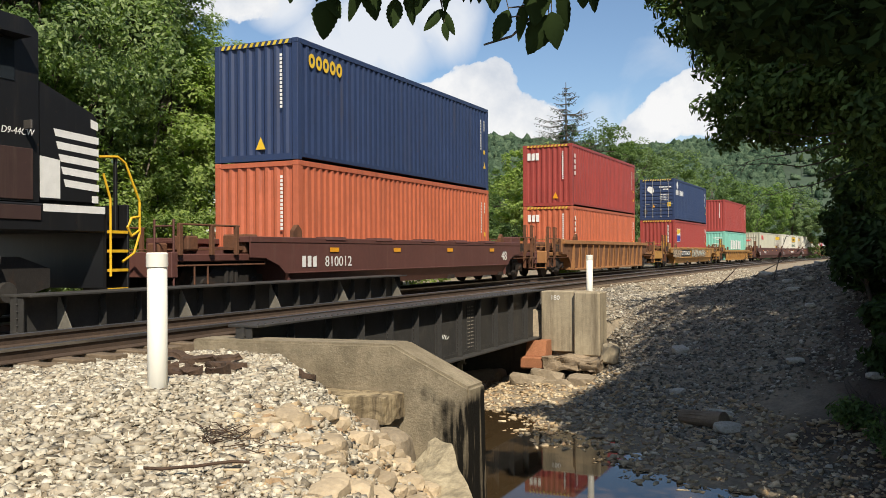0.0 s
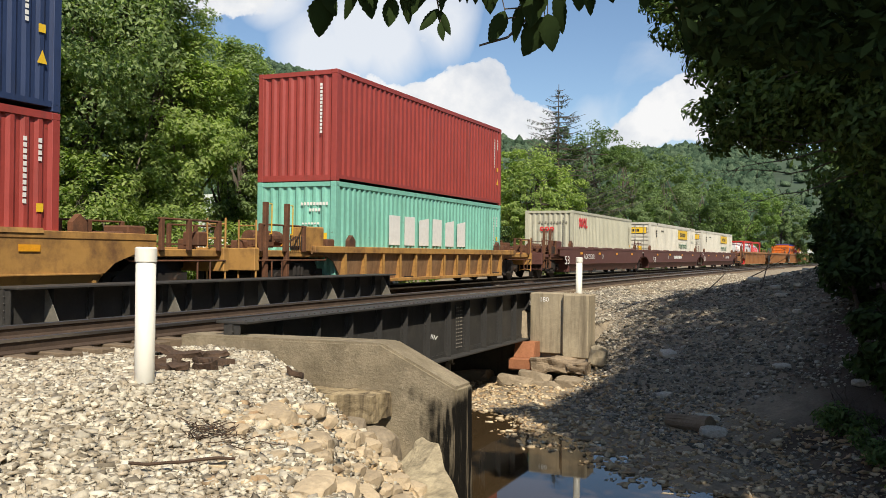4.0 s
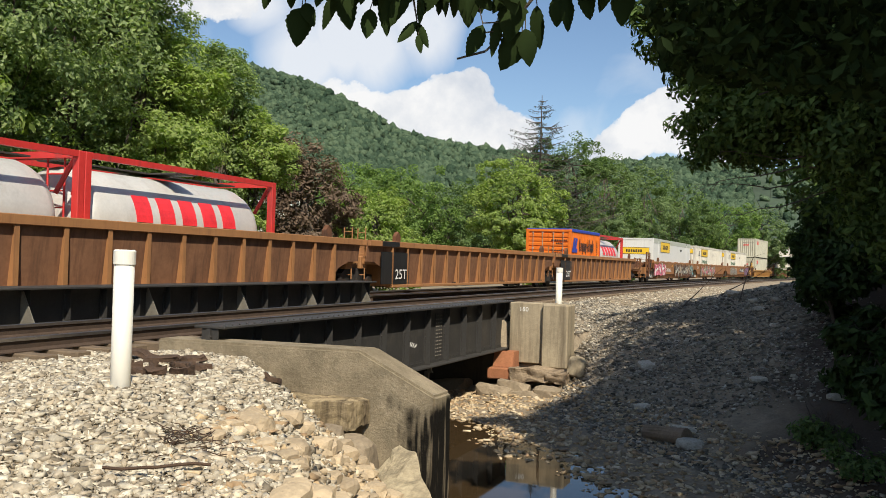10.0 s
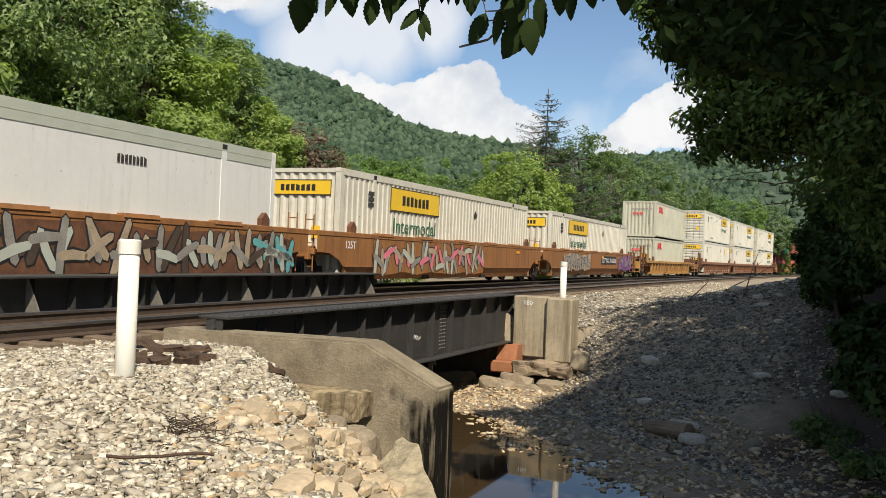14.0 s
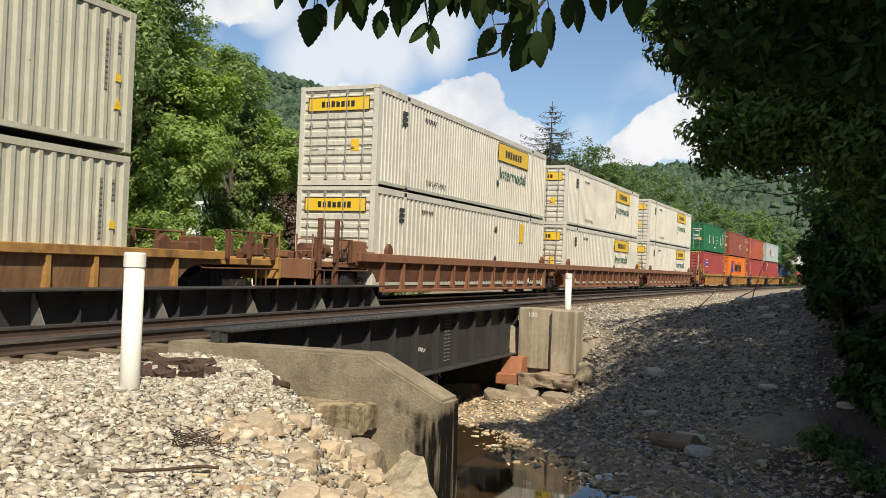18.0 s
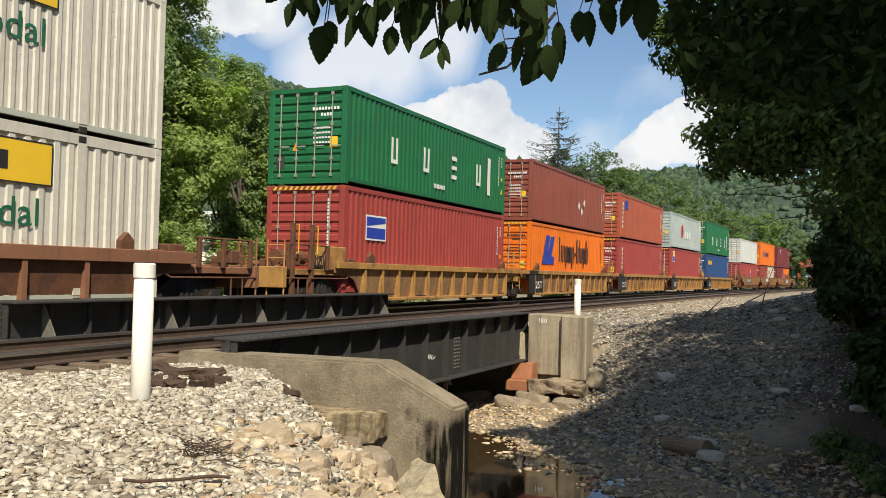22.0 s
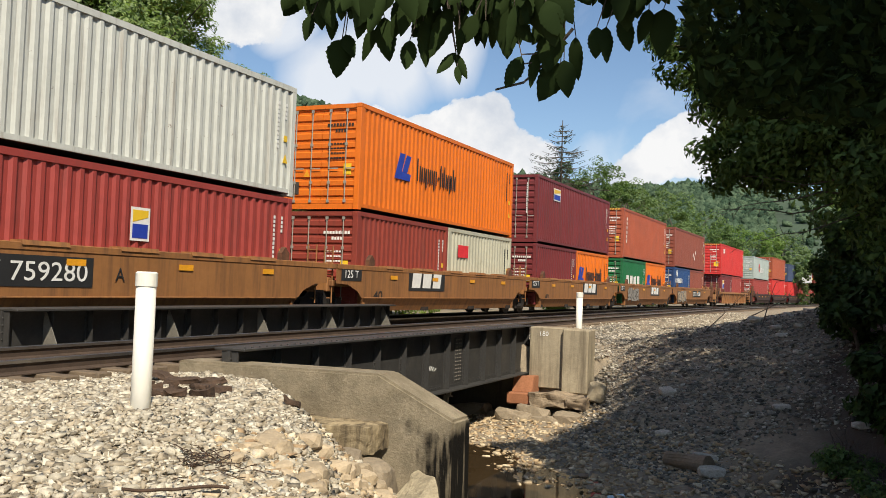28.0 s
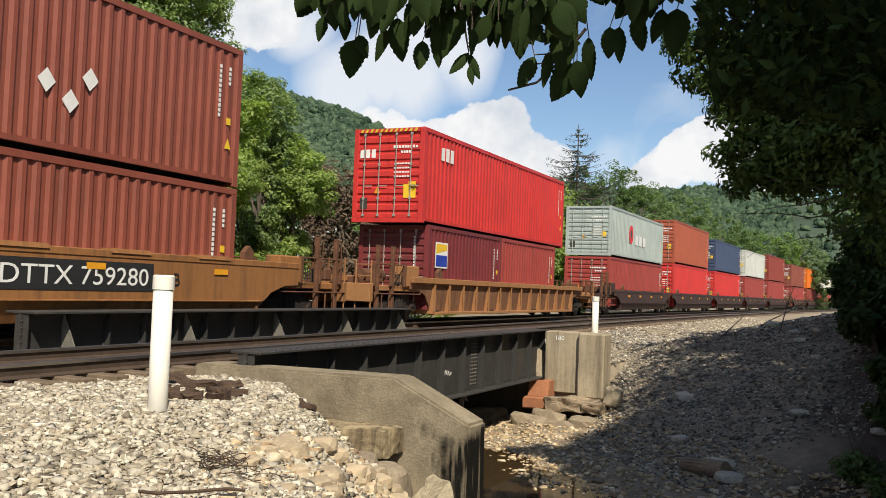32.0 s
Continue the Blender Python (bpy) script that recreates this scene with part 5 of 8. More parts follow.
def make_abutments():
    w = empty("wing_wall", "weathered concrete wing wall with a sloping end at the creek", "retaining wall", kind="structure")
    bm = bmesh.new()
    bm_prism(bm, [(-8.0, -0.05), (-5.01, -0.015), (-4.02, -0.48), (-3.98, -2.6), (-8.0, -2.6)], "y", 9.5, 9.98)
    bmesh.ops.bevel(bm, geom=[e for e in bm.edges], offset=0.03, segments=2, affect="EDGES")
    part("wall", bm, M_WALL, w)
    bm = bmesh.new()
    bm_box(bm, -6.3, 8.95, -0.86, -4.84, 9.49, -0.57)
    bmesh.ops.subdivide_edges(bm, edges=bm.edges, cuts=11, use_grid_fill=True)
    for v in bm.verts:
        v.co += noise.noise_vector(Vector((v.co.x * 5, v.co.y * 5, v.co.z * 2.0))) * 0.035 + noise.noise_vector(v.co * 14) * 0.014
        if v.co.z < -0.81:
            v.co.z += 0.12 * noise.noise(Vector((v.co.x * 4.0, 3.3, 0)))
    part("footing", bm, M_FOOT, w, "crumbling footing streaked with dark stains")
    a = empty("abutment", "concrete abutment below the near end of the bridge", "abutment", kind="structure")
    part("breast_wall", boxes_mesh("breast", ((-16.5, 9.4, -2.6, -7.0, 10.3, -1.06),)), M_CONC_SHADE, a)
    part("back_wall", boxes_mesh("backw", ((-16.5, 8.9, -2.6, -6.6, 9.45, -0.25),)), M_CONC, a)
    f = empty("abutment", "stained concrete abutment with a post at the far end of the bridge", "abutment", kind="structure")
    part("breast_wall", boxes_mesh("breast2", ((-16.5, 20.9, -2.6, -7.0, 21.7, -1.06),)), M_CONC_SHADE, f)
    part("back_wall", boxes_mesh("backw2", ((-16.5, 21.7, -2.6, -6.6, 22.2, -0.25),)), M_CONC_SHADE, f)
    part("return_wall", boxes_mesh("ret", ((-7.02, 21.15, -1.35, -5.95, 21.75, 0.12),), 0.02), M_CONC, f)
    bm = bmesh.new()
    bm_box(bm, -6.16, 21.02, -1.42, -5.52, 21.7, 0.11, 0.03)
    part("post", bm, M_CONC, f)
    bm = bmesh.new()
    bm_prism(bm, [(20.78, -1.06), (20.66, -1.42), (20.66, -1.44), (21.2, -1.44), (21.2, -1.06)], "x", -7.26, -6.76)
    bm_box(bm, -7.36, 20.52, -1.72, -6.74, 21.2, -1.44, 0.03)
    part("bearing_block", bm, M_CONC_RED, f, "rust-stained stepped bearing block")
    bm = bmesh.new()
    bm_box(bm, -6.73, 20.45, -1.72, -5.35, 21.3, -1.43)
    bmesh.ops.subdivide_edges(bm, edges=bm.edges, cuts=9, use_grid_fill=True)
    for v in bm.verts:
        v.co += noise.noise_vector(v.co * 3.0) * 0.10 + noise.noise_vector(v.co * 9) * 0.06
    part("footing", bm, M_LEDGE_WALL, f, "broken footing course under the abutment")
    bm = bmesh.new()
    bm_box(bm, -0.05, -0.03, 0.5, 0.05, 0.03, 0.72)
    bm_box(bm, -0.11, -0.03, 0.22, -0.01, 0.03, 0.5)
    bm_box(bm, -0.22, -0.03, -0.12, -0.13, 0.03, 0.2)
    bm_box(bm, -0.06, -0.035, 0.47, 0.08, 0.035, 0.5)
    pr = empty("prop", "bent rusty prop leaning under the bridge", "prop", pose(-7.9, 18.3, -1.86))
    part("bar", bm, M_GIRDER_PALE, pr)
    on_end(part("lettering", text_mesh("180", 0.16), M_WHITE, f), -6.78, -0.09, 21.145)


def make_pole(x, y, z0, z1, label):
    p = empty("marker_post", label, "post", pose(x, y, 0), group="white marker posts")
    bm = bmesh.new()
    bm_tube(bm, (0, 0, z0), (0, 0, z1 - 0.1), 0.081, seg=28)
    part("pipe", bm, M_PVC, p, "", True)
    bm = bmesh.new()
    bm_tube(bm, (0, 0, z1 - 0.12), (0, 0, z1 - 0.012), 0.089, 0.089, 28)
    bm_tube(bm, (0, 0, z1 - 0.012), (0, 0, z1), 0.089, 0.078, 28)
    part("cap", bm, M_PVC, p)
    return p


make_tracks()
make_bridge()
make_abutments()
make_pole(-5.25, 5.8, -0.5, 1.085, "white plastic pipe post with a cap standing in gravel")
make_pole(-6.0, 21.9, -0.6, 1.0, "white plastic pipe post with a cap behind the abutment")

# ---- the consist ----
def make_train():
    HC, LC = 2.896, 2.591
    # lone wagons at the head
    well_unit(13.2, 35.4, "car_brown", "solid", 1.45, "ee", "dark brown solid-sided well wagon with white lettering",
              [("810012", 0.36, 18.75, 0.76, M_WHITE, 1.28), ("48", 0.45, 30.77, 0.80, M_WHITE, 0.55), (bars(3, 0.26, 0.7, 0.35, 2), 0, 17.76, 0.76, M_WHITE, 0)])
    container(17.95, "orange_red", 0.40, door=False, stripe=False, label="faded orange corrugated container low in a wagon", decor=d_codes(2, False))
    container(17.95, "navy", 3.31, door=False, stripe=True, label="dark blue container with a yellow company mark", decor=d_seaco)
    well_unit(36.0, 57.6, "car_rust", "ribbed", 1.62, "ee", "rusty orange ribbed well wagon")
    container(40.5, "orange_red", 0.33, door=False, stripe=True, label="orange corrugated container with white column writing", decor=d_tex(4))
    container(40.5, "red", 3.24, door=False, stripe=True, label="dark red container with a white company mark", decor=d_tex(4))
    tagged_wagon = well_unit(59.2, 81.0, "car_yellow", "solid", 1.35, "ee", "tan well wagon with peeling paint and a black number board", [("board", 0.5, 65.1, 0.72, None, 3.4), ("DTTX 646227", 0.42, 65.25, 0.82, M_WHITE, 3.1)])
    graffiti(tagged_wagon, 62.4, 70.1, 0.66, 1.25, 2.6, [M_SPRAYTAN, M_SPRAYTAN], 17)
    graffiti(tagged_wagon, 68.9, 70.1, 0.66, 1.25, 5.4, [M_SPRAYTAN, M_TANKGREY, M_SPRAYTAN], 18)
    container(64.1, "red", 0.40, door=False, stripe=True, label="red container with a white and blue plate", decor=d_plate(True))
    container(64.1, "navy", 3.31, stripe=True, label="dark blue container with white lock rods and a white emblem", decor=d_bird)
    well_unit(81.4, 101.2, "car_yellow", "ribbed", 1.2, "ee", "yellow ribbed well wagon")
    container(85.3, "teal", 0.30, H=LC, door=False, label="teal container with pale worn lettering", decor=d_little(M_WHITE, 3.0, 0.98, 6, 0.86, 6.0))
    container(85.3, "red", 2.90, H=HC, door=False, label="red container on a teal one", decor=d_codes(3, False))
    # three brown platforms with single loads
    well_unit(102.0, 121.9, "car_brown", "solid", 1.42, "ej", "long dark brown solid-sided well wagon with white numbers",
              [("53", 0.55, 105.25, 0.62, M_WHITE, 0.75), ("AOK 55302", 0.34, 108.45, 0.86, M_WHITE, 1.9), ("B", 0.34, 111.95, 0.86, M_WHITE, None)])
    well_unit(121.9, 142.5, "car_brown", "solid", 1.42, "jj", "long dark brown solid-sided well wagon with white numbers",
              [("53", 0.55, 124.66, 0.60, M_WHITE, 0.75), ("C", 0.34, 129.48, 0.86, M_WHITE, None), (bars(15, 0.22, 2.85, 0.3, 5), 0, 131.5, 0.86, M_WHITE, 0)], trucks=(0, 1))
    well_unit(142.5, 164.0, "car_brown", "solid", 1.42, "je", "long dark brown solid-sided well wagon with white numbers",
              [("125T", 0.25, 143.4, 1.18, M_WHITE, 0.6), ("53", 0.55, 144.06, 0.66, M_WHITE, 0.75), ("A", 0.34, 153.74, 0.87, M_WHITE, None), ("AOK 55302", 0.34, 155.39, 0.87, M_WHITE, 1.9)], trucks=(0, 1))
    container(107.3, "cream", 0.30, door=False, label="pale cream container with red company mark", decor=d_oocl)
    for u in (124.55, 144.2):
        container(u, "white", 0.36, L=16.154, W=2.591, pitch=0.30, label="long white container with yellow name plate and green lettering", decor=d_hunt_mid)
    # three rusty ribbed platforms with tanks
    well_unit(165.3, 185.5, "car_rust", "ribbed", 1.62, "ej", "rusty orange ribbed well wagon carrying tanks")
    well_unit(185.5, 204.8, "car_rust", "ribbed", 1.62, "jj", "empty rusty orange ribbed well wagon", [("panel", 0.95, 186.5, 0.35, None, 1.9), ("25T", 0.42, 187.4, 0.5, M_WHITE, 0.8)], trucks=(0, 1))
    well_unit(204.8, 226.0, "car_rust", "ribbed", 1.62, "je", "rusty orange ribbed well wagon", [("panel", 0.95, 205.8, 0.35, None, 1.9), ("25T", 0.42, 206.7, 0.5, M_WHITE, 0.8)], trucks=(0, 1))
    tank(169.05, 0.22, "silver tank in a red frame with hazard placards")
    tank(175.12, 0.22, "silver tank in a red frame with red company mark", True)
    tarped = container(208.2, "orange", 0.33, L=6.058, H=LC, label="small orange container with blue tarpaulin top", decor=d_hapag(0.75, 0.2, 1.5))
    part("tarpaulin", boxes_mesh("tarp", ((-1.235, -2.95, LC - 0.13, 1.235, 2.95, LC + 0.04),), 0.03), M_BLUEP, tarped, "blue tarpaulin over the open top")
    tank(214.27, 0.30, "silver tank in a red frame with red company mark", True)
    # graffiti wagons
    for i, (u0, u1, e, tk) in enumerate(((226.9, 247.6, "ej", (0, 1)), (247.6, 267.1, "jj", (0, 1)), (267.1, 287.8, "je", (0, 1)))):
        w = well_unit(u0, u1, "car_tan", "solid", 1.55, e, "tan brown solid-sided well wagon covered in painted graffiti",
                      ([("DTTX 765651", 0.36, 233.75, 0.80, M_WHITE, 2.35)], [("125T", 0.28, 249.2, 1.12, M_WHITE, 0.6)],
                       [("board", 0.46, 278.0, 0.86, None, 3.5), ("DTTX 765651", 0.36, 278.2, 0.95, M_WHITE, 3.2)])[i], trucks=tk)
        c = (u0 + u1) / 2
        if i == 0:
            graffiti(w, 229.6, c, 0.5, 1.45, 4.1, [M_PINK, M_WHITE, M_PINK], 3)
            graffiti(w, 237.6, c, 0.36, 1.42, 9.0, [M_SPRAYTAN, M_SPRAYGREY, M_RAIL, M_TANKGREY, M_SPRAYGREY, M_SPRAYTAN, P["car_grime_shade"]], 5)
            graffiti(w, 245.0, c, 0.5, 1.40, 1.6, [M_SPRAYTEAL, M_SPRAYGREY, P["car_grime_shade"]], 6)
        elif i == 1:
            graffiti(w, 250.8, c, 0.40, 1.45, 8.8, [M_SPRAYTAN, M_TANKGREY, M_SPRAYGREY, M_PINK, P["car_tan"]], 7)
        else:
            graffiti(w, 270.5, c, 0.5, 1.4, 5.0, [M_SPRAYGREY, M_SPRAYTAN], 9)
            graffiti(w, 282.1, c, 0.5, 1.45, 3.5, [M_PURPLE, M_SPRAYGREY, M_PURPLE], 11)
    container(229.85, "smooth_white", 0.36, L=16.154, W=2.591, smooth=True, door=False, label="long smooth white container with yellow name plates", decor=d_hunt_smooth)
    container(249.1, "white", 0.36, L=16.154, W=2.591, pitch=0.30, label="long white container with yellow name plate and green lettering", decor=d_hunt_front, door=False)
    container(268.8, "white", 0.40, L=16.154, W=2.591, pitch=0.30, label="long white container with yellow name plate and green lettering", decor=d_hunt_front, door=False)
    # yellow ribbed wagon
    well_unit(288.6, 311.6, "car_yellow", "ribbed", 1.2, "ee", "yellow orange ribbed well wagon")
    container(294.15, "cream", 0.27, H=LC, door=False, label="pale cream container with red company mark", decor=d_oocl)
    container(294.15, "cream", 2.93, H=LC, door=False, label="pale cream container with red company mark", decor=d_oocl)
    # three long stacks
    for i, (u0, u1, e, tk) in enumerate(((312.4, 333.9, "ej", (0, 1)), (333.9, 353.6, "jj", (0, 1)), (353.6, 375.0, "je", (0, 1)))):
        well_unit(u0, u1, "car_redrust", "deep", 1.35, e, "long rusty brown ribbed well wagon", trucks=tk)
    for u in (316.0, 335.65, 355.35):
        container(u, "white", 0.37, L=16.154, W=2.591, pitch=0.30, label="long white container with yellow name plate on its doors", decor=d_hunt if u > 317 else d_hunt_low)
        container(u, "white", 3.28, L=16.154, W=2.591, pitch=0.22, label="long white container with yellow name plate and green lettering", decor=d_hunt)
    # five yellow platforms
    five = [(375.8, 392.4), (392.4, 407.8), (407.8, 423.2), (423.2, 438.5), (438.5, 456.5)]
    for i, (u0, u1) in enumerate(five):
        e = ("e" if i == 0 else "j") + ("e" if i == 4 else "j")
        well_unit(u0 if i else u0 - 0.4, u1, "car_yellow", "ribbed", 1.28, e, "yellow ribbed well wagon with a rusty lower edge", [("panel", 0.75, u0 + 0.9, 0.33, None, 1.9), ("25T", 0.42, u0 + 1.75, 0.52, M_WHITE, 0.85), ("40", 0.34, u0 + 6.6, 0.62, M_BLACKP, 0.5)] if i else [], trucks=(0, 1))
    loads = [(378.6, "red", HC, d_plate(False, 1.2, 1.5, 1.2, 0.7), "green", LC, d_uasc, "green container with white company mark"),
             (394.0, "orange", HC, d_hapag(1.25, 1.6, 1.3), "brown_red", LC, d_diamonds, "brown red container with white placards"),
             (409.45, "red", HC, d_colname(7, False), "rust_orange", LC, d_colname(6), "rust orange container with white column writing"),
             (424.7, "red", HC, d_plate(True, 0.7, 1.9, 0.7, 0.8), "grey", LC, d_mol, "pale grey container with white and red company mark"),
             (440.05, "blue", HC, d_little(M_YELLOW, 0.8, 2.0, 5, 0.36, 1.9), "green", HC, d_uasc, "green container with white company mark")]
    for u, c0, h0, f0, c1, h1, f1, lab in loads:
        zb = 0.42
        container(u, c0, zb, H=h0, stripe=h0 == HC, label="corrugated container low in a wagon", decor=f0)
        container(u, c1, zb + h0 + 0.045, H=h1, stripe=h1 == HC, label=lab, decor=f1)
    # five tan platforms
    five = [(457.3, 473.8), (473.8, 489.1), (489.1, 504.4), (504.4, 519.8), (519.8, 538.3)]
    for i, (u0, u1) in enumerate(five):
        e = ("e" if i == 0 else "j") + ("e" if i == 4 else "j")
        if i in (0, 4):
            a = 462.55 if i == 0 else 527.7
            tx = [("board", 0.5, a - 0.12, 0.80, None, 3.4), ("DTTX 759280", 0.44, a, 0.90, M_WHITE, 3.15), ("A" if i == 0 else "B", 0.34, a + 3.8, 0.92, M_BLACKP, None)]
        else:
            a = (478.15, 497.17, 512.63)[i - 1]
            tx = [("board", 0.62, a, 0.85, None, 2.6), ("emblem", 0.44, a + 0.2, 0.94, None, 2.2), ("40", 0.34, u0 + 2.2, 0.6, M_BLACKP, 0.5), ("board", 0.4, u0 + 0.45, 1.08, None, 1.05), ("125 T", 0.28, u0 + 0.58, 1.16, M_WHITE, 0.75)]
        w = well_unit(u0, u1, "car_tan", "solid", 1.5, e, "tan brown solid-sided well wagon with black boards", tx, trucks=(0, 1))
        if i == 3:
            graffiti(w, 506.5, (u0 + u1) / 2, 0.5, 1.3, 2.7, [M_SPRAYGREY], 13)
        if i == 4:
            graffiti(w, 521.6, (u0 + u1) / 2, 0.4, 1.3, 3.2, [M_SPRAYTAN, M_SPRAYGREY], 15)
    def twenty(u, key, zb, f, lab):
        container(u, key, zb, L=6.058, H=LC, label=lab, decor=f)
    zb = 0.37
    container(460.0, "red", zb, H=LC, label="dark red container with a small emblem plate", decor=d_plate(True, 6.9, 1.3, 0.5, 0.62))
    container(460.0, "dull_white", zb + LC + 0.045, H=LC, label="white container with rust stains", decor=d_codes(4))
    twenty(475.35, "oxide", zb, d_codes(5), "small oxide red corrugated container")
    twenty(481.48, "cream", zb, d_redsquare, "small pale cream container with red mark")
    container(475.35, "orange", zb + LC + 0.045, H=HC, label="orange container with blue emblem and black company mark", decor=d_hapag(0.76, 2.05, 1.2))
    twenty(490.6, "maroon", zb, d_codes(6), "small maroon corrugated container under another")
    twenty(496.73, "orange", zb, d_hapag(0.75, 0.25, 1.15), "small orange container with blue emblem")
    container(490.6, "maroon", zb + LC + 0.045, H=HC, label="maroon container with a small emblem plate", decor=d_plate(True, 2.2, 2.0, 1.0, 0.55))
    twenty(506.0, "green", zb, d_little(M_WHITE, 1.0, 0.9, 4, 0.75, 3.6), "small green container with white company mark")
    twenty(512.13, "orange", zb, d_hapag(0.75, 0.25, 1.15), "small orange container with blue emblem")
    container(506.0, "rust_orange", zb + LC + 0.045, H=HC, stripe=True, label="brown orange container with white column writing", decor=d_colname(6, False))
    twenty(521.4, "blue", zb, d_bird, "small dark blue container with white emblem")
    twenty(527.53, "brown_red", zb, d_codes(8), "small brown red corrugated container")
    container(521.4, "brown_red", zb + LC + 0.045, H=HC, label="brown red container with white placards", decor=d_diamonds)
    # lone ribbed wagon
    well_unit(539.0, 561.2, "car_rust", "ribbed", 1.35, "ee", "rusty yellow ribbed well wagon")
    twenty(542.9, "maroon", 0.38, d_plate(True, 0.5, 1.3, 0.9, 0.8), "small maroon container with emblem plate")
    twenty(549.05, "red", 0.38, d_codes(9), "small red corrugated container under another")
    container(542.4, "bright_red", 2.99, L=13.716, H=HC, stripe=True, label="long bright red container with white mark", decor=d_cai)
    # dark platforms at the tail
    tail = [(564.0, "red", LC, "grey", LC, d_mol), (579.8, "bright_red", HC, "rust_orange", HC, d_codes(3)), (595.3, "bright_red", HC, "slate", LC, d_codes(4)),
            (610.8, "red", HC, "dull_white", LC, d_codes(5)), (626.3, "red", HC, "oxide", HC, d_codes(6)), (645.0, "red", LC, "brown_red", HC, d_codes(7)), (660.5, "oxide", LC, "orange", HC, d_codes(8)),
            (676.0, "red", LC, "white", HC, d_codes(9))]
    for i, (u, c0, h0, c1, h1, f1) in enumerate(tail):
        first, last = i in (0, 5), i in (4, 7)
        well_unit(u - (2.4 if first else 1.6), u + 12.19 + (4.4 if last else 1.7), "car_dark", "solid", 1.3, ("e" if first else "j") + ("e" if last else "j"), "dark brown solid-sided well wagon", trucks=(0, 1))
        container(u, c0, 0.42, H=h0, label="red container low in a dark wagon", decor=d_codes(i + 30))
        container(u, c1, 0.42 + h0 + 0.045, H=h1, label="corrugated container stacked on another", decor=f1)



def make_locomotive():
    """The cab end of the rear locomotive, seen as it leaves."""
    ob = on_train(empty("locomotive", "black diesel locomotive with white nose stripes and yellow handrails", "locomotive"), 11.48, 0)
    blk = P["loco"]
    bm = bmesh.new()
    bm_prism(bm, [(-0.02, 1.9), (-0.02, 3.42), (-1.3, 3.86), (-1.3, 1.9)], "x", -1.48, 1.48)
    bmesh.ops.bevel(bm, geom=list(bm.edges), offset=0.05, segments=2, affect="EDGES")
    part("nose", bm, blk, ob)
    bm = bmesh.new()
    bm_prism(bm, [(-1.3, 1.9), (-1.3, 4.55), (-1.5, 4.72), (-3.7, 4.8), (-3.9, 1.9)], "x", -1.52, 1.52)
    part("cab", bm, blk, ob)
    for a, b in ((-2.35, -1.75), (-3.3, -2.6)):
        part("window", boxes_mesh("lwin", ((1.50, a, 3.72, 1.535, b, 4.35),), 0.01), M_GLASS, ob)
        part("sun_visor", boxes_mesh("visor", ((1.5, a - 0.1, 4.38, 1.8, b + 0.1, 4.42),)), blk, ob)
    part("hood", boxes_mesh("hood", ((-1.0, -19.5, 1.9, 1.0, -3.9, 4.4),), 0.08), blk, ob)
    part("radiator", boxes_mesh("radiator", ((-1.5, -19.3, 3.6, 1.5, -16.0, 4.6),), 0.05), blk, ob)
    part("frame", boxes_mesh("lframe", ((-1.55, -20.3, 1.45, 1.55, 0.05, 1.88),), 0.02), blk, ob)
    part("fuel_tank", boxes_mesh("ftank", ((-1.4, -13.5, 0.45, 1.4, -8.0, 1.45),), 0.12), M_DARK, ob)
    for y in (-3.6, -17.0):
        for d in (-1.9, 0.0, 1.9):
            wheelset(ob, y + d)
        for sx in (1, -1):
            bm = bmesh.new()
            bm_prism(bm, [(y - 2.8, 0.55), (y - 2.8, 0.85), (y - 2.2, 1.05), (y + 2.2, 1.05), (y + 2.8, 0.85), (y + 2.8, 0.55), (y + 2.2, 0.4), (y - 2.2, 0.4)], "x", sx * 1.12 - 0.08, sx * 1.12 + 0.08)
            part("truck_frame", bm, M_DARK, ob)
            for d in (-1.9, 0.0, 1.9):
                bm = bmesh.new()
                bm_tube(bm, (sx * 1.2, y + d, 0.5), (sx * 1.32, y + d, 0.5), 0.16, seg=12)
                part("axle_box", bm, M_STEEL, ob)
            bm = bmesh.new()
            bm_tube(bm, (sx * 1.3, y + 0.9, 1.0), (sx * 1.3, y + 1.7, 1.0), 0.11, seg=10)
            part("brake_cylinder", bm, M_STEEL, ob)
    white = flat_mesh("nose_stripes", tuple(((-0.98 + 0.05 * i, 3.10 - 0.20 * i), (-0.03, 3.02 - 0.20 * i + 0.03), (-0.03, 2.90 - 0.20 * i + 0.03), (-0.94 + 0.05 * i, 2.98 - 0.20 * i)) for i in range(5)))
    on_side(part("stripe", white, M_WHITE, ob), 0, 0, 1.484)
    on_side(part("white_panel", flat_mesh("npan", (((-1.25, 1.98), (-0.85, 1.98), (-0.85, 2.6), (-1.25, 2.64)),)), M_WHITE, ob), 0, 0, 1.484)
    on_side(part("edge_stripe", flat_mesh("nedge", (((-1.25, 1.76), (0.04, 1.76), (0.04, 1.88), (-1.25, 1.88)),)), M_WHITE, ob), 0, 0, 1.554)
    on_side(part("lettering", text_mesh("D9-44CW", 0.15, 0.2, 0.62), M_WHITE, ob), -2.0, 2.92, 1.524)
    on_side(part("cab_number", bars(4, 0.42, 1.5, 0.3, 4), M_WHITE, ob), -3.5, 3.25, 1.524)
    on_side(part("corner_mark", flat_mesh("ncorner", (((-0.2, 3.2), (-0.04, 3.16), (-0.04, 3.30), (-0.2, 3.34)),)), M_WHITE, ob), 0, 0, 1.484)
    on_side(part("corner_mark", flat_mesh("ncorner2", (((-0.18, 1.94), (-0.04, 1.94), (-0.04, 2.06), (-0.18, 2.06)),)), M_WHITE, ob), 0, 0, 1.484)
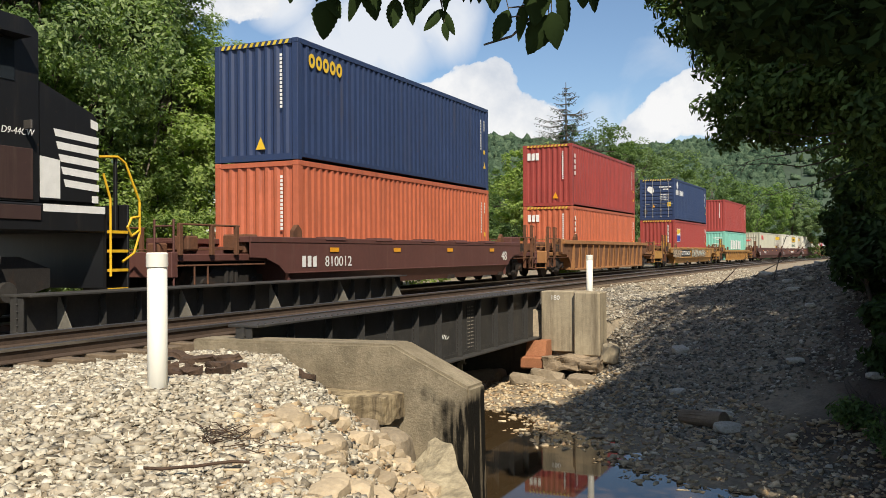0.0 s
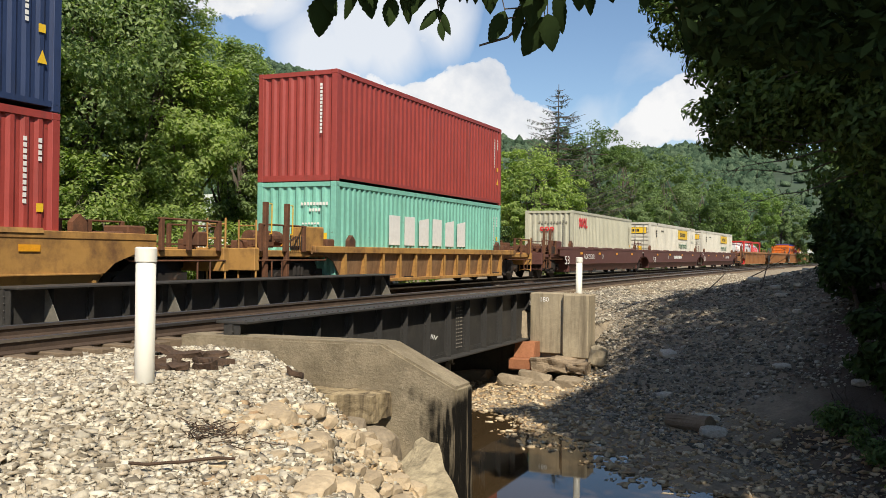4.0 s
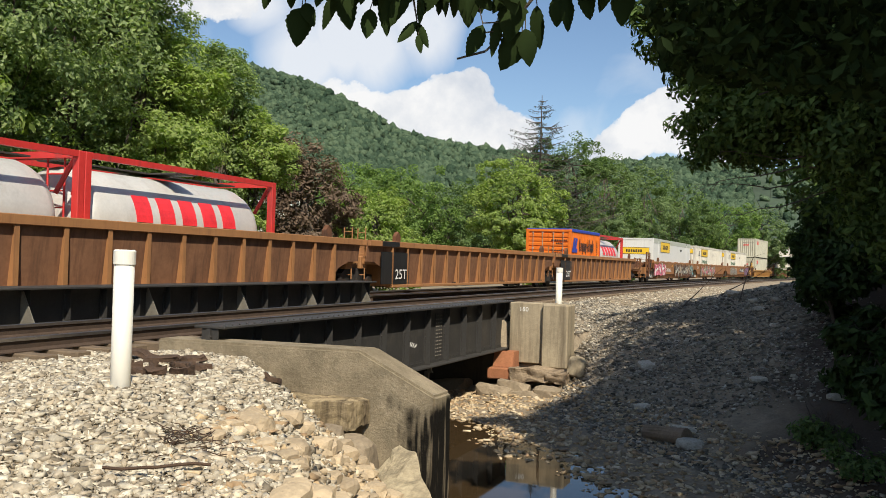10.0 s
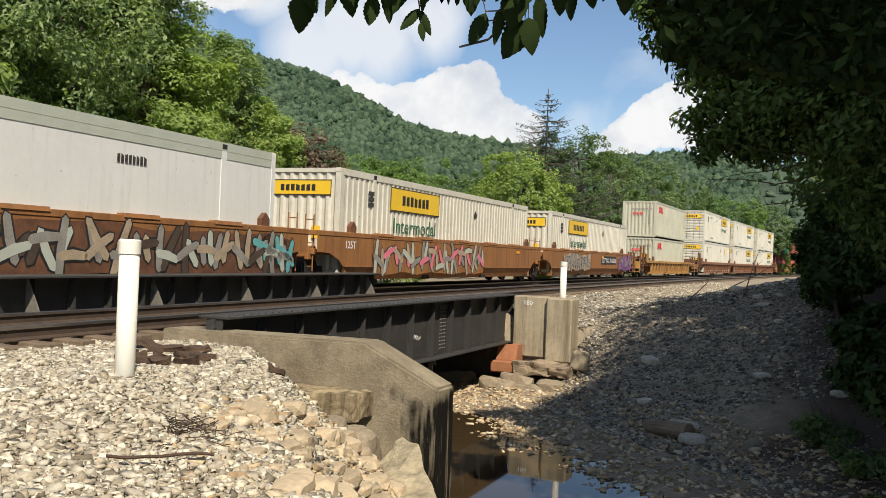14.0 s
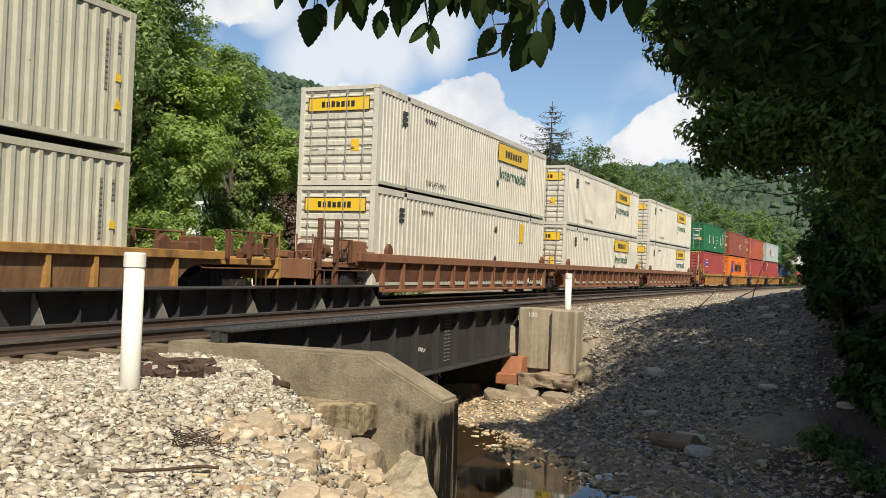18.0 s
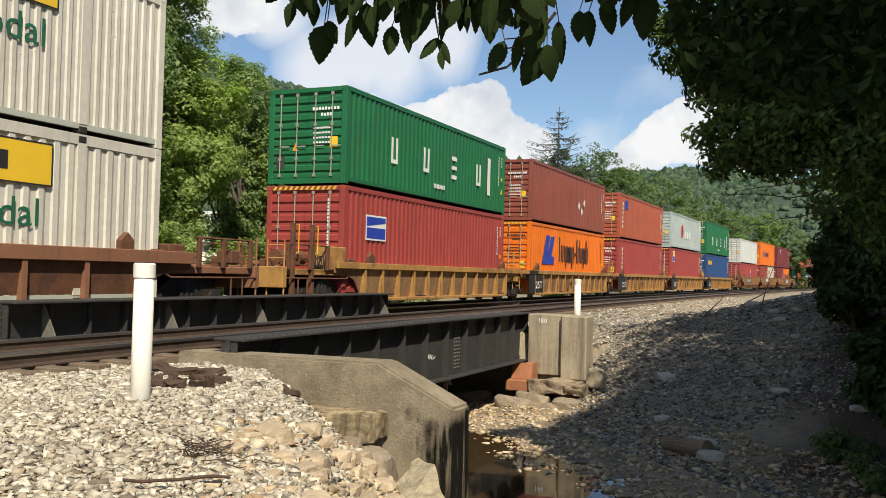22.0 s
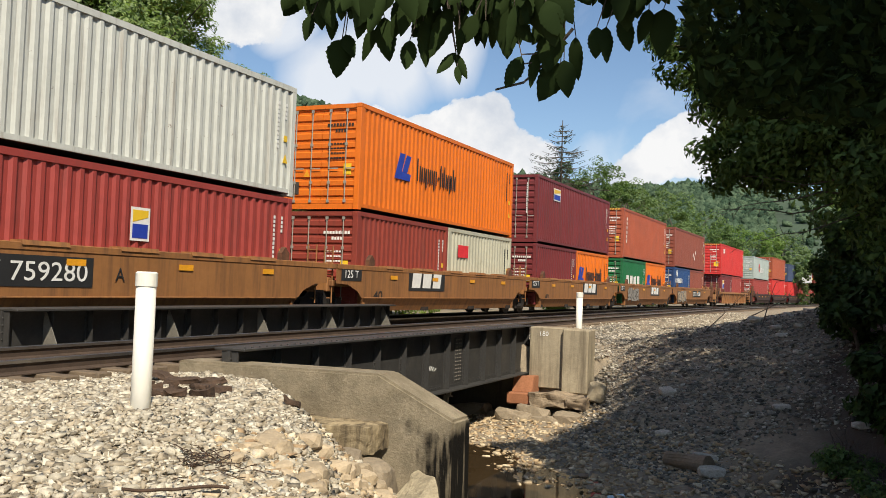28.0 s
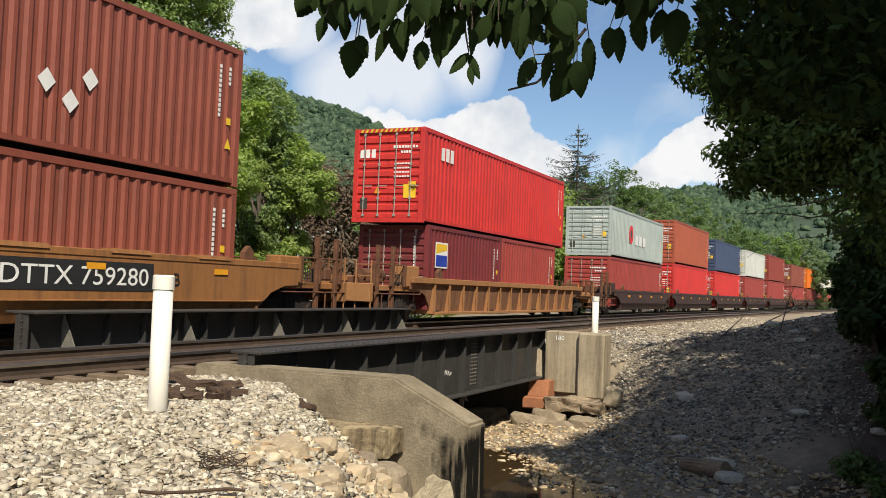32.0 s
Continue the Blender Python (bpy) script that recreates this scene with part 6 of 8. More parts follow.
    part("cab_door_panel", boxes_mesh("cabpanel", ((1.52, -3.7, 1.93, 1.535, -1.42, 2.72),), 0.006), P["car_dark"], ob, "dusty dark lower cab panel")
    part("side_sill", boxes_mesh("lsill", ((1.55, -20.2, 1.62, 1.57, -1.3, 1.84),), 0.005), P["car_dark"], ob)
    part("headlight_box", boxes_mesh("hlb", ((-0.3, -1.42, 4.3, 0.3, -1.28, 4.52),), 0.03), blk, ob)
    part("mirror", boxes_mesh("lmirror", ((1.55, -1.62, 3.0, 1.72, -1.58, 3.14),), 0.01), M_STEEL, ob)
    for i in range(4):
        st = part("step", boxes_mesh(("lstep", i), ((0.95, 0.14, 0.45 + 0.33 * i, 1.5, 0.62, 0.49 + 0.33 * i),)), M_STEEL, ob)
        part("step_edge", boxes_mesh(("lstepe", i), ((1.5, 0.14, 0.45 + 0.33 * i, 1.515, 0.62, 0.50 + 0.33 * i),)), M_RAILING, st, "yellow step edge")
    part("end_plate", boxes_mesh("lend", ((-1.5, 0.05, 0.5, 1.5, 0.12, 1.9),)), blk, ob)
    part("step_side", boxes_mesh("lside", ((0.92, 0.62, 0.4, 1.5, 0.67, 1.95),), 0.01), blk, ob)
    part("front_platform", boxes_mesh("lplat", ((-1.45, 0.12, 1.36, 1.45, 0.98, 1.44),), 0.01), P["car_dark"], ob)
    part("gate_post", boxes_mesh("lgate", ((1.36, 0.42, 1.44, 1.42, 0.48, 2.78),), 0.01), blk, ob)
    for path, mat in (([(1.52, 0.04, 2.45), (1.52, 0.2, 2.02), (1.52, 0.2, 0.7)], M_RAILING), ([(1.44, 0.02, 2.74), (1.44, 0.45, 2.78), (1.46, 0.62, 2.68), (1.5, 0.92, 2.02), (1.5, 0.92, 1.45), (1.5, 0.78, 1.1), (1.5, 0.5, 0.95)], M_RAILING),
                      ([(1.5, 0.92, 1.75), (1.5, 0.72, 1.72), (1.5, 0.62, 1.55), (1.5, 0.72, 1.4), (1.5, 0.9, 1.5)], M_RAILING)):
        bm = bmesh.new()
        for p, q in zip(path, path[1:]):
            bm_tube(bm, p, q, 0.022, seg=8)
        part("handrail", bm, mat, ob, "yellow handrail")
    for x, d in ((0.5, 0.2), (-0.5, 0.2), (0.62, 0.24)):
        bm = bmesh.new()
        hose = [(x, 0.12, 0.95), (x, 0.4, 0.9), (x, 0.62, 0.7), (x * 0.8, 0.75, 0.5)]
        for p, q in zip(hose, hose[1:]):
            bm_tube(bm, p, q, 0.026, seg=8)
        part("air_hose", bm, M_BLACK, ob)
    bm = bmesh.new()
    bm_box(bm, -0.15, 0.1, 0.72, 0.15, 1.15, 1.0, 0.04)
    part("coupler", bm, M_DARK, ob)


make_locomotive()
make_train()

# ---- vegetation ----
ICO_V = np.array([(0, 0, -1), (0.7236, -0.5257, -0.4472), (-0.2764, -0.8506, -0.4472), (-0.8944, 0, -0.4472), (-0.2764, 0.8506, -0.4472), (0.7236, 0.5257, -0.4472),
                  (0.2764, -0.8506, 0.4472), (-0.7236, -0.5257, 0.4472), (-0.7236, 0.5257, 0.4472), (0.2764, 0.8506, 0.4472), (0.8944, 0, 0.4472), (0, 0, 1)])
ICO_F = np.array([(0, 1, 2), (1, 0, 5), (0, 2, 3), (0, 3, 4), (0, 4, 5), (1, 5, 10), (2, 1, 6), (3, 2, 7), (4, 3, 8), (5, 4, 9), (1, 10, 6), (2, 6, 7), (3, 7, 8), (4, 8, 9), (5, 9, 10),
                  (6, 10, 11), (7, 6, 11), (8, 7, 11), (9, 8, 11), (10, 9, 11)])


def leaf_mat(name, dark, light, trans=0.35, rough=0.5, spec=0.35):
    m = bpy.data.materials.new(name)
    m.use_nodes = True
    nt = m.node_tree
    b = nt.nodes["Principled BSDF"]
    g = nt.nodes.new("ShaderNodeNewGeometry")
    co = nt.nodes.new("ShaderNodeTexCoord")
    n = node(nt, "ShaderNodeTexNoise", Scale=0.35, Detail=3.0)
    nt.links.new(co.outputs["Object"], n.inputs["Vector"])
    f = mathn(nt, "ADD", mathn(nt, "MULTIPLY", g.outputs["Random Per Island"], 0.55), mathn(nt, "MULTIPLY", n.outputs["Fac"], 0.5))
    col = ramp(nt, f, [(0.2, dark), (0.8, light)])
    nt.links.new(col, b.inputs["Base Color"])
    b.inputs["Roughness"].default_value = rough
    b.inputs["Specular IOR Level"].default_value = spec
    tr = nt.nodes.new("ShaderNodeBsdfTranslucent")
    nt.links.new(mixc(nt, 1.0, col, (1.0, 1.15, 0.45), "MULTIPLY"), tr.inputs["Color"])
    mix = nt.nodes.new("ShaderNodeMixShader")
    mix.inputs[0].default_value = trans
    nt.links.new(b.outputs[0], mix.inputs[1])
    nt.links.new(tr.outputs[0], mix.inputs[2])
    nt.links.new(mix.outputs[0], nt.nodes["Material Output"].inputs["Surface"])
    return m


M_LEAF = leaf_mat("broad green leaves", (0.09, 0.145, 0.055), (0.36, 0.45, 0.18), 0.5, 0.5, 0.35)
M_LEAF_LIGHT = leaf_mat("pale green leaves", (0.14, 0.21, 0.06), (0.44, 0.53, 0.17), 0.55, 0.5, 0.3)
M_LEAF_DEEP = leaf_mat("deep green leaves", (0.06, 0.105, 0.04), (0.19, 0.27, 0.10), 0.45, 0.65, 0.15)
# half-dark copy of the green leaves; canopy shade is put into the colour
M_LEAF_HALFSHADE = leaf_mat("broad leaves half darkened for shade", (0.036, 0.062, 0.02), (0.145, 0.22, 0.062), 0.3, 0.65, 0.15)
M_LEAF_FAR = leaf_mat("grey green leaves", (0.105, 0.155, 0.075), (0.24, 0.32, 0.15), 0.5, 0.8, 0.05)
M_LEAF_FARLIGHT = leaf_mat("soft bright green leaves", (0.11, 0.18, 0.055), (0.26, 0.37, 0.12), 0.5, 0.8, 0.05)
M_LEAF_BROWN = leaf_mat("purple brown leaves", (0.11, 0.078, 0.06), (0.23, 0.17, 0.125), 0.3, 0.8, 0.05)
# darkest copy for the bank wood and brush, its shade painted in
M_LEAF_SHADE = leaf_mat("broad leaves darkened for shade", (0.028, 0.046, 0.017), (0.075, 0.12, 0.036), 0.2, 0.75, 0.1)
# near-black leaf colour stands in for the shade on the overhead limb
M_LEAF_OVER = leaf_mat("overhead leaves darkened for shade", (0.014, 0.023, 0.008), (0.036, 0.058, 0.018), 0.1, 0.85, 0.05)
M_NEEDLE = leaf_mat("blue green needles", (0.03, 0.045, 0.03), (0.085, 0.11, 0.07), 0.1)
M_BARK = shade("grey brown bark", (0.10, 0.08, 0.06), 0.95, 0, 0.8, 18, 0.4, 3)


def leaves_mesh(centres, radii, per, size, seed, flat=0.55, jitter=0.36):
    """Many small pointed leaves scattered in clumps; each leaf is two or four faces, bent along its rib."""
    rng = np.random.default_rng(seed)
    centres, radii = np.asarray(centres, float), np.asarray(radii, float)
    n = len(centres) * per
    c = np.repeat(centres, per, 0)
    r = np.repeat(radii, per)
    d = rng.normal(size=(n, 3))
    d /= np.linalg.norm(d, axis=1)[:, None]
    pos = c + d * (r * rng.uniform(0.35, 1.0, n) ** 0.6)[:, None] * np.array([1, 1, 0.75])
    out = c - centres.mean(0)
    out /= np.linalg.norm(out, axis=1)[:, None] + 1e-6
    nrm = d * 0.55 + out * 0.4 + rng.normal(size=(n, 3)) * jitter + np.array([0, 0, flat])
    nrm /= np.linalg.norm(nrm, axis=1)[:, None]
    a = np.cross(nrm, rng.normal(size=(n, 3)))
    a /= np.linalg.norm(a, axis=1)[:, None] + 1e-9
    b = np.cross(nrm, a)
    s = size * rng.uniform(0.6, 1.35, n)[:, None]
    v0 = pos - a * s
    v1 = pos + b * s * 0.45 - a * s * 0.1
    v2 = pos + a * s - nrm * s * 0.25
    v3 = pos - b * s * 0.45 - a * s * 0.1
    v = np.stack([v0, v1, v2, v3], 1).reshape(-1, 3)
    i = np.arange(n)[:, None] * 4
    f = np.concatenate([i + np.array([0, 1, 2]), i + np.array([0, 2, 3])], 1).reshape(-1, 3)
    return fast_mesh("leaves", v, f)


def fast_mesh(name, v, f):
    me = bpy.data.meshes.new(name)
    k = f.shape[1]
    me.vertices.add(len(v))
    me.vertices.foreach_set("co", np.ascontiguousarray(v, np.float32).ravel())
    me.loops.add(f.size)
    me.loops.foreach_set("vertex_index", np.ascontiguousarray(f, np.int32).ravel())
    me.polygons.add(len(f))
    me.polygons.foreach_set("loop_start", np.arange(0, f.size, k, dtype=np.int32))
    me.polygons.foreach_set("loop_total", np.full(len(f), k, np.int32))
    me.update(calc_edges=True)
    return me


def crown_points(spec, n, seed, shell=0.45):
    """Clump centres in a few overlapping ellipsoids (x, y, z, rx, ry, rz)."""
    rng = np.random.default_rng(seed)
    pts, rad = [], []
    vol = np.array([s[3] * s[4] * s[5] for s in spec]) ** 0.75
    for s, k in zip(spec, np.maximum(3, (n * vol / vol.sum()).astype(int))):
        d = rng.normal(size=(k, 3))
        d /= np.linalg.norm(d, axis=1)[:, None]
        t = rng.uniform(shell, 1.0, k)[:, None]
        pts.append(np.array(s[:3]) + d * t * np.array(s[3:6]))
        rad.append(rng.uniform(0.12, 0.24, k) * min(s[3:6]) + 0.15)
    return np.concatenate(pts), np.concatenate(rad)


def tree(x, y, z, spec, clumps, per, size, mat, label, seed, trunk=0.2, category="tree", name="tree", group=""):
    """A tapered trunk, limbs to the parts of the crown, and a crown of clumped leaves. spec is relative to the foot."""
    rnd = random.Random(seed)
    ob = empty(name, label, category, pose(x, y, z), group)
    bm = bmesh.new()
    top = max(s[2] for s in spec)
    p = Vector((0, 0, -0.3))
    joints = [p]
    for i in range(4):
        q = Vector((rnd.uniform(-0.3, 0.3), rnd.uniform(-0.3, 0.3), top * (i + 1) / 4.4))
        bm_tube(bm, p, q, trunk * (1 - 0.2 * i), trunk * (1 - 0.2 * (i + 1)), 8, False)
        p = q
        joints.append(q)
    part("trunk", bm, M_BARK, ob, "", True)
    pts, rad = crown_points(spec, clumps, seed, 0.62)
    bm = bmesh.new()
    for k in range(min(26, len(pts))):
        e = Vector(pts[rnd.randrange(len(pts))])
        j = joints[rnd.randrange(1, len(joints))]
        mid = (j + e) / 2 + Vector((rnd.uniform(-0.3, 0.3), rnd.uniform(-0.3, 0.3), rnd.uniform(0, 0.5)))
        bm_tube(bm, j, mid, trunk * 0.32, trunk * 0.18, 5, False)
        bm_tube(bm, mid, e, trunk * 0.18, trunk * 0.05, 5, False)
    part("limb", bm, M_BARK, ob)
    cr = part("crown", leaves_mesh(pts, rad, per, size, seed), mat, ob)
    cr["kind"] = "stuff"
    return ob


def lobes(h, r, seed, n=7, low=0.25):
    """An uneven broad crown: lobes round a middle, from low * h up to h."""
    rnd = random.Random(seed)
    out = [(0, 0, h * 0.62, r * 0.7, r * 0.7, h * 0.34)]
    for i in range(n):
        a = 2 * math.pi * i / n + rnd.uniform(-0.4, 0.4)
        k = rnd.uniform(0.45, 0.75)
        zz = h * rnd.uniform(low + 0.1, 0.85)
        s = r * rnd.uniform(0.3, 0.5)
        out.append((r * k * math.cos(a), r * k * math.sin(a), zz, s, s, s * rnd.uniform(0.7, 1.1)))
    return out


def make_far_side_trees():
    """The wood behind the line."""
    spots = [(49.5, 27, 14.5, 4.4), (46.3, 29, 15.0, 3.8), (43.4, 31, 13.6, 2.6), (41.2, 30, 10.2, 2.6), (53, 27, 15, 5), (58, 27, 15, 5), (64, 26, 15, 5), (47.5, 38, 17, 4.4), (51, 38, 18, 5.0), (41.5, 42, 11.5, 3.0), (56, 38, 18, 5.0)]
    for i, (az, dist, h, r) in enumerate(spots):
        a = radians(az)
        x, y = -dist * math.sin(a), dist * math.cos(a)
        mat = (M_LEAF, M_LEAF, M_LEAF, M_LEAF_LIGHT, M_LEAF_DEEP, M_LEAF_LIGHT)[i % 6]
        tree(x, y, -0.8, lobes(h, r, i + 3, 17, 0.10), (560, 520, 420, 460, 420)[i] if i < 5 else 130, 116 if i < 5 else 60, 0.078 if i < 5 else 0.16, mat, "tall broadleaf tree in full green leaf behind the track", 100 + i, 0.24, group="wood behind the track")
    # the snag under a hood of vines, and the ash beside it
    for az, dist, spec, clumps, mat, lab, seed in (
            (36.9, 34, [(0, 0, 8.3, 1.35, 1.35, 1.35), (-0.2, 0, 6.9, 1.25, 1.3, 1.3), (0.1, 0, 4.6, 0.9, 0.9, 1.8), (0.0, 0, 2.6, 1.0, 1.0, 1.8)], 260, M_LEAF, "dead trunk under a hood of grey green vines", 120),
            (35.3, 35, [(0.3, 0, 6.0, 1.5, 1.6, 1.3), (1.0, 0, 5.4, 1.3, 1.4, 1.2), (-0.6, 0, 3.6, 1.4, 1.4, 1.5), (0.4, 0, 2.4, 1.0, 1.2, 1.6), (0.1, 0, 6.8, 1.0, 1.0, 0.9)], 260, M_LEAF_LIGHT, "bright green ash tree with drooping sprays behind the track", 121)):
        a = radians(az)
        tree(-dist * math.sin(a), dist * math.cos(a), -0.8, spec, clumps, 110, 0.075, mat, lab, seed, 0.2, group="wood behind the track")
    # undergrowth along the far side
    for i in range(14):
        az = 39.0 + i * 2.0
        dist = 25 + (i % 3) * 3
        a = radians(az)
        tree(-dist * math.sin(a), dist * math.cos(a), -0.8, lobes(3.2 + (i % 4) * 0.6, 2.0, i + 40, 6, 0.0), 84 if i < 8 else 50, 96 if i < 8 else 52, 0.068 if i < 8 else 0.12, (M_LEAF_LIGHT, M_LEAF, M_LEAF_LIGHT)[i % 3],
             "low green bush behind the track", 150 + i, 0.06, "bush", "bush", "bushes behind the track")
    # the single trees farther along
    for i, (az, dist, h, r, mat, lab) in enumerate((
            (31.7, 40, 7.6, 2.5, M_LEAF_BROWN, "bush with purple brown leaves behind the track"), (27.2, 52, 6.3, 3.0, M_LEAF_LIGHT, "pale green bush behind the track"),
            (25.6, 66, 9.0, 4.4, M_LEAF_LIGHT, "pale green tree before the ridge"), (22.6, 70, 8.8, 4.2, M_LEAF_DEEP, "green tree before the ridge"), (29.0, 70, 9.4, 4.8, M_LEAF_LIGHT, "pale green tree before the ridge"),
            (18.3, 56, 9.0, 3.3, M_LEAF_LIGHT, "round bright green tree beside the line"),
            (14.6, 92, 15.8, 4.6, M_LEAF_DEEP, "dark green tree beside the line"), (12.6, 98, 15.4, 4.8, M_LEAF, "green tree beside the line"), (20.6, 100, 9.5, 5.0, M_LEAF_DEEP, "green tree before the ridge"),
            (10.2, 110, 15.2, 5.5, M_LEAF, "green tree beside the line"), (8.0, 125, 14.0, 6.0, M_LEAF_DEEP, "green tree beside the line"), (5.6, 140, 13.0, 6.0, M_LEAF_LIGHT, "green tree beside the line"),
            (3.4, 150, 13.0, 6.0, M_LEAF, "green tree beside the line"), (24.4, 105, 10.0, 6.0, M_LEAF, "green tree before the ridge"), (11.4, 135, 13.5, 6, M_LEAF_LIGHT, "green tree beside the line"))):
        a = radians(az)
        tree(-dist * math.sin(a), dist * math.cos(a), -0.8, lobes(h, r, i + 70, 15, 0.02), 420 if i in (0, 1, 5) else 230, 80 if i in (0, 1, 5) else 72, 0.058 + dist * 0.0009, {"pale green leaves": M_LEAF_LIGHT if i in (1, 5) else M_LEAF_FARLIGHT, "broad green leaves": M_LEAF_FAR}.get(mat.name, mat), lab, 200 + i, 0.2, group="trees along the line")


def make_conifer():
    az, dist, h = radians(16.72), 90.0, 18.7
    ob = empty("conifer", "tall thin spruce with drooping grey green branches", "tree", pose(-dist * math.sin(az), dist * math.cos(az), -0.8))
    bm = bmesh.new()
    bm_tube(bm, (0, 0, -0.3), (0, 0, h), 0.28, 0.03, 8)
    part("trunk", bm, M_BARK, ob)
    rnd = random.Random(5)
    bm = bmesh.new()
    cs, rs = [], []
    z = h * 0.3
    while z < h - 0.2:
        k = (h - z) / (h * 0.62)
        reach = 8.6 * k ** 1.0 + 0.2
        for j in range(9 if k > 0.25 else 5):
            a = rnd.uniform(0, 2 * math.pi)
            L = reach * rnd.uniform(0.55, 1.1)
            mid = Vector((L * 0.55 * math.cos(a), L * 0.55 * math.sin(a), z - 0.05 * L))
            tip = Vector((L * math.cos(a), L * math.sin(a), z + 0.10 * L))
            bm_tube(bm, (0, 0, z), mid, 0.05, 0.035, 4, False)
            bm_tube(bm, mid, tip, 0.035, 0.012, 4, False)
            for f in np.arange(0.3, 1.0, 0.5 / max(L, 0.6)):
                q = mid.lerp(tip, (f - 0.5) * 2) if f > 0.5 else Vector((0, 0, z)).lerp(mid, f * 2)
                if rnd.random() < 0.8:
                    cs.append(q - Vector((0, 0, 0.14)))
                    rs.append(0.2)
        z += 0.52
    part("branch", bm, M_BARK, ob)["kind"] = "stuff"
    cr = part("crown", leaves_mesh(cs, rs, 9, 0.085, 9, 0.1), M_NEEDLE, ob)
    cr["kind"] = "stuff"


def make_bank_trees():
    """The shaded wood on the right bank, whose crowns lean over the slope; crowns out of view are added to cast shade.
    """
    spec = [
        (2.1, 12.5, -0.5, [(-1.5, 0, 6.1, 1.5, 1.7, 1.5), (-2.18, 0, 4.29, 1.72, 1.77, 1.35), (-0.83, -0.3, 3.82, 1.66, 1.77, 2.08), (0.1, 0, 6.0, 2.0, 2.0, 1.8), (-4.26, -0.2, 4.96, 0.31, 0.31, 0.31), (-3.95, 0, 4.86, 0.47, 0.42, 0.52),
                           (-3.43, 0, 3.4, 0.52, 0.62, 0.47), (-2.7, 0, 3.51, 0.83, 0.83, 0.57), (-3.43, 0, 4.34, 0.62, 0.62, 0.62)], 1500, 88, 0.055),
        (5.0, 32.0, 0.6, [(-3.4, 0, 6.2, 4.0, 5.0, 4.0), (0, 0, 9.0, 5, 5, 4), (0, 0, 4, 4.5, 4, 4)], 360, 52, 0.16),
        (4.4, 15.5, -0.2, [(-1.2, 0.4, 5.6, 3.0, 3.4, 2.6), (-0.2, 0, 8.2, 4.0, 4.2, 3.6), (1.0, 0, 4.6, 3.2, 3.4, 4.0)], 480, 56, 0.13),
        # the lobe at -3.8, -3.2 is out of view, added to shade the creek
        (5.6, 10.0, -0.4, [(-2.6, 0.6, 4.9, 2.4, 2.6, 2.0), (-1.05, 0.0, 7.4, 4.0, 4.0, 3.6), (-3.8, -3.2, 7.6, 2.0, 1.8, 1.6), (0.4, 0, 3.4, 2.6, 3.0, 3.2), (-1.4, -2.6, 6.4, 2.2, 2.5, 2.1)], 600, 56, 0.13),
        # unseen; its high third lobe is added to darken the wood
        (10.5, 14.0, 0.6, [(0, 0, 8, 5.5, 6, 6), (-1, 2, 4, 4.5, 5, 4), (-2.2, 3, 13.5, 5.0, 6.0, 4.0)], 240, 60, 0.26),
        (10.5, 4.0, 0.2, [(-0.5, 0, 9.0, 4.8, 5, 4.5), (1, 0, 5, 4, 4, 4)], 220, 56, 0.16),
        (11.0, 24.0, 0.8, [(0, 0, 8, 6, 6, 6), (-2, 0, 3.5, 4.5, 5, 3.5)], 180, 56, 0.18),
        # unseen tree behind the viewer, added to shade the overhanging leaves
        (6.6, -4.6, -0.5, [(0, 0, 10.2, 2.7, 2.7, 1.9), (1.5, -1, 8.0, 2.6, 2.6, 2.4)], 260, 60, 0.15),
        (6.5, 25.0, 0.4, [(-2.2, 0, 7.0, 3.2, 3.6, 3.4), (0, 0, 9.0, 4, 4, 3), (-1.0, 0, 4.0, 3, 3, 2.5)], 260, 60, 0.15),
        (4.0, 40.0, 0.2, [(0, 0, 6, 4.5, 6, 5), (0, -2, 3, 4, 4, 3)], 150, 50, 0.2),
        (8.0, 52.0, 0.2, [(0, 0, 7, 6, 7, 6), (-3, 0, 3, 4, 5, 3)], 150, 50, 0.22),
    ]
    leaning = None
    for i, (x, y, z, sp, clumps, per, size) in enumerate(spec):
        made = tree(x, y, z, sp, clumps, per, size, M_LEAF_SHADE if i > 1 else M_LEAF_HALFSHADE, "shaded broadleaf tree leaning over the gravel bank", 300 + i, 0.2, group="wood on the bank")
        leaning = made if i == 0 else leaning
    # bare dead boughs that droop from the leaning tree
    rnd = random.Random(77)
    for k in range(7):
        bm = bmesh.new()
        p = Vector((rnd.uniform(-0.5, 0.4), 12.5 + rnd.uniform(-0.6, 0.6), rnd.uniform(1.9, 2.9)))
        a = rnd.uniform(2.6, 3.6)
        for j in range(6):
            q = p + Vector((0.25 * math.cos(a), 0.25 * math.sin(a), rnd.uniform(-0.10, 0.06)))
            bm_tube(bm, p, q, 0.012 - 0.0016 * j, 0.0104 - 0.0016 * j, 5, False)
            for _ in range(2):
                e = q + Vector((rnd.uniform(-0.27, 0.06), rnd.uniform(-0.18, 0.18), rnd.uniform(-0.18, 0.15)))
                bm_tube(bm, q, e, 0.0042, 0.002, 4, False)
            p, a = q, a + rnd.uniform(-0.3, 0.3)
        part("dead_bough", bm, M_BARK, leaning, "bare grey bough").matrix_basis = leaning.matrix_basis.inverted()
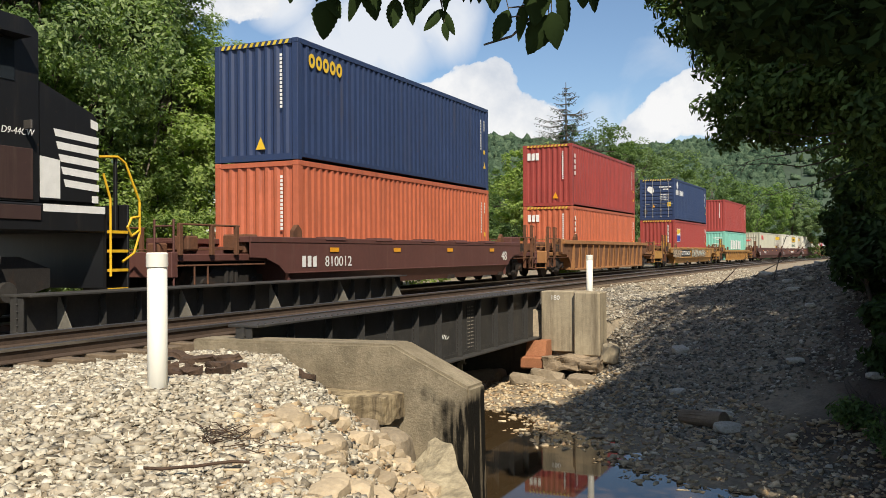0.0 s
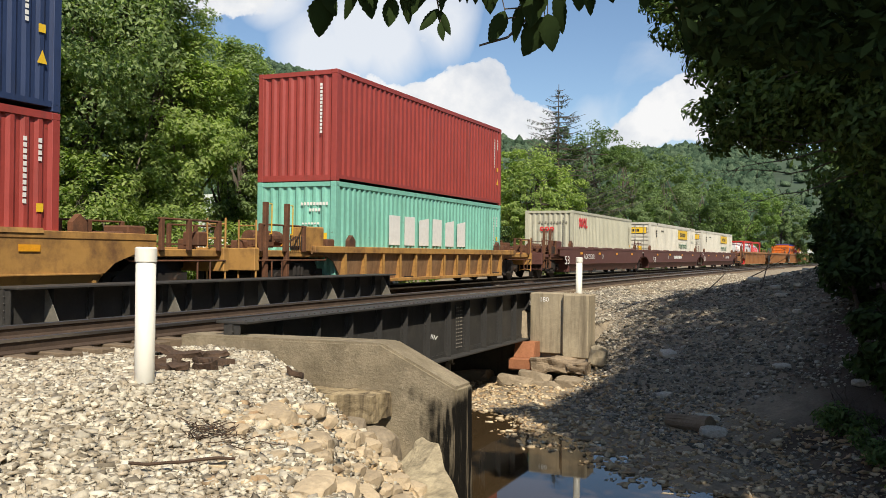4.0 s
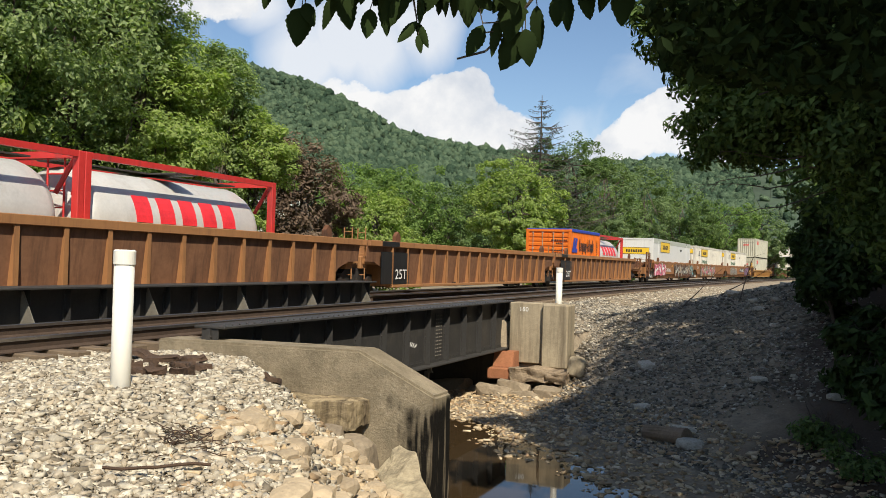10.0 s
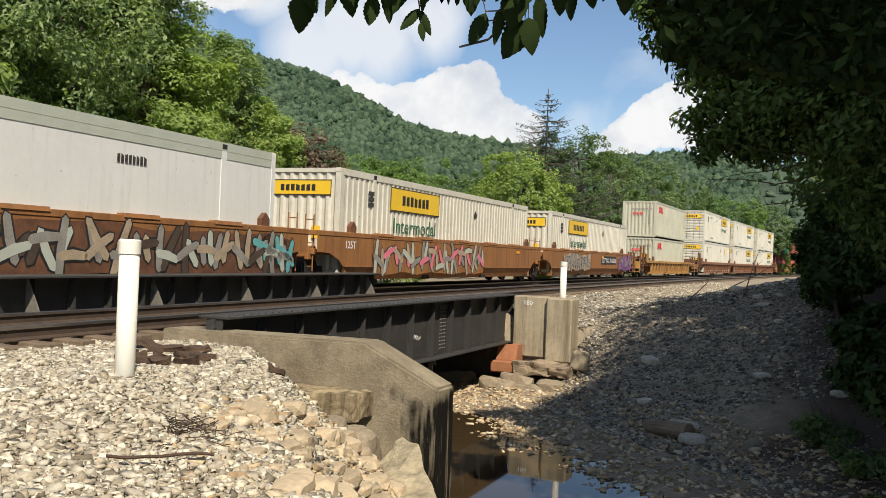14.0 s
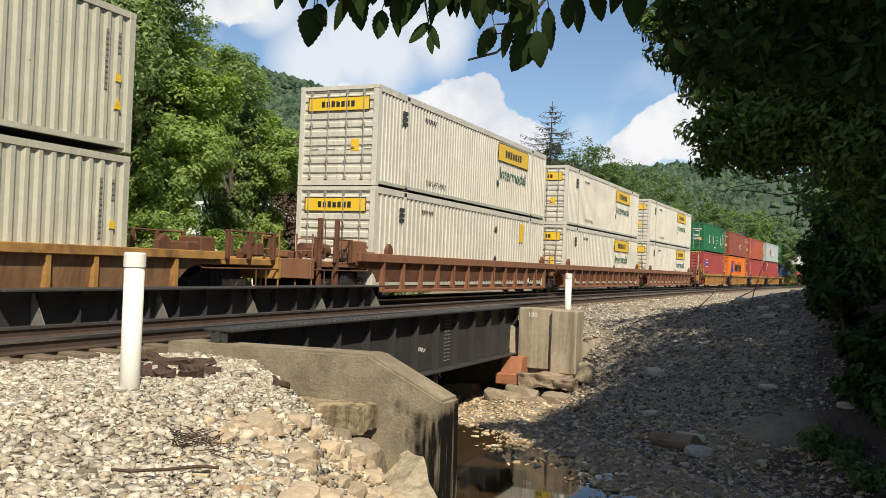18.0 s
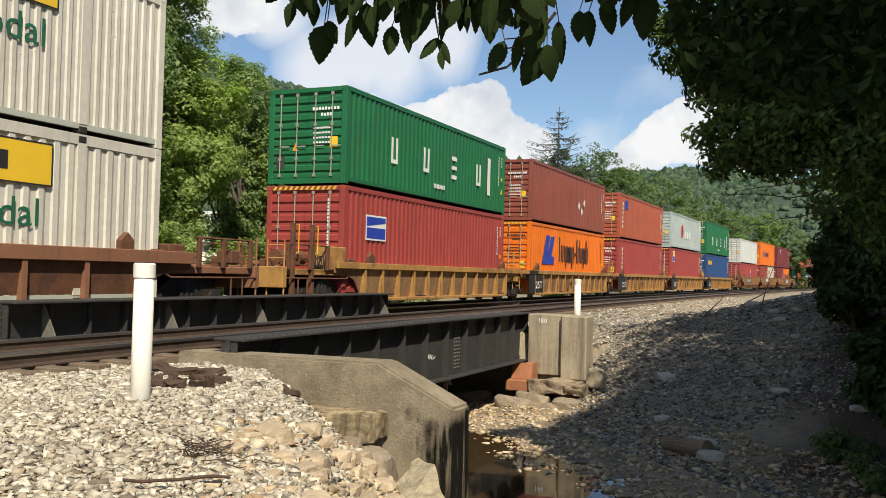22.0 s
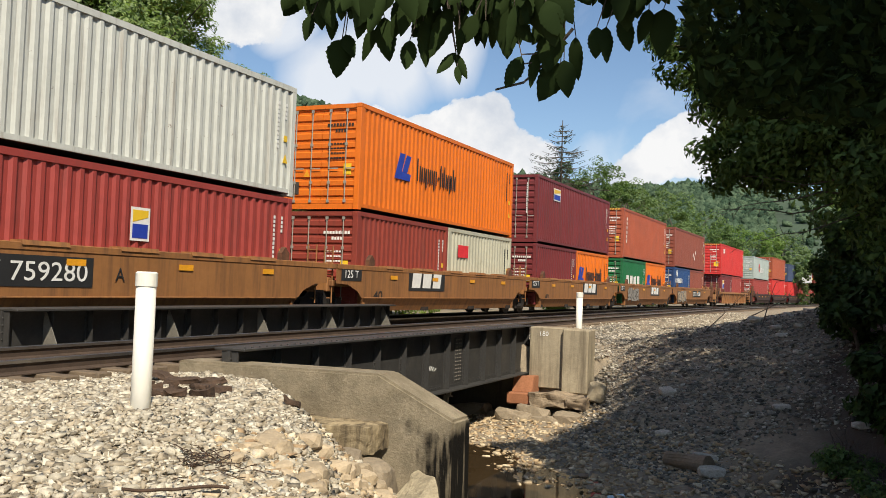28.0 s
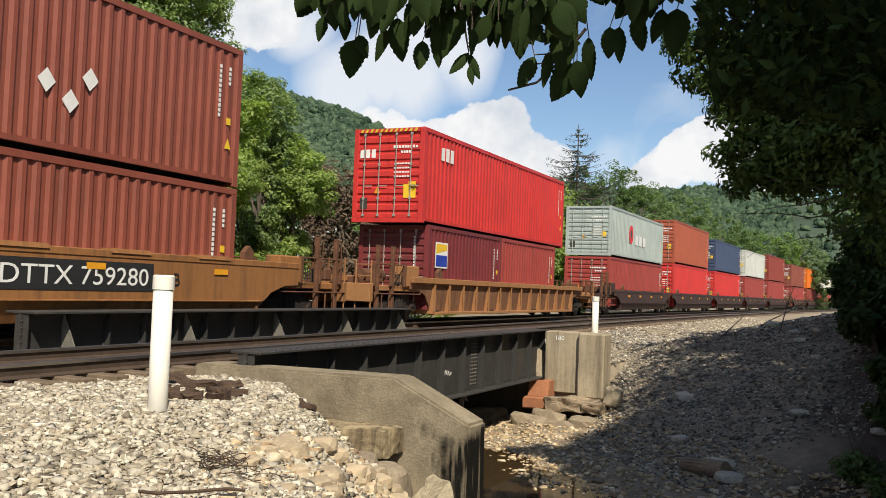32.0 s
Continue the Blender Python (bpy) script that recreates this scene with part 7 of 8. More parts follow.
    # brush at the foot of the wood
    for i, (x, y, h, r) in enumerate(((1.6, 19.5, 3.2, 1.6), (2.4, 16.0, 3.2, 1.7), (1.2, 23.0, 3.4, 1.7), (2.6, 12.6, 2.8, 1.5), (1.2, 27.5, 3.4, 1.9), (1.3, 34.0, 3.6, 2.2), (4.0, 18.0, 4.2, 2.0), (3.6, 10.6, 3.2, 1.7), (0.9, 42.0, 3.4, 2.2), (2.4, 23.0, 4.4, 2.0), (2.6, 29.0, 4.6, 2.4), (0.6, 56.0, 4.0, 2.8), (1.0, 50.0, 4.4, 2.8), (3.2, 14.2, 4.0, 1.8), (0.4, 21.0, 1.8, 0.9), (1.3, 14.2, 1.1, 0.8), (0.9, 17.0, 1.4, 0.9), (1.9, 12.0, 1.0, 0.8), (0.3, 25.5, 2.2, 1.0), (0.2, 31.0, 2.6, 1.3))):
        zz = float(height(x, y))
        tree(x, y, zz, lobes(h, r, i + 90, 7, 0.0), 72, 54, 0.105, M_LEAF_SHADE, "shaded brush at the foot of the bank wood", 340 + i, 0.05, "bush", "bush", "brush on the bank")
    for i, (x, y, h, r) in enumerate(((0.9, 11.6, 0.5, 0.6), (-0.05, 15.3, 0.3, 0.42), (0.2, 15.0, 0.26, 0.35), (0.6, 13.9, 0.4, 0.55), (1.7, 10.6, 0.6, 0.7))):
        zz = float(height(x, y))
        tree(x, y, zz, lobes(h, r, i + 95, 5, 0.0), 30, 36, 0.05, M_LEAF_DEEP, "low green weeds on dark soil", 360 + i, 0.015, "weeds", "weeds", "weeds on the bank")


def near_leaf_mesh(seed):
    """One large pointed leaf with a bent rib and a toothed edge, stalk at the origin, hanging along -z; one metre long, one wide."""
    rnd = random.Random(seed)
    bm = bmesh.new()
    n = 16
    full = rnd.uniform(0.62, 0.8)
    rows = []
    for i in range(n + 1):
        t = i / n
        half = 0.5 * math.sin(math.pi * t ** full) ** 0.8 if 0 < t < 1 else 0.0
        tooth = (0.93 if i % 2 else 1.06) * rnd.uniform(0.94, 1.05)
        bend = 0.16 * t * t
        rows.append([bm.verts.new((-half * tooth, bend + half * 0.2, -t)), bm.verts.new((0, bend, -t)), bm.verts.new((half * tooth, bend + half * 0.2, -t))])
    for a, b in zip(rows, rows[1:]):
        for k in (0, 1):
            bm.faces.new((a[k], a[k + 1], b[k + 1], b[k]))
    bmesh.ops.remove_doubles(bm, verts=bm.verts, dist=1e-4)
    return mesh_of(bm, "leaf", True)


BRANCH = []
NEARER = 0.72


def make_overhang():
    """The leafy twigs that hang into view close by, from a limb overhead."""
    ob = empty("overhanging_branch", "dark leafy twigs hanging from a limb close by", "branch", pose(0, 0, 0))
    BRANCH.append(ob)
    rnd = random.Random(11)
    leaves = [near_leaf_mesh(i) for i in range(5)]

    def at(az, el, d):
        """A place d metres from where the viewer stands, az degrees left of the line, el degrees up."""
        a, e, d = radians(az), radians(el), d * NEARER
        return Vector((-math.sin(a) * math.cos(e) * d, math.cos(a) * math.cos(e) * d, EYE[2] + math.sin(e) * d))

    bm = bmesh.new()
    limb = [at(-8, 20.0, 3.2), at(2, 20.5, 3.2), at(10, 21.0, 3.3), at(18, 21.5, 3.3), at(26, 21.5, 3.4), at(36, 22.5, 3.5)]
    for p, q in zip(limb, limb[1:]):
        bm_tube(bm, p, q, 0.016, 0.012, 6, False)
    part("limb", bm, M_BARK, ob)

    def twig(tip, r=0.0036):
        root = min((l.lerp(m, t) for l, m in zip(limb, limb[1:]) for t in (0.0, 0.5)), key=lambda c: (c - tip).length)
        bm = bmesh.new()
        mid = (root + tip) / 2 + Vector((rnd.uniform(-0.03, 0.03), 0, 0.05))
        bm_tube(bm, root, mid, r, r * 0.7, 5, False)
        bm_tube(bm, mid, tip, r * 0.7, r * 0.35, 5, False)
        return part("twig", bm, M_BARK, ob), mid

    def leaf(tw, p, az, lean, length, width, turn=25.0):
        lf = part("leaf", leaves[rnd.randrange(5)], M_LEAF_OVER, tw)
        lf.matrix_basis = pose(*p, rnd.uniform(-10, 10), -lean, az + rnd.uniform(-turn, turn)) @ Matrix.Diagonal((width * NEARER, length * NEARER, length * NEARER, 1))

    # sprays that hang lowest: bearing and height of each stalk in degrees, lean, length, width
    sprays = (
        [(32.3, 15.3, -2, 0.134, 0.094), (32.1, 15.6, 25, 0.085, 0.053), (30.4, 16.1, -22, 0.121, 0.045), (29.7, 16.8, 14, 0.152, 0.082), (34.3, 16.5, -5, 0.086, 0.045), (33.0, 16.7, 3, 0.086, 0.045)],
        [(28.0, 15.5, -6, 0.104, 0.061), (27.2, 16.7, 4, 0.16, 0.053), (25.5, 17.5, -20, 0.184, 0.069), (24.8, 16.4, -3, 0.098, 0.029), (23.9, 17.2, -20, 0.103, 0.057)],
        [(25.0, 14.9, -40, 0.103, 0.037), (25.0, 14.8, 26, 0.095, 0.033), (24.9, 14.1, 12, 0.067, 0.029), (23.2, 16.9, -2, 0.098, 0.024), (21.9, 17.9, 0, 0.188, 0.098)],
        [(20.8, 14.8, -25, 0.124, 0.061), (19.9, 15.1, -9, 0.129, 0.045), (18.8, 17.0, -6, 0.188, 0.106), (18.3, 14.4, -26, 0.151, 0.102), (18.1, 14.6, 8, 0.134, 0.073)],
        [(17.4, 16.0, 14, 0.151, 0.057), (16.1, 16.6, -1, 0.11, 0.061), (15.5, 16.6, 3, 0.127, 0.057), (14.5, 17.3, 11, 0.13, 0.061), (12.9, 17.6, -16, 0.122, 0.057), (12.0, 17.6, -2, 0.169, 0.094)])
    for spray in sprays:
        for az, el, lean, length, width in spray:
            p = at(az, el, 3.25)
            tw, _ = twig(p)
            leaf(tw, p, az, lean, length, width)
    # a bare twig end below the fourth spray
    bm = bmesh.new()
    for p, q, r in ((at(17.6, 16.5, 3.25), at(19.3, 14.4, 3.25), 0.006), (at(19.3, 14.4, 3.25), at(20.6, 13.2, 3.25), 0.005), (at(20.6, 13.2, 3.25), at(22.4, 12.7, 3.25), 0.0045),
                    (at(19.0, 15.0, 3.25), at(20.8, 14.9, 3.25), 0.003), (at(19.4, 14.5, 3.25), at(20.9, 14.3, 3.25), 0.003)):
        bm_tube(bm, p, q, r * NEARER, r * 0.8 * NEARER, 6)
    part("bare_twig", bm, M_BARK, ob)
    # the denser leaves above them
    for i in range(58):
        az = rnd.uniform(10.5, 36.5)
        thin = 0.9 if az > 33 or az < 15 else 0.0
        p = at(az, rnd.uniform(17.0 + thin, 20.5), 3.25 + rnd.uniform(-0.2, 0.3))
        tw, mid = twig(p)
        for k in range(4):
            q = mid.lerp(p, rnd.uniform(0.6, 1.0)) + Vector((rnd.uniform(-0.045, 0.045), rnd.uniform(-0.045, 0.045), rnd.uniform(0.0, 0.035))) if k else p
            leaf(tw, q, az, rnd.uniform(-35, 35), rnd.uniform(0.1, 0.16), rnd.uniform(0.05, 0.09), 50)
    # the unbroken leaves of the same limb before the wood
    rng = np.random.default_rng(31)
    n = 9500
    az = rng.uniform(-12, 10.4, n)
    low = np.interp(az, [-12, -4, 0, 4, 7, 9.2, 9.9, 10.4], [9.0, 9.5, 10.5, 11.2, 11.6, 12.0, 14.0, 16.0])
    el = low + (23 - low) * rng.uniform(0, 1, n) ** 1.25
    d = rng.uniform(2.9, 4.3, n) * NEARER
    a, e = np.radians(az), np.radians(el)
    c = np.stack([-np.sin(a) * np.cos(e) * d, np.cos(a) * np.cos(e) * d, EYE[2] + np.sin(e) * d], -1)
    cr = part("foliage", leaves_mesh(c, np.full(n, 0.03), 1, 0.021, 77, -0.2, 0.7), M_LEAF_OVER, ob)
    cr["kind"] = "stuff"


def forest_mat():
    """Far foliage: every crown a little different in green, rough with leaf masses."""
    m = bpy.data.materials.new("distant forest with haze tint")
    m.use_nodes = True
    nt = m.node_tree
    b = nt.nodes["Principled BSDF"]
    g = nt.nodes.new("ShaderNodeNewGeometry")
    co = nt.nodes.new("ShaderNodeTexCoord")
    n = node(nt, "ShaderNodeTexNoise", Scale=0.9, Detail=5.0, Roughness=0.7)
    nt.links.new(co.outputs["Object"], n.inputs["Vector"])
    big = node(nt, "ShaderNodeTexNoise", Scale=0.012, Detail=3.0)
    nt.links.new(co.outputs["Object"], big.inputs["Vector"])
    f = mathn(nt, "ADD", mathn(nt, "MULTIPLY", g.outputs["Random Per Island"], 0.35), mathn(nt, "ADD", mathn(nt, "MULTIPLY", n.outputs["Fac"], 0.45), mathn(nt, "MULTIPLY", big.outputs["Fac"], 0.25)))
    # greens are lifted and slightly blued, putting far haze into the colour
    col = ramp(nt, f, [(0.25, (0.028, 0.055, 0.036)), (0.5, (0.078, 0.122, 0.076)), (0.8, (0.155, 0.215, 0.125))])
    nt.links.new(col, b.inputs["Base Color"])
    b.inputs["Roughness"].default_value = 0.95
    b.inputs["Specular IOR Level"].default_value = 0.0
    bp = node(nt, "ShaderNodeBump", Strength=1.0, Distance=1.6)
    nt.links.new(n.outputs["Fac"], bp.inputs["Height"])
    nt.links.new(bp.outputs[0], b.inputs["Normal"])
    return m


def make_ridge():
    """The wooded mountain beyond: its slope, and the crowns of its forest."""
    prof = [(-30, 62), (-5, 60), (5, 60), (9.2, 63), (11.6, 61), (15, 61), (17.5, 65), (20.4, 68), (23.6, 71.5), (25.8, 77), (27.2, 84), (29.3, 93), (30.8, 100), (34.6, 108), (40, 122), (50, 140), (65, 150), (90, 150)]
    az = np.array([p[0] for p in prof], float)
    hh = np.array([p[1] for p in prof], float)

    def top(a):
        return np.interp(a, az, hh)
    aa = np.linspace(-30, 90, 121)
    dd = np.array([190, 230, 280, 330, 380, 430, 480, 520, 600, 800], float)
    A, D = np.meshgrid(aa, dd)
    k = np.clip((D - 190) / 330, 0, 1)
    Z = -3 + top(A) * (k ** 1.25) * (D / 520).clip(0, 1.02)
    X, Y = -D * np.sin(np.radians(A)), D * np.cos(np.radians(A))
    ny, nx = X.shape
    i = np.arange(ny * nx).reshape(ny, nx)
    f = np.stack([i[:-1, :-1], i[:-1, 1:], i[1:, 1:], i[1:, :-1]], -1).reshape(-1, 4)
    hill = new("hill", fast_mesh("hill", np.stack([X, Y, Z], -1).reshape(-1, 3), f))
    own(hill, shade("forest floor green", (0.045, 0.07, 0.04), 0.95, 0, 0, 1, 0.4, 0.05))
    tagged(hill, "long wooded mountain ridge beyond the line", "hill", kind="structure")
    rng = np.random.default_rng(4)
    n = 34000
    a = np.where(rng.uniform(0, 1, n) < 0.9, rng.uniform(4, 43, n), rng.uniform(-4, 56, n))
    d = 225 + 305 * rng.uniform(0, 1, n) ** 0.95
    k = np.clip((d - 190) / 330, 0, 1)
    z = -3 + top(a) * k ** 1.25 * np.clip(d / 520, 0, 1.02)
    r = (0.65 + 1.4 * rng.uniform(0, 1, n) ** 1.6) * (d / 400) ** 0.4
    c = np.stack([-d * np.sin(np.radians(a)), d * np.cos(np.radians(a)), z + r * 0.8], -1)
    # each far crown is a small uneven mass of boughs
    w = ICO_V[None] * (1 + 0.36 * rng.normal(size=(n, len(ICO_V), 1)).clip(-1.7, 1.7)) * r[:, None, None]
    w = w * np.stack([rng.uniform(0.8, 1.3, n), rng.uniform(0.8, 1.3, n), rng.uniform(0.8, 1.5, n)], -1)[:, None, :] + c[:, None, :]
    f = ICO_F[None] + (np.arange(n) * len(ICO_V))[:, None, None]
    me = fast_mesh("forest", w.reshape(-1, 3), f.reshape(-1, 3))
    fo = new("forest", me)
    own(fo, forest_mat())
    tagged(fo, "dense green forest on the mountain ridge", "forest", kind="stuff")


def make_house():
    """The white house that glimmers through the wood."""
    a = radians(35.6)
    d = 58.0
    ob = empty("house", "white clapboard house with a grey roof behind the trees", "house", pose(-d * math.sin(a), d * math.cos(a), -0.8, 0, 0, 20))
    part("wall", boxes_mesh("hwall", ((-4, -3, 0, 4, 3, 3.2),)), M_PVC, ob)
    bm = bmesh.new()
    bm_prism(bm, [(-3.4, 3.2), (3.4, 3.2), (0, 5.4)], "x", -4.3, 4.3)
    part("roof", bm, M_TANKGREY, ob)
    for x in (-2.2, 1.2):
        part("window", boxes_mesh("hwin", ((x, -3.03, 1.1, x + 0.9, -3.0, 2.3),)), M_GLASS, ob)


make_house()
make_far_side_trees()
make_conifer()
make_bank_trees()
make_overhang()
make_ridge()

# ---- stones ----
def stone_mat(name, stops, rough=0.9):
    m = bpy.data.materials.new(name)
    m.use_nodes = True
    nt = m.node_tree
    b = nt.nodes["Principled BSDF"]
    g = nt.nodes.new("ShaderNodeNewGeometry")
    co = nt.nodes.new("ShaderNodeTexCoord")
    n = node(nt, "ShaderNodeTexNoise", Scale=22.0, Detail=5.0, Roughness=0.7)
    nt.links.new(co.outputs["Object"], n.inputs["Vector"])
    col = ramp(nt, g.outputs["Random Per Island"], stops)
    col = mixc(nt, 1.0, col, ramp(nt, n.outputs["Fac"], [(0.3, (0.65, 0.64, 0.62)), (0.7, (1.15, 1.15, 1.15))]), "MULTIPLY")
    nt.links.new(col, b.inputs["Base Color"])
    b.inputs["Roughness"].default_value = rough
    bp = node(nt, "ShaderNodeBump", Strength=0.5, Distance=0.01)
    nt.links.new(n.outputs["Fac"], bp.inputs["Height"])
    nt.links.new(bp.outputs[0], b.inputs["Normal"])
    return m


M_BALLAST = stone_mat("pale crushed ballast", [(0.0, (0.15, 0.125, 0.09)), (0.12, (0.30, 0.255, 0.185)), (0.35, (0.45, 0.375, 0.27)), (0.55, (0.40, 0.36, 0.285)), (0.8, (0.56, 0.50, 0.385)), (1.0, (0.72, 0.66, 0.53))])
M_BANKSTONE = stone_mat("grey bank gravel", [(0.0, (0.09, 0.08, 0.062)), (0.45, (0.245, 0.22, 0.178)), (0.85, (0.42, 0.375, 0.30)), (1.0, (0.58, 0.53, 0.43))])
M_COBBLE = stone_mat("tan creek cobbles", [(0.0, (0.33, 0.22, 0.125)), (0.35, (0.48, 0.35, 0.20)), (0.7, (0.57, 0.45, 0.285)), (1.0, (0.68, 0.58, 0.42))])
M_ROCK = shade("tan sandstone rock", (0.44, 0.345, 0.225), 0.92, 0, 0.8, 16, 0.3, 2.5, (0.18, 0.13, 0.085), 0.5, rnd=0.22)
M_LEDGE = shade("brown grey layered bedrock", (0.27, 0.215, 0.145), 0.92, 0, 0.9, 9, 0.4, 2.0, (0.09, 0.07, 0.05), 0.6)
M_SLAB = shade("grey tan layered sandstone", (0.40, 0.335, 0.22), 0.92, 0, 1.0, 18, 0.35, 3.0, (0.13, 0.11, 0.075), 0.7, True, 0.2, 0, 0.45)
M_WOOD = shade("rotten dark timber", (0.075, 0.045, 0.028), 0.95, 0, 0.9, 30, 0.5, 4)
M_LOG = shade("bleached driftwood", (0.24, 0.175, 0.115), 0.9, 0, 0.6, 20, 0.35, 3)

BLOCK_V = np.array([(-1, -1, -1), (1, -1, -1), (1, 1, -1), (-1, 1, -1), (-1, -1, 1), (1, -1, 1), (1, 1, 1), (-1, 1, 1)], float) * 0.68
BLOCK_F = np.array([(0, 2, 1), (0, 3, 2), (4, 5, 6), (4, 6, 7), (0, 1, 5), (0, 5, 4), (1, 2, 6), (1, 6, 5), (2, 3, 7), (2, 7, 6), (3, 0, 4), (3, 4, 7)])


def ground_z(x, y):
    z = height(x, y)
    near = (np.abs(x) < 30) & (y < 60)
    return z + np.where(near, 0.05 * fbm(x, y, 1.3) + 0.03 * fbm(x, y, 4.1, 1.0), 0)


def scatter(name, label, mat, x, y, size, seed, flat=0.62, lift=0.25, z=None, round_=False, tilt=0.38):
    """Loose angular stones lying on the ground, in one mesh."""
    rng = np.random.default_rng(seed)
    n = len(x)
    z = ground_z(x, y) if z is None else z
    V, F = (ICO_V, ICO_F) if round_ else (BLOCK_V, BLOCK_F)
    v = V[None] * (1 + 0.22 * rng.normal(size=(n, len(V), 1)).clip(-1.4, 1.4))
    if not round_:
        v = v + 0.30 * rng.normal(size=v.shape).clip(-1.3, 1.3)
        v[:, 4:, :2] *= rng.uniform(0.45, 1.0, (n, 1, 2))
    v = v * np.stack([rng.uniform(0.85, 1.75, n), rng.uniform(0.65, 1.1, n), rng.uniform(0.35, 1.0, n) * flat * 1.3], -1)[:, None, :] * size[:, None, None]
    # a random turn and a small tilt
    a = rng.uniform(0, 2 * np.pi, n)
    t = rng.normal(0, tilt, n)
    ca, sa, ct, st = np.cos(a)[:, None], np.sin(a)[:, None], np.cos(t)[:, None], np.sin(t)[:, None]
    X, Y, Z = v[..., 0], v[..., 1], v[..., 2]
    Y, Z = Y * ct - Z * st, Y * st + Z * ct
    X, Y = X * ca - Y * sa, X * sa + Y * ca
    v = np.stack([X + x[:, None], Y + y[:, None], Z + (z + size * lift)[:, None]], -1)
    f = F[None] + (np.arange(n) * len(V))[:, None, None]
    ob = new(name, fast_mesh(name, v.reshape(-1, 3), f.reshape(-1, 3)))
    own(ob, mat)
    return tagged(ob, label, "stones", kind="stuff")


def make_stones():
    rng = np.random.default_rng(21)
    # ballast of the left bank, thicker where it is seen close
    n = 76000
    x, y = rng.uniform(-8.6, -1.2, n), 1.6 + 8.1 * rng.uniform(0, 1, n) ** 0.9
    keep = (seg_side(x, y, EDGE) < 0.5) & (y < 9.45)
    x, y = x[keep], y[keep]
    scatter("ballast", "pale crushed ballast stones on the bank beside the track", M_BALLAST, x, y, rng.uniform(0.013, 0.029, len(x)) * rng.choice([0.8, 1, 1, 1.6], len(x)), 1, 0.6, 0.4, tilt=0.5)
    # cobbles and rubble on the slope to the creek
    n = 9000
    x, y = rng.uniform(-6.4, -2.2, n), rng.uniform(4.2, 9.3, n)
    d = seg_side(x, y, EDGE)
    keep = (d > np.interp(y, [4.0, 5.8, 6.2, 6.8, 8.1], [-0.55, -0.7, -0.5, 0.0, 0.3]) + rng.normal(0, 0.12, n)) & (d < 1.6) & (y < 8.6)
    x, y = x[keep], y[keep]
    tan = rng.uniform(0, 1, len(x)) < 0.4
    scatter("rubble", "tan and brown rubble on the slope below the wing wall", M_COBBLE, x[tan], y[tan], 0.02 + 0.045 * rng.uniform(0, 1, tan.sum()) ** 2.2, 2, 0.6)
    x, y = x[~tan], y[~tan]
    scatter("gravel", "pale gravel fallen down the slope", M_BALLAST, x, y, 0.016 + 0.03 * rng.uniform(0, 1, len(x)) ** 2, 12, 0.55)
    # far ballast: the shoulder and between the rails
    n = 17000
    s = rng.uniform(-3, 70, n)
    off = rng.uniform(-2.4, 9.0, n)
    keep = ~((s > 9.3) & (s < 21.6))
    s, off = s[keep], off[keep]
    b = np.maximum(s, 0)
    h = -0.01545 + 0.000652 * b
    x, y = track_x(s) + off * np.cos(h), s - off * np.sin(h)
    scatter("track_ballast", "pale ballast stones round the ties and on the shoulder", M_BALLAST, x, y, rng.uniform(0.03, 0.06, len(x)), 3, 0.5)
    # the right bank
    n = 64000
    x, y = rng.uniform(-8.0, 2.0, n), rng.uniform(11.0, 34, n)
    d = 0.677 * x + 0.737 * (y - 13.6)
    keep = (d > -0.6) & ~((x < -5.4) & (y < 21.8)) & (x + rng.normal(0, 0.9, n) < -0.1) & (((x + 0.5) / 1.5) ** 2 + ((y - 15.9) / 1.3) ** 2 > rng.uniform(0.5, 1.3, n))
    x, y = x[keep], y[keep]
    scatter("bank_gravel", "grey gravel covering the right bank", M_BANKSTONE, x, y, rng.uniform(0.014, 0.032, len(x)) * rng.choice([0.8, 1, 1, 1.9], len(x)), 4, 0.55)
    # shingle in the creek
    n = 15000
    x, y = rng.uniform(-11, 1.5, n), rng.uniform(9.5, 21, n)
    z = ground_z(x, y)
    keep = (z > WATER_Z - 0.12) & (z < -1.6)
    x, y = x[keep], y[keep]
    scatter("shingle", "tan cobbles and shingle beside the shallow water", M_COBBLE, x, y, 0.018 + 0.055 * rng.uniform(0, 1, len(x)) ** 2.6, 5, 0.5, round_=False)


def rock(x, y, z, sx, sy, sz, seed, mat, label, name="rock", rz=0.0, sub=2):
    bm = bmesh.new()
    bmesh.ops.create_icosphere(bm, subdivisions=sub, radius=1.0)
    rnd = random.Random(seed)
    o = Vector((rnd.uniform(0, 50), rnd.uniform(0, 50), 3))
    for v in bm.verts:
        k = noise.noise(v.co * 1.2 + o) * 0.34 + noise.noise(v.co * 3.1 + o) * 0.12
        c = v.co * (1 + k)
        v.co = Vector((max(-0.78, min(0.78, c.x)) * sx, max(-0.8, min(0.8, c.y)) * sy, max(-0.7, min(0.72, c.z)) * sz))
    ob = new(name, mesh_of(bm, name))
    own(ob, mat)
    ob.matrix_basis = pose(x, y, z, rnd.uniform(-12, 12), rnd.uniform(-12, 12), rz)
    return tagged(ob, label, "rock")


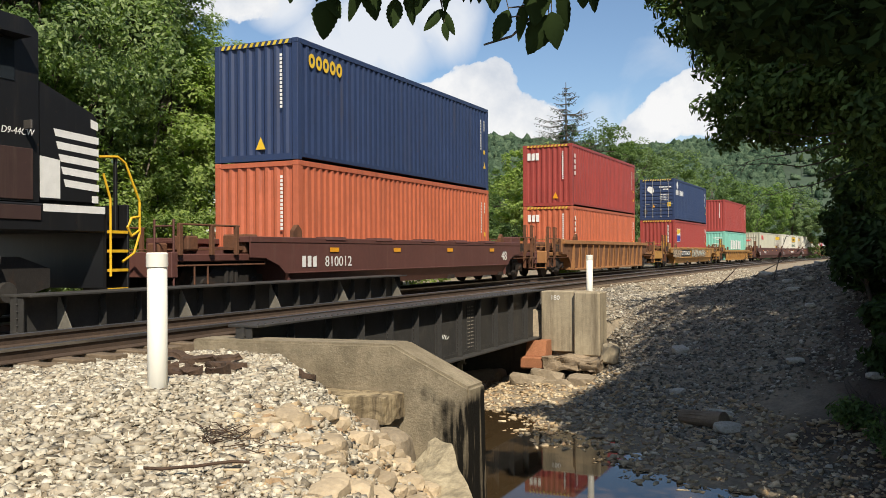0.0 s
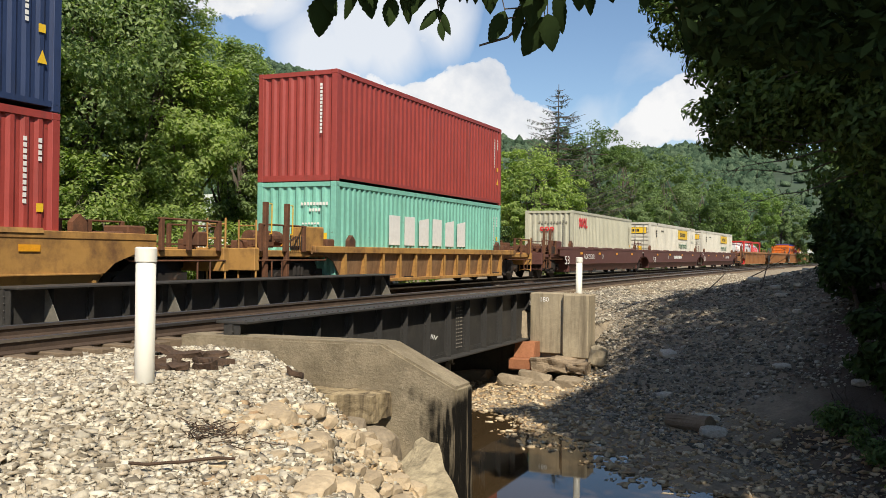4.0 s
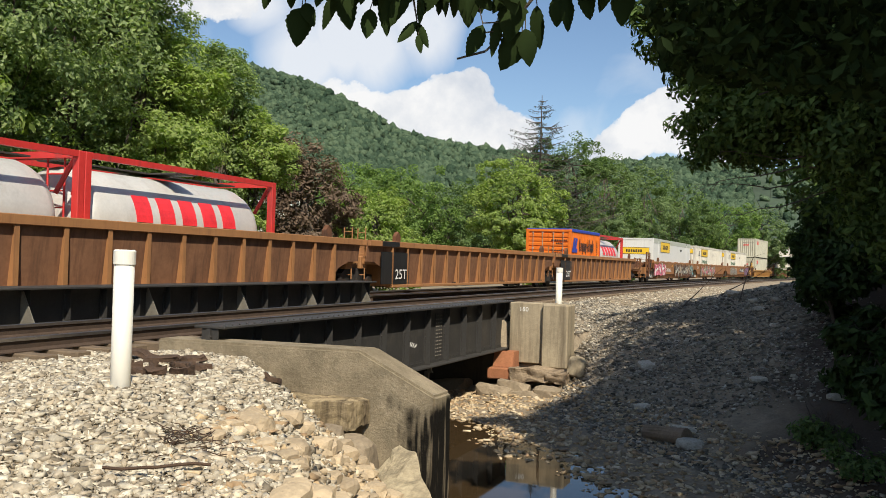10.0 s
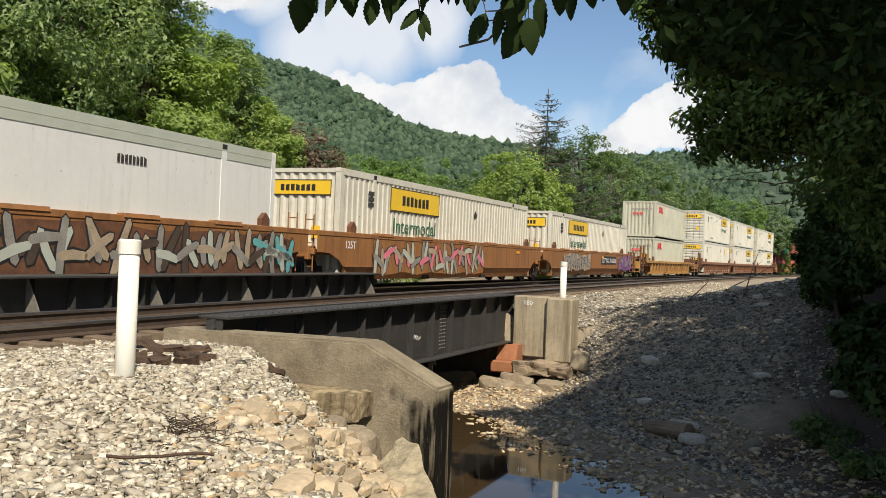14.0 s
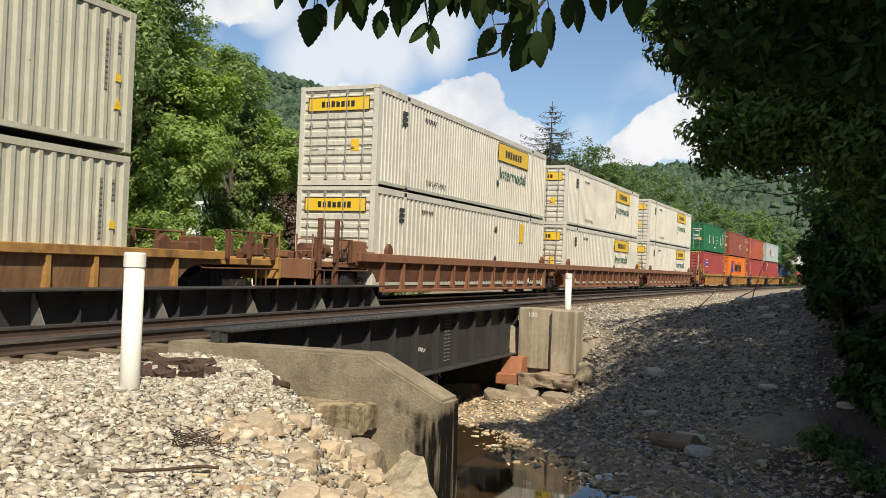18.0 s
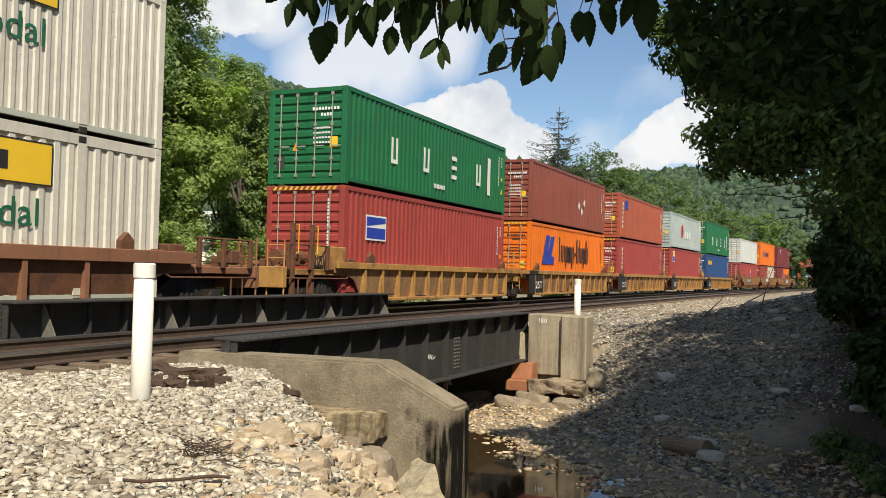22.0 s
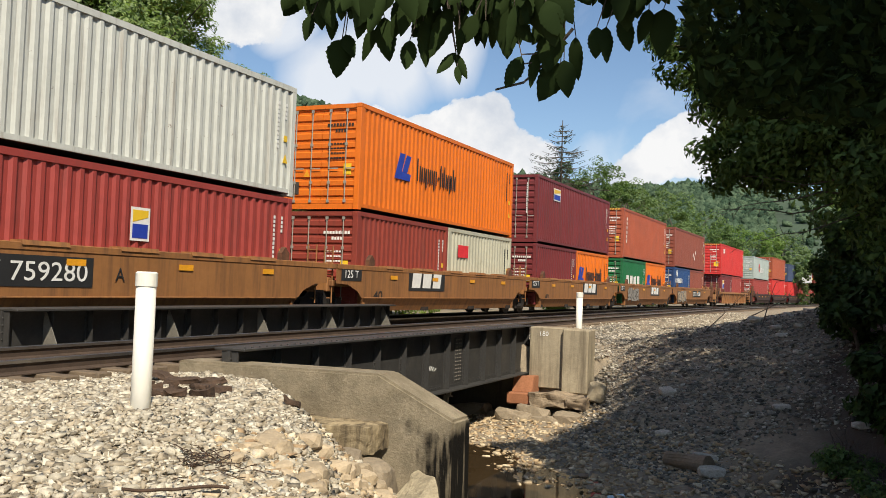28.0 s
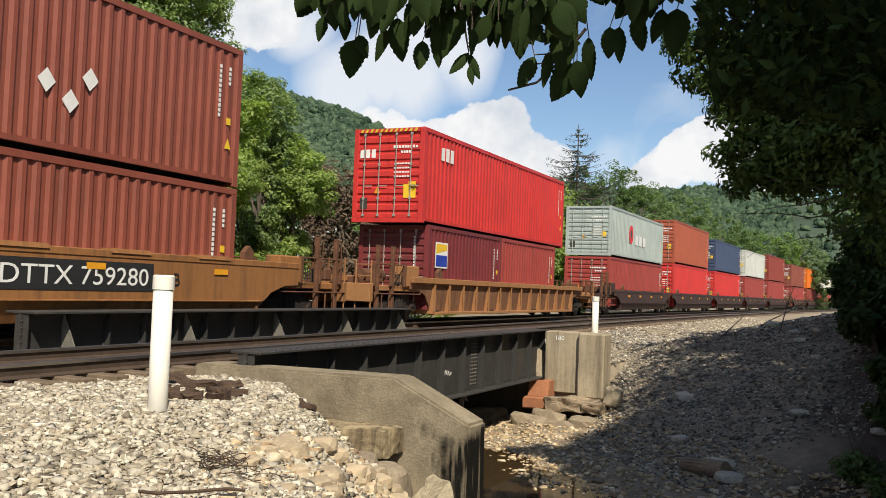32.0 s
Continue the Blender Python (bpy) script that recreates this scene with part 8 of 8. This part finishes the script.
def slab_rock(pts, mat, label, seed):
    """A sharp-edged block of layered stone, its faces roughened."""
    bm = bmesh.new()
    for p in pts:
        bm.verts.new(p)
    bmesh.ops.convex_hull(bm, input=bm.verts)
    for v in [v for v in bm.verts if not v.link_faces]:
        bm.verts.remove(v)
    bmesh.ops.triangulate(bm, faces=bm.faces)
    for k in range(3):
        bmesh.ops.subdivide_edges(bm, edges=bm.edges, cuts=1, use_grid_fill=True)
        bmesh.ops.triangulate(bm, faces=bm.faces)
    bm.normal_update()
    for v in bm.verts:
        q = v.co * 3.0 + Vector((seed, 0, seed))
        v.co += v.normal * (noise.noise(q) * 0.05 + noise.noise(Vector((v.co.x * 5, v.co.y * 5, v.co.z * 26))) * 0.022)
    ob = new("boulder", mesh_of(bm, "boulder"))
    own(ob, mat)
    return tagged(ob, label, "rock")


def make_rocks():
    rnd = random.Random(8)
    for i in range(290):
        x, y = rnd.uniform(-5.4, -2.9), rnd.uniform(4.8, 8.3)
        d = float(seg_side(np.array(x), np.array(y), EDGE))
        if not np.interp(y, [4.0, 5.8, 6.2, 6.8, 8.1], [-0.5, -0.6, -0.4, 0.1, 0.5]) < d < 1.2:
            continue
        s = rnd.choice((0.04, 0.05, 0.05, 0.06, 0.07, 0.09, 0.13))
        tagged(rock(x, y, float(ground_z(np.array(x), np.array(y))) + s * 0.2, s * 1.3, s, s * 0.75, i, M_ROCK, "tan sandstone rock lying on the rubble slope", rz=rnd.uniform(0, 180)), group="rocks on the slope")
    slab_rock([(-4.22, 9.0, -0.98), (-3.9, 8.7, -0.98), (-3.35, 7.9, -1.2), (-2.95, 7.3, -1.42), (-3.3, 7.0, -1.5), (-3.9, 7.5, -1.36), (-4.35, 8.3, -1.28), (-4.4, 9.0, -1.6),
               (-3.7, 8.9, -2.3), (-2.9, 7.6, -2.4), (-2.9, 7.0, -2.3), (-4.4, 7.6, -2.3)], M_SLAB, "pale sharp-edged rock slab at the water below the wing wall", 3)
    slab_rock([(-5.25, 8.55, -0.95), (-4.75, 8.55, -0.95), (-4.8, 8.75, -0.78), (-5.2, 8.8, -0.8), (-5.3, 8.5, -1.5), (-4.65, 8.5, -1.5), (-4.7, 9.0, -1.4), (-5.2, 9.0, -1.4)], M_LEDGE, "grey brown layered rock below the footing", 5)
    rock(-4.7, 8.75, -1.15, 0.34, 0.3, 0.35, 61, M_LEDGE, "grey boulder below the footing", "boulder", 10, 3)
    for i, (x, y, z, sx, sy, sz) in enumerate(((-7.5, 20.8, -2.08, 0.8, 0.4, 0.24), (-6.7, 20.75, -2.12, 0.7, 0.4, 0.2), (-7.2, 20.5, -2.26, 0.9, 0.4, 0.2), (-5.9, 20.6, -2.15, 0.6, 0.45, 0.25), (-8.6, 20.7, -2.1, 1.0, 0.5, 0.32),
                                                   (-6.95, 20.05, -1.98, 0.55, 0.34, 0.26), (-6.25, 20.1, -2.02, 0.5, 0.3, 0.2), (-6.6, 20.3, -1.86, 0.5, 0.25, 0.22), (-5.75, 20.15, -1.92, 0.42, 0.28, 0.22))):
        rock(x, y, z, sx, sy, sz, 70 + i, M_LEDGE, "layered bedrock ledge under the far abutment", "bedrock_ledge", 0, 3)
    rock(-5.2, 20.7, -1.3, 0.26, 0.16, 0.34, 80, M_CONC, "broken slab of concrete leaning on the bank", "concrete_slab", 20, 2)
    for i in range(16):
        x, y = rnd.uniform(-3.5, 2.5), rnd.uniform(15, 27)
        s = rnd.uniform(0.10, 0.22)
        tagged(rock(x, y, float(ground_z(np.array(x), np.array(y))) + s * 0.15, s * 1.4, s, s * 0.55, 90 + i, M_BANKSTONE, "grey flat stone on the gravel bank", rz=rnd.uniform(0, 180)), group="stones on the bank")
    # rotten timber beside the track
    for i, (x, y, l, w, a) in enumerate(((-6.85, 8.25, 0.24, 0.08, 15), (-6.35, 8.0, 0.2, 0.09, -20), (-6.3, 7.35, 0.2, 0.08, 5), (-6.75, 7.5, 0.17, 0.08, 40), (-5.95, 7.45, 0.17, 0.09, -10), (-5.25, 8.0, 0.14, 0.05, 0), (-7.3, 8.5, 0.26, 0.1, 20), (-6.55, 7.75, 0.16, 0.09, -40), (-6.1, 7.2, 0.13, 0.06, 25), (-6.5, 8.3, 0.2, 0.07, 50), (-6.05, 7.85, 0.14, 0.07, 70), (-7.0, 7.8, 0.18, 0.06, -30))):
        bm = bmesh.new()
        l, w = l * 0.8, w * 0.7
        bm_box(bm, -l, -w, -0.03, l, w, 0.04)
        bmesh.ops.subdivide_edges(bm, edges=bm.edges, cuts=4, use_grid_fill=True)
        for v in bm.verts:
            k = noise.noise(v.co * 4 + Vector((i * 7, 0, 0)))
            v.co += Vector((k * 0.09, noise.noise(v.co * 7 + Vector((0, i * 5, 0))) * 0.06, k * 0.05 + noise.noise(v.co * 13) * 0.025))
        ob = new("timber", mesh_of(bm, "timber"))
        own(ob, M_WOOD)
        ob.matrix_basis = pose(x, y, float(ground_z(np.array(x), np.array(y))) + 0.06, rnd.uniform(-14, 14), rnd.uniform(-12, 12), a)
        tagged(ob, "rotten dark piece of old tie on the ballast", "timber", "old timber")
    # the log on the shingle
    bm = bmesh.new()
    bm_tube(bm, (-0.44, 0, 0), (0.44, 0, 0), 0.12, 0.155, 14)
    bmesh.ops.subdivide_edges(bm, edges=bm.edges, cuts=2)
    for v in bm.verts:
        v.co += v.co.normalized() * noise.noise(v.co * 6) * 0.03
    log = new("log", mesh_of(bm, "log", False))
    own(log, M_LOG)
    log.matrix_basis = pose(-2.4, 15.95, float(ground_z(np.array(-2.4), np.array(15.95))) + 0.14, 0, -3, -30)
    tagged(log, "short bleached log lying on the shingle", "log")
    # a dark stick and a mat of dead roots on the ballast
    bm = bmesh.new()
    pts = [Vector((-4.0 + 0.077 * k, 4.29 + 0.075 * k, 0)) for k in range(7)]
    for v in pts:
        v.z = float(ground_z(np.array(v.x), np.array(v.y))) + 0.075 + rnd.uniform(-0.008, 0.008)
    rings = [[bm.verts.new(v + Vector((0.7 * c, -0.7 * c, d)) * 0.011) for c, d in ((1, 0), (0.5, 0.87), (-0.5, 0.87), (-1, 0), (-0.5, -0.87), (0.5, -0.87))] for v in pts]
    for ra, rb in zip(rings, rings[1:]):
        for k in range(6):
            bm.faces.new((ra[k], ra[(k + 1) % 6], rb[(k + 1) % 6], rb[k]))
    bm.faces.new(rings[0])
    bm.faces.new(rings[-1][::-1])
    ob = new("stick", mesh_of(bm, "stick"))
    own(ob, M_WOOD)
    tagged(ob, "long dark stick lying on the ballast", "stick")
    bm = bmesh.new()
    for k in range(46):
        x, y = rnd.gauss(-4.08, 0.13), rnd.gauss(5.25, 0.17)
        p = Vector((x, y, float(ground_z(np.array(x), np.array(y))) + 0.05))
        a = rnd.uniform(0, 6.28)
        for j in range(3):
            a += rnd.uniform(-0.8, 0.8)
            q = p + Vector((0.06 * math.cos(a), 0.06 * math.sin(a), rnd.uniform(-0.02, 0.03)))
            bm_tube(bm, p, q, 0.0045, 0.0035, 4, False)
            p = q
    ob = new("dead_roots", mesh_of(bm, "dead_roots"))
    own(ob, M_WOOD)
    tagged(ob, "mat of dark dead roots and twigs on the rubble", "roots", kind="stuff")
    # dead twigs on the shoulder
    for i, (x, y, l, a, e) in enumerate(((-3.4, 24.5, 1.6, 60, 35), (-2.6, 25.5, 1.9, 40, 28), (-1.9, 24, 1.4, 80, 40))):
        bm = bmesh.new()
        p = Vector((0, 0, 0))
        for k in range(5):
            q = p + Vector((l / 5 * math.cos(radians(a)) , l / 5 * math.sin(radians(a)), l / 5 * math.tan(radians(e)) + rnd.uniform(-0.05, 0.05)))
            bm_tube(bm, p, q, 0.02 - 0.003 * k, 0.017 - 0.003 * k, 5, False)
            if k > 1:
                bm_tube(bm, q, q + Vector((rnd.uniform(-0.3, 0.3), rnd.uniform(-0.2, 0.2), rnd.uniform(0.1, 0.35))), 0.008, 0.003, 4, False)
            p = q
        ob = new("dead_twig", mesh_of(bm, "dead_twig"))
        own(ob, M_BARK)
        ob.matrix_basis = pose(x, y, float(ground_z(np.array(x), np.array(y))) - 0.03)
        tagged(ob, "bare dead twig sticking out of the bank", "twig")


make_stones()
make_rocks()


# seconds, degrees by which the branch has swung to the left and up
SWAY = [(0, -0.5, 0.3), (2, -0.65, 0.25), (4, -0.6, 0.3), (6, -0.45, 0.25), (9, -0.35, 0.1), (11, 0, 0), (13, 0.1, 0.28), (15, 0.05, 0.3), (17, -0.05, 0.27), (19, -0.4, 0.3), (20, -0.6, 0.1),
        (21, -0.85, -0.15), (22, -0.5, -0.2), (23, 0.0, -0.22), (24, -0.4, -0.3), (25, -0.7, -0.4), (26.5, -1.0, -0.36), (28, -1.3, -0.32), (30, -1.2, -0.25), (32, -1.1, -0.1)]


def motions():
    for ob in BRANCH:
        walk(ob, [(t, pose(-0.0376 * a, -0.0159 * a, 0.0408 * e)) for t, a, e in SWAY])
    for ob, u, z in MOVERS:
        rows = []
        for t in TIMES:
            x, y, h = line_at(u - travelled(t))
            rows.append((t, pose(x, y, z, 0, 0, -math.degrees(h))))
        walk(ob, rows)


motions()
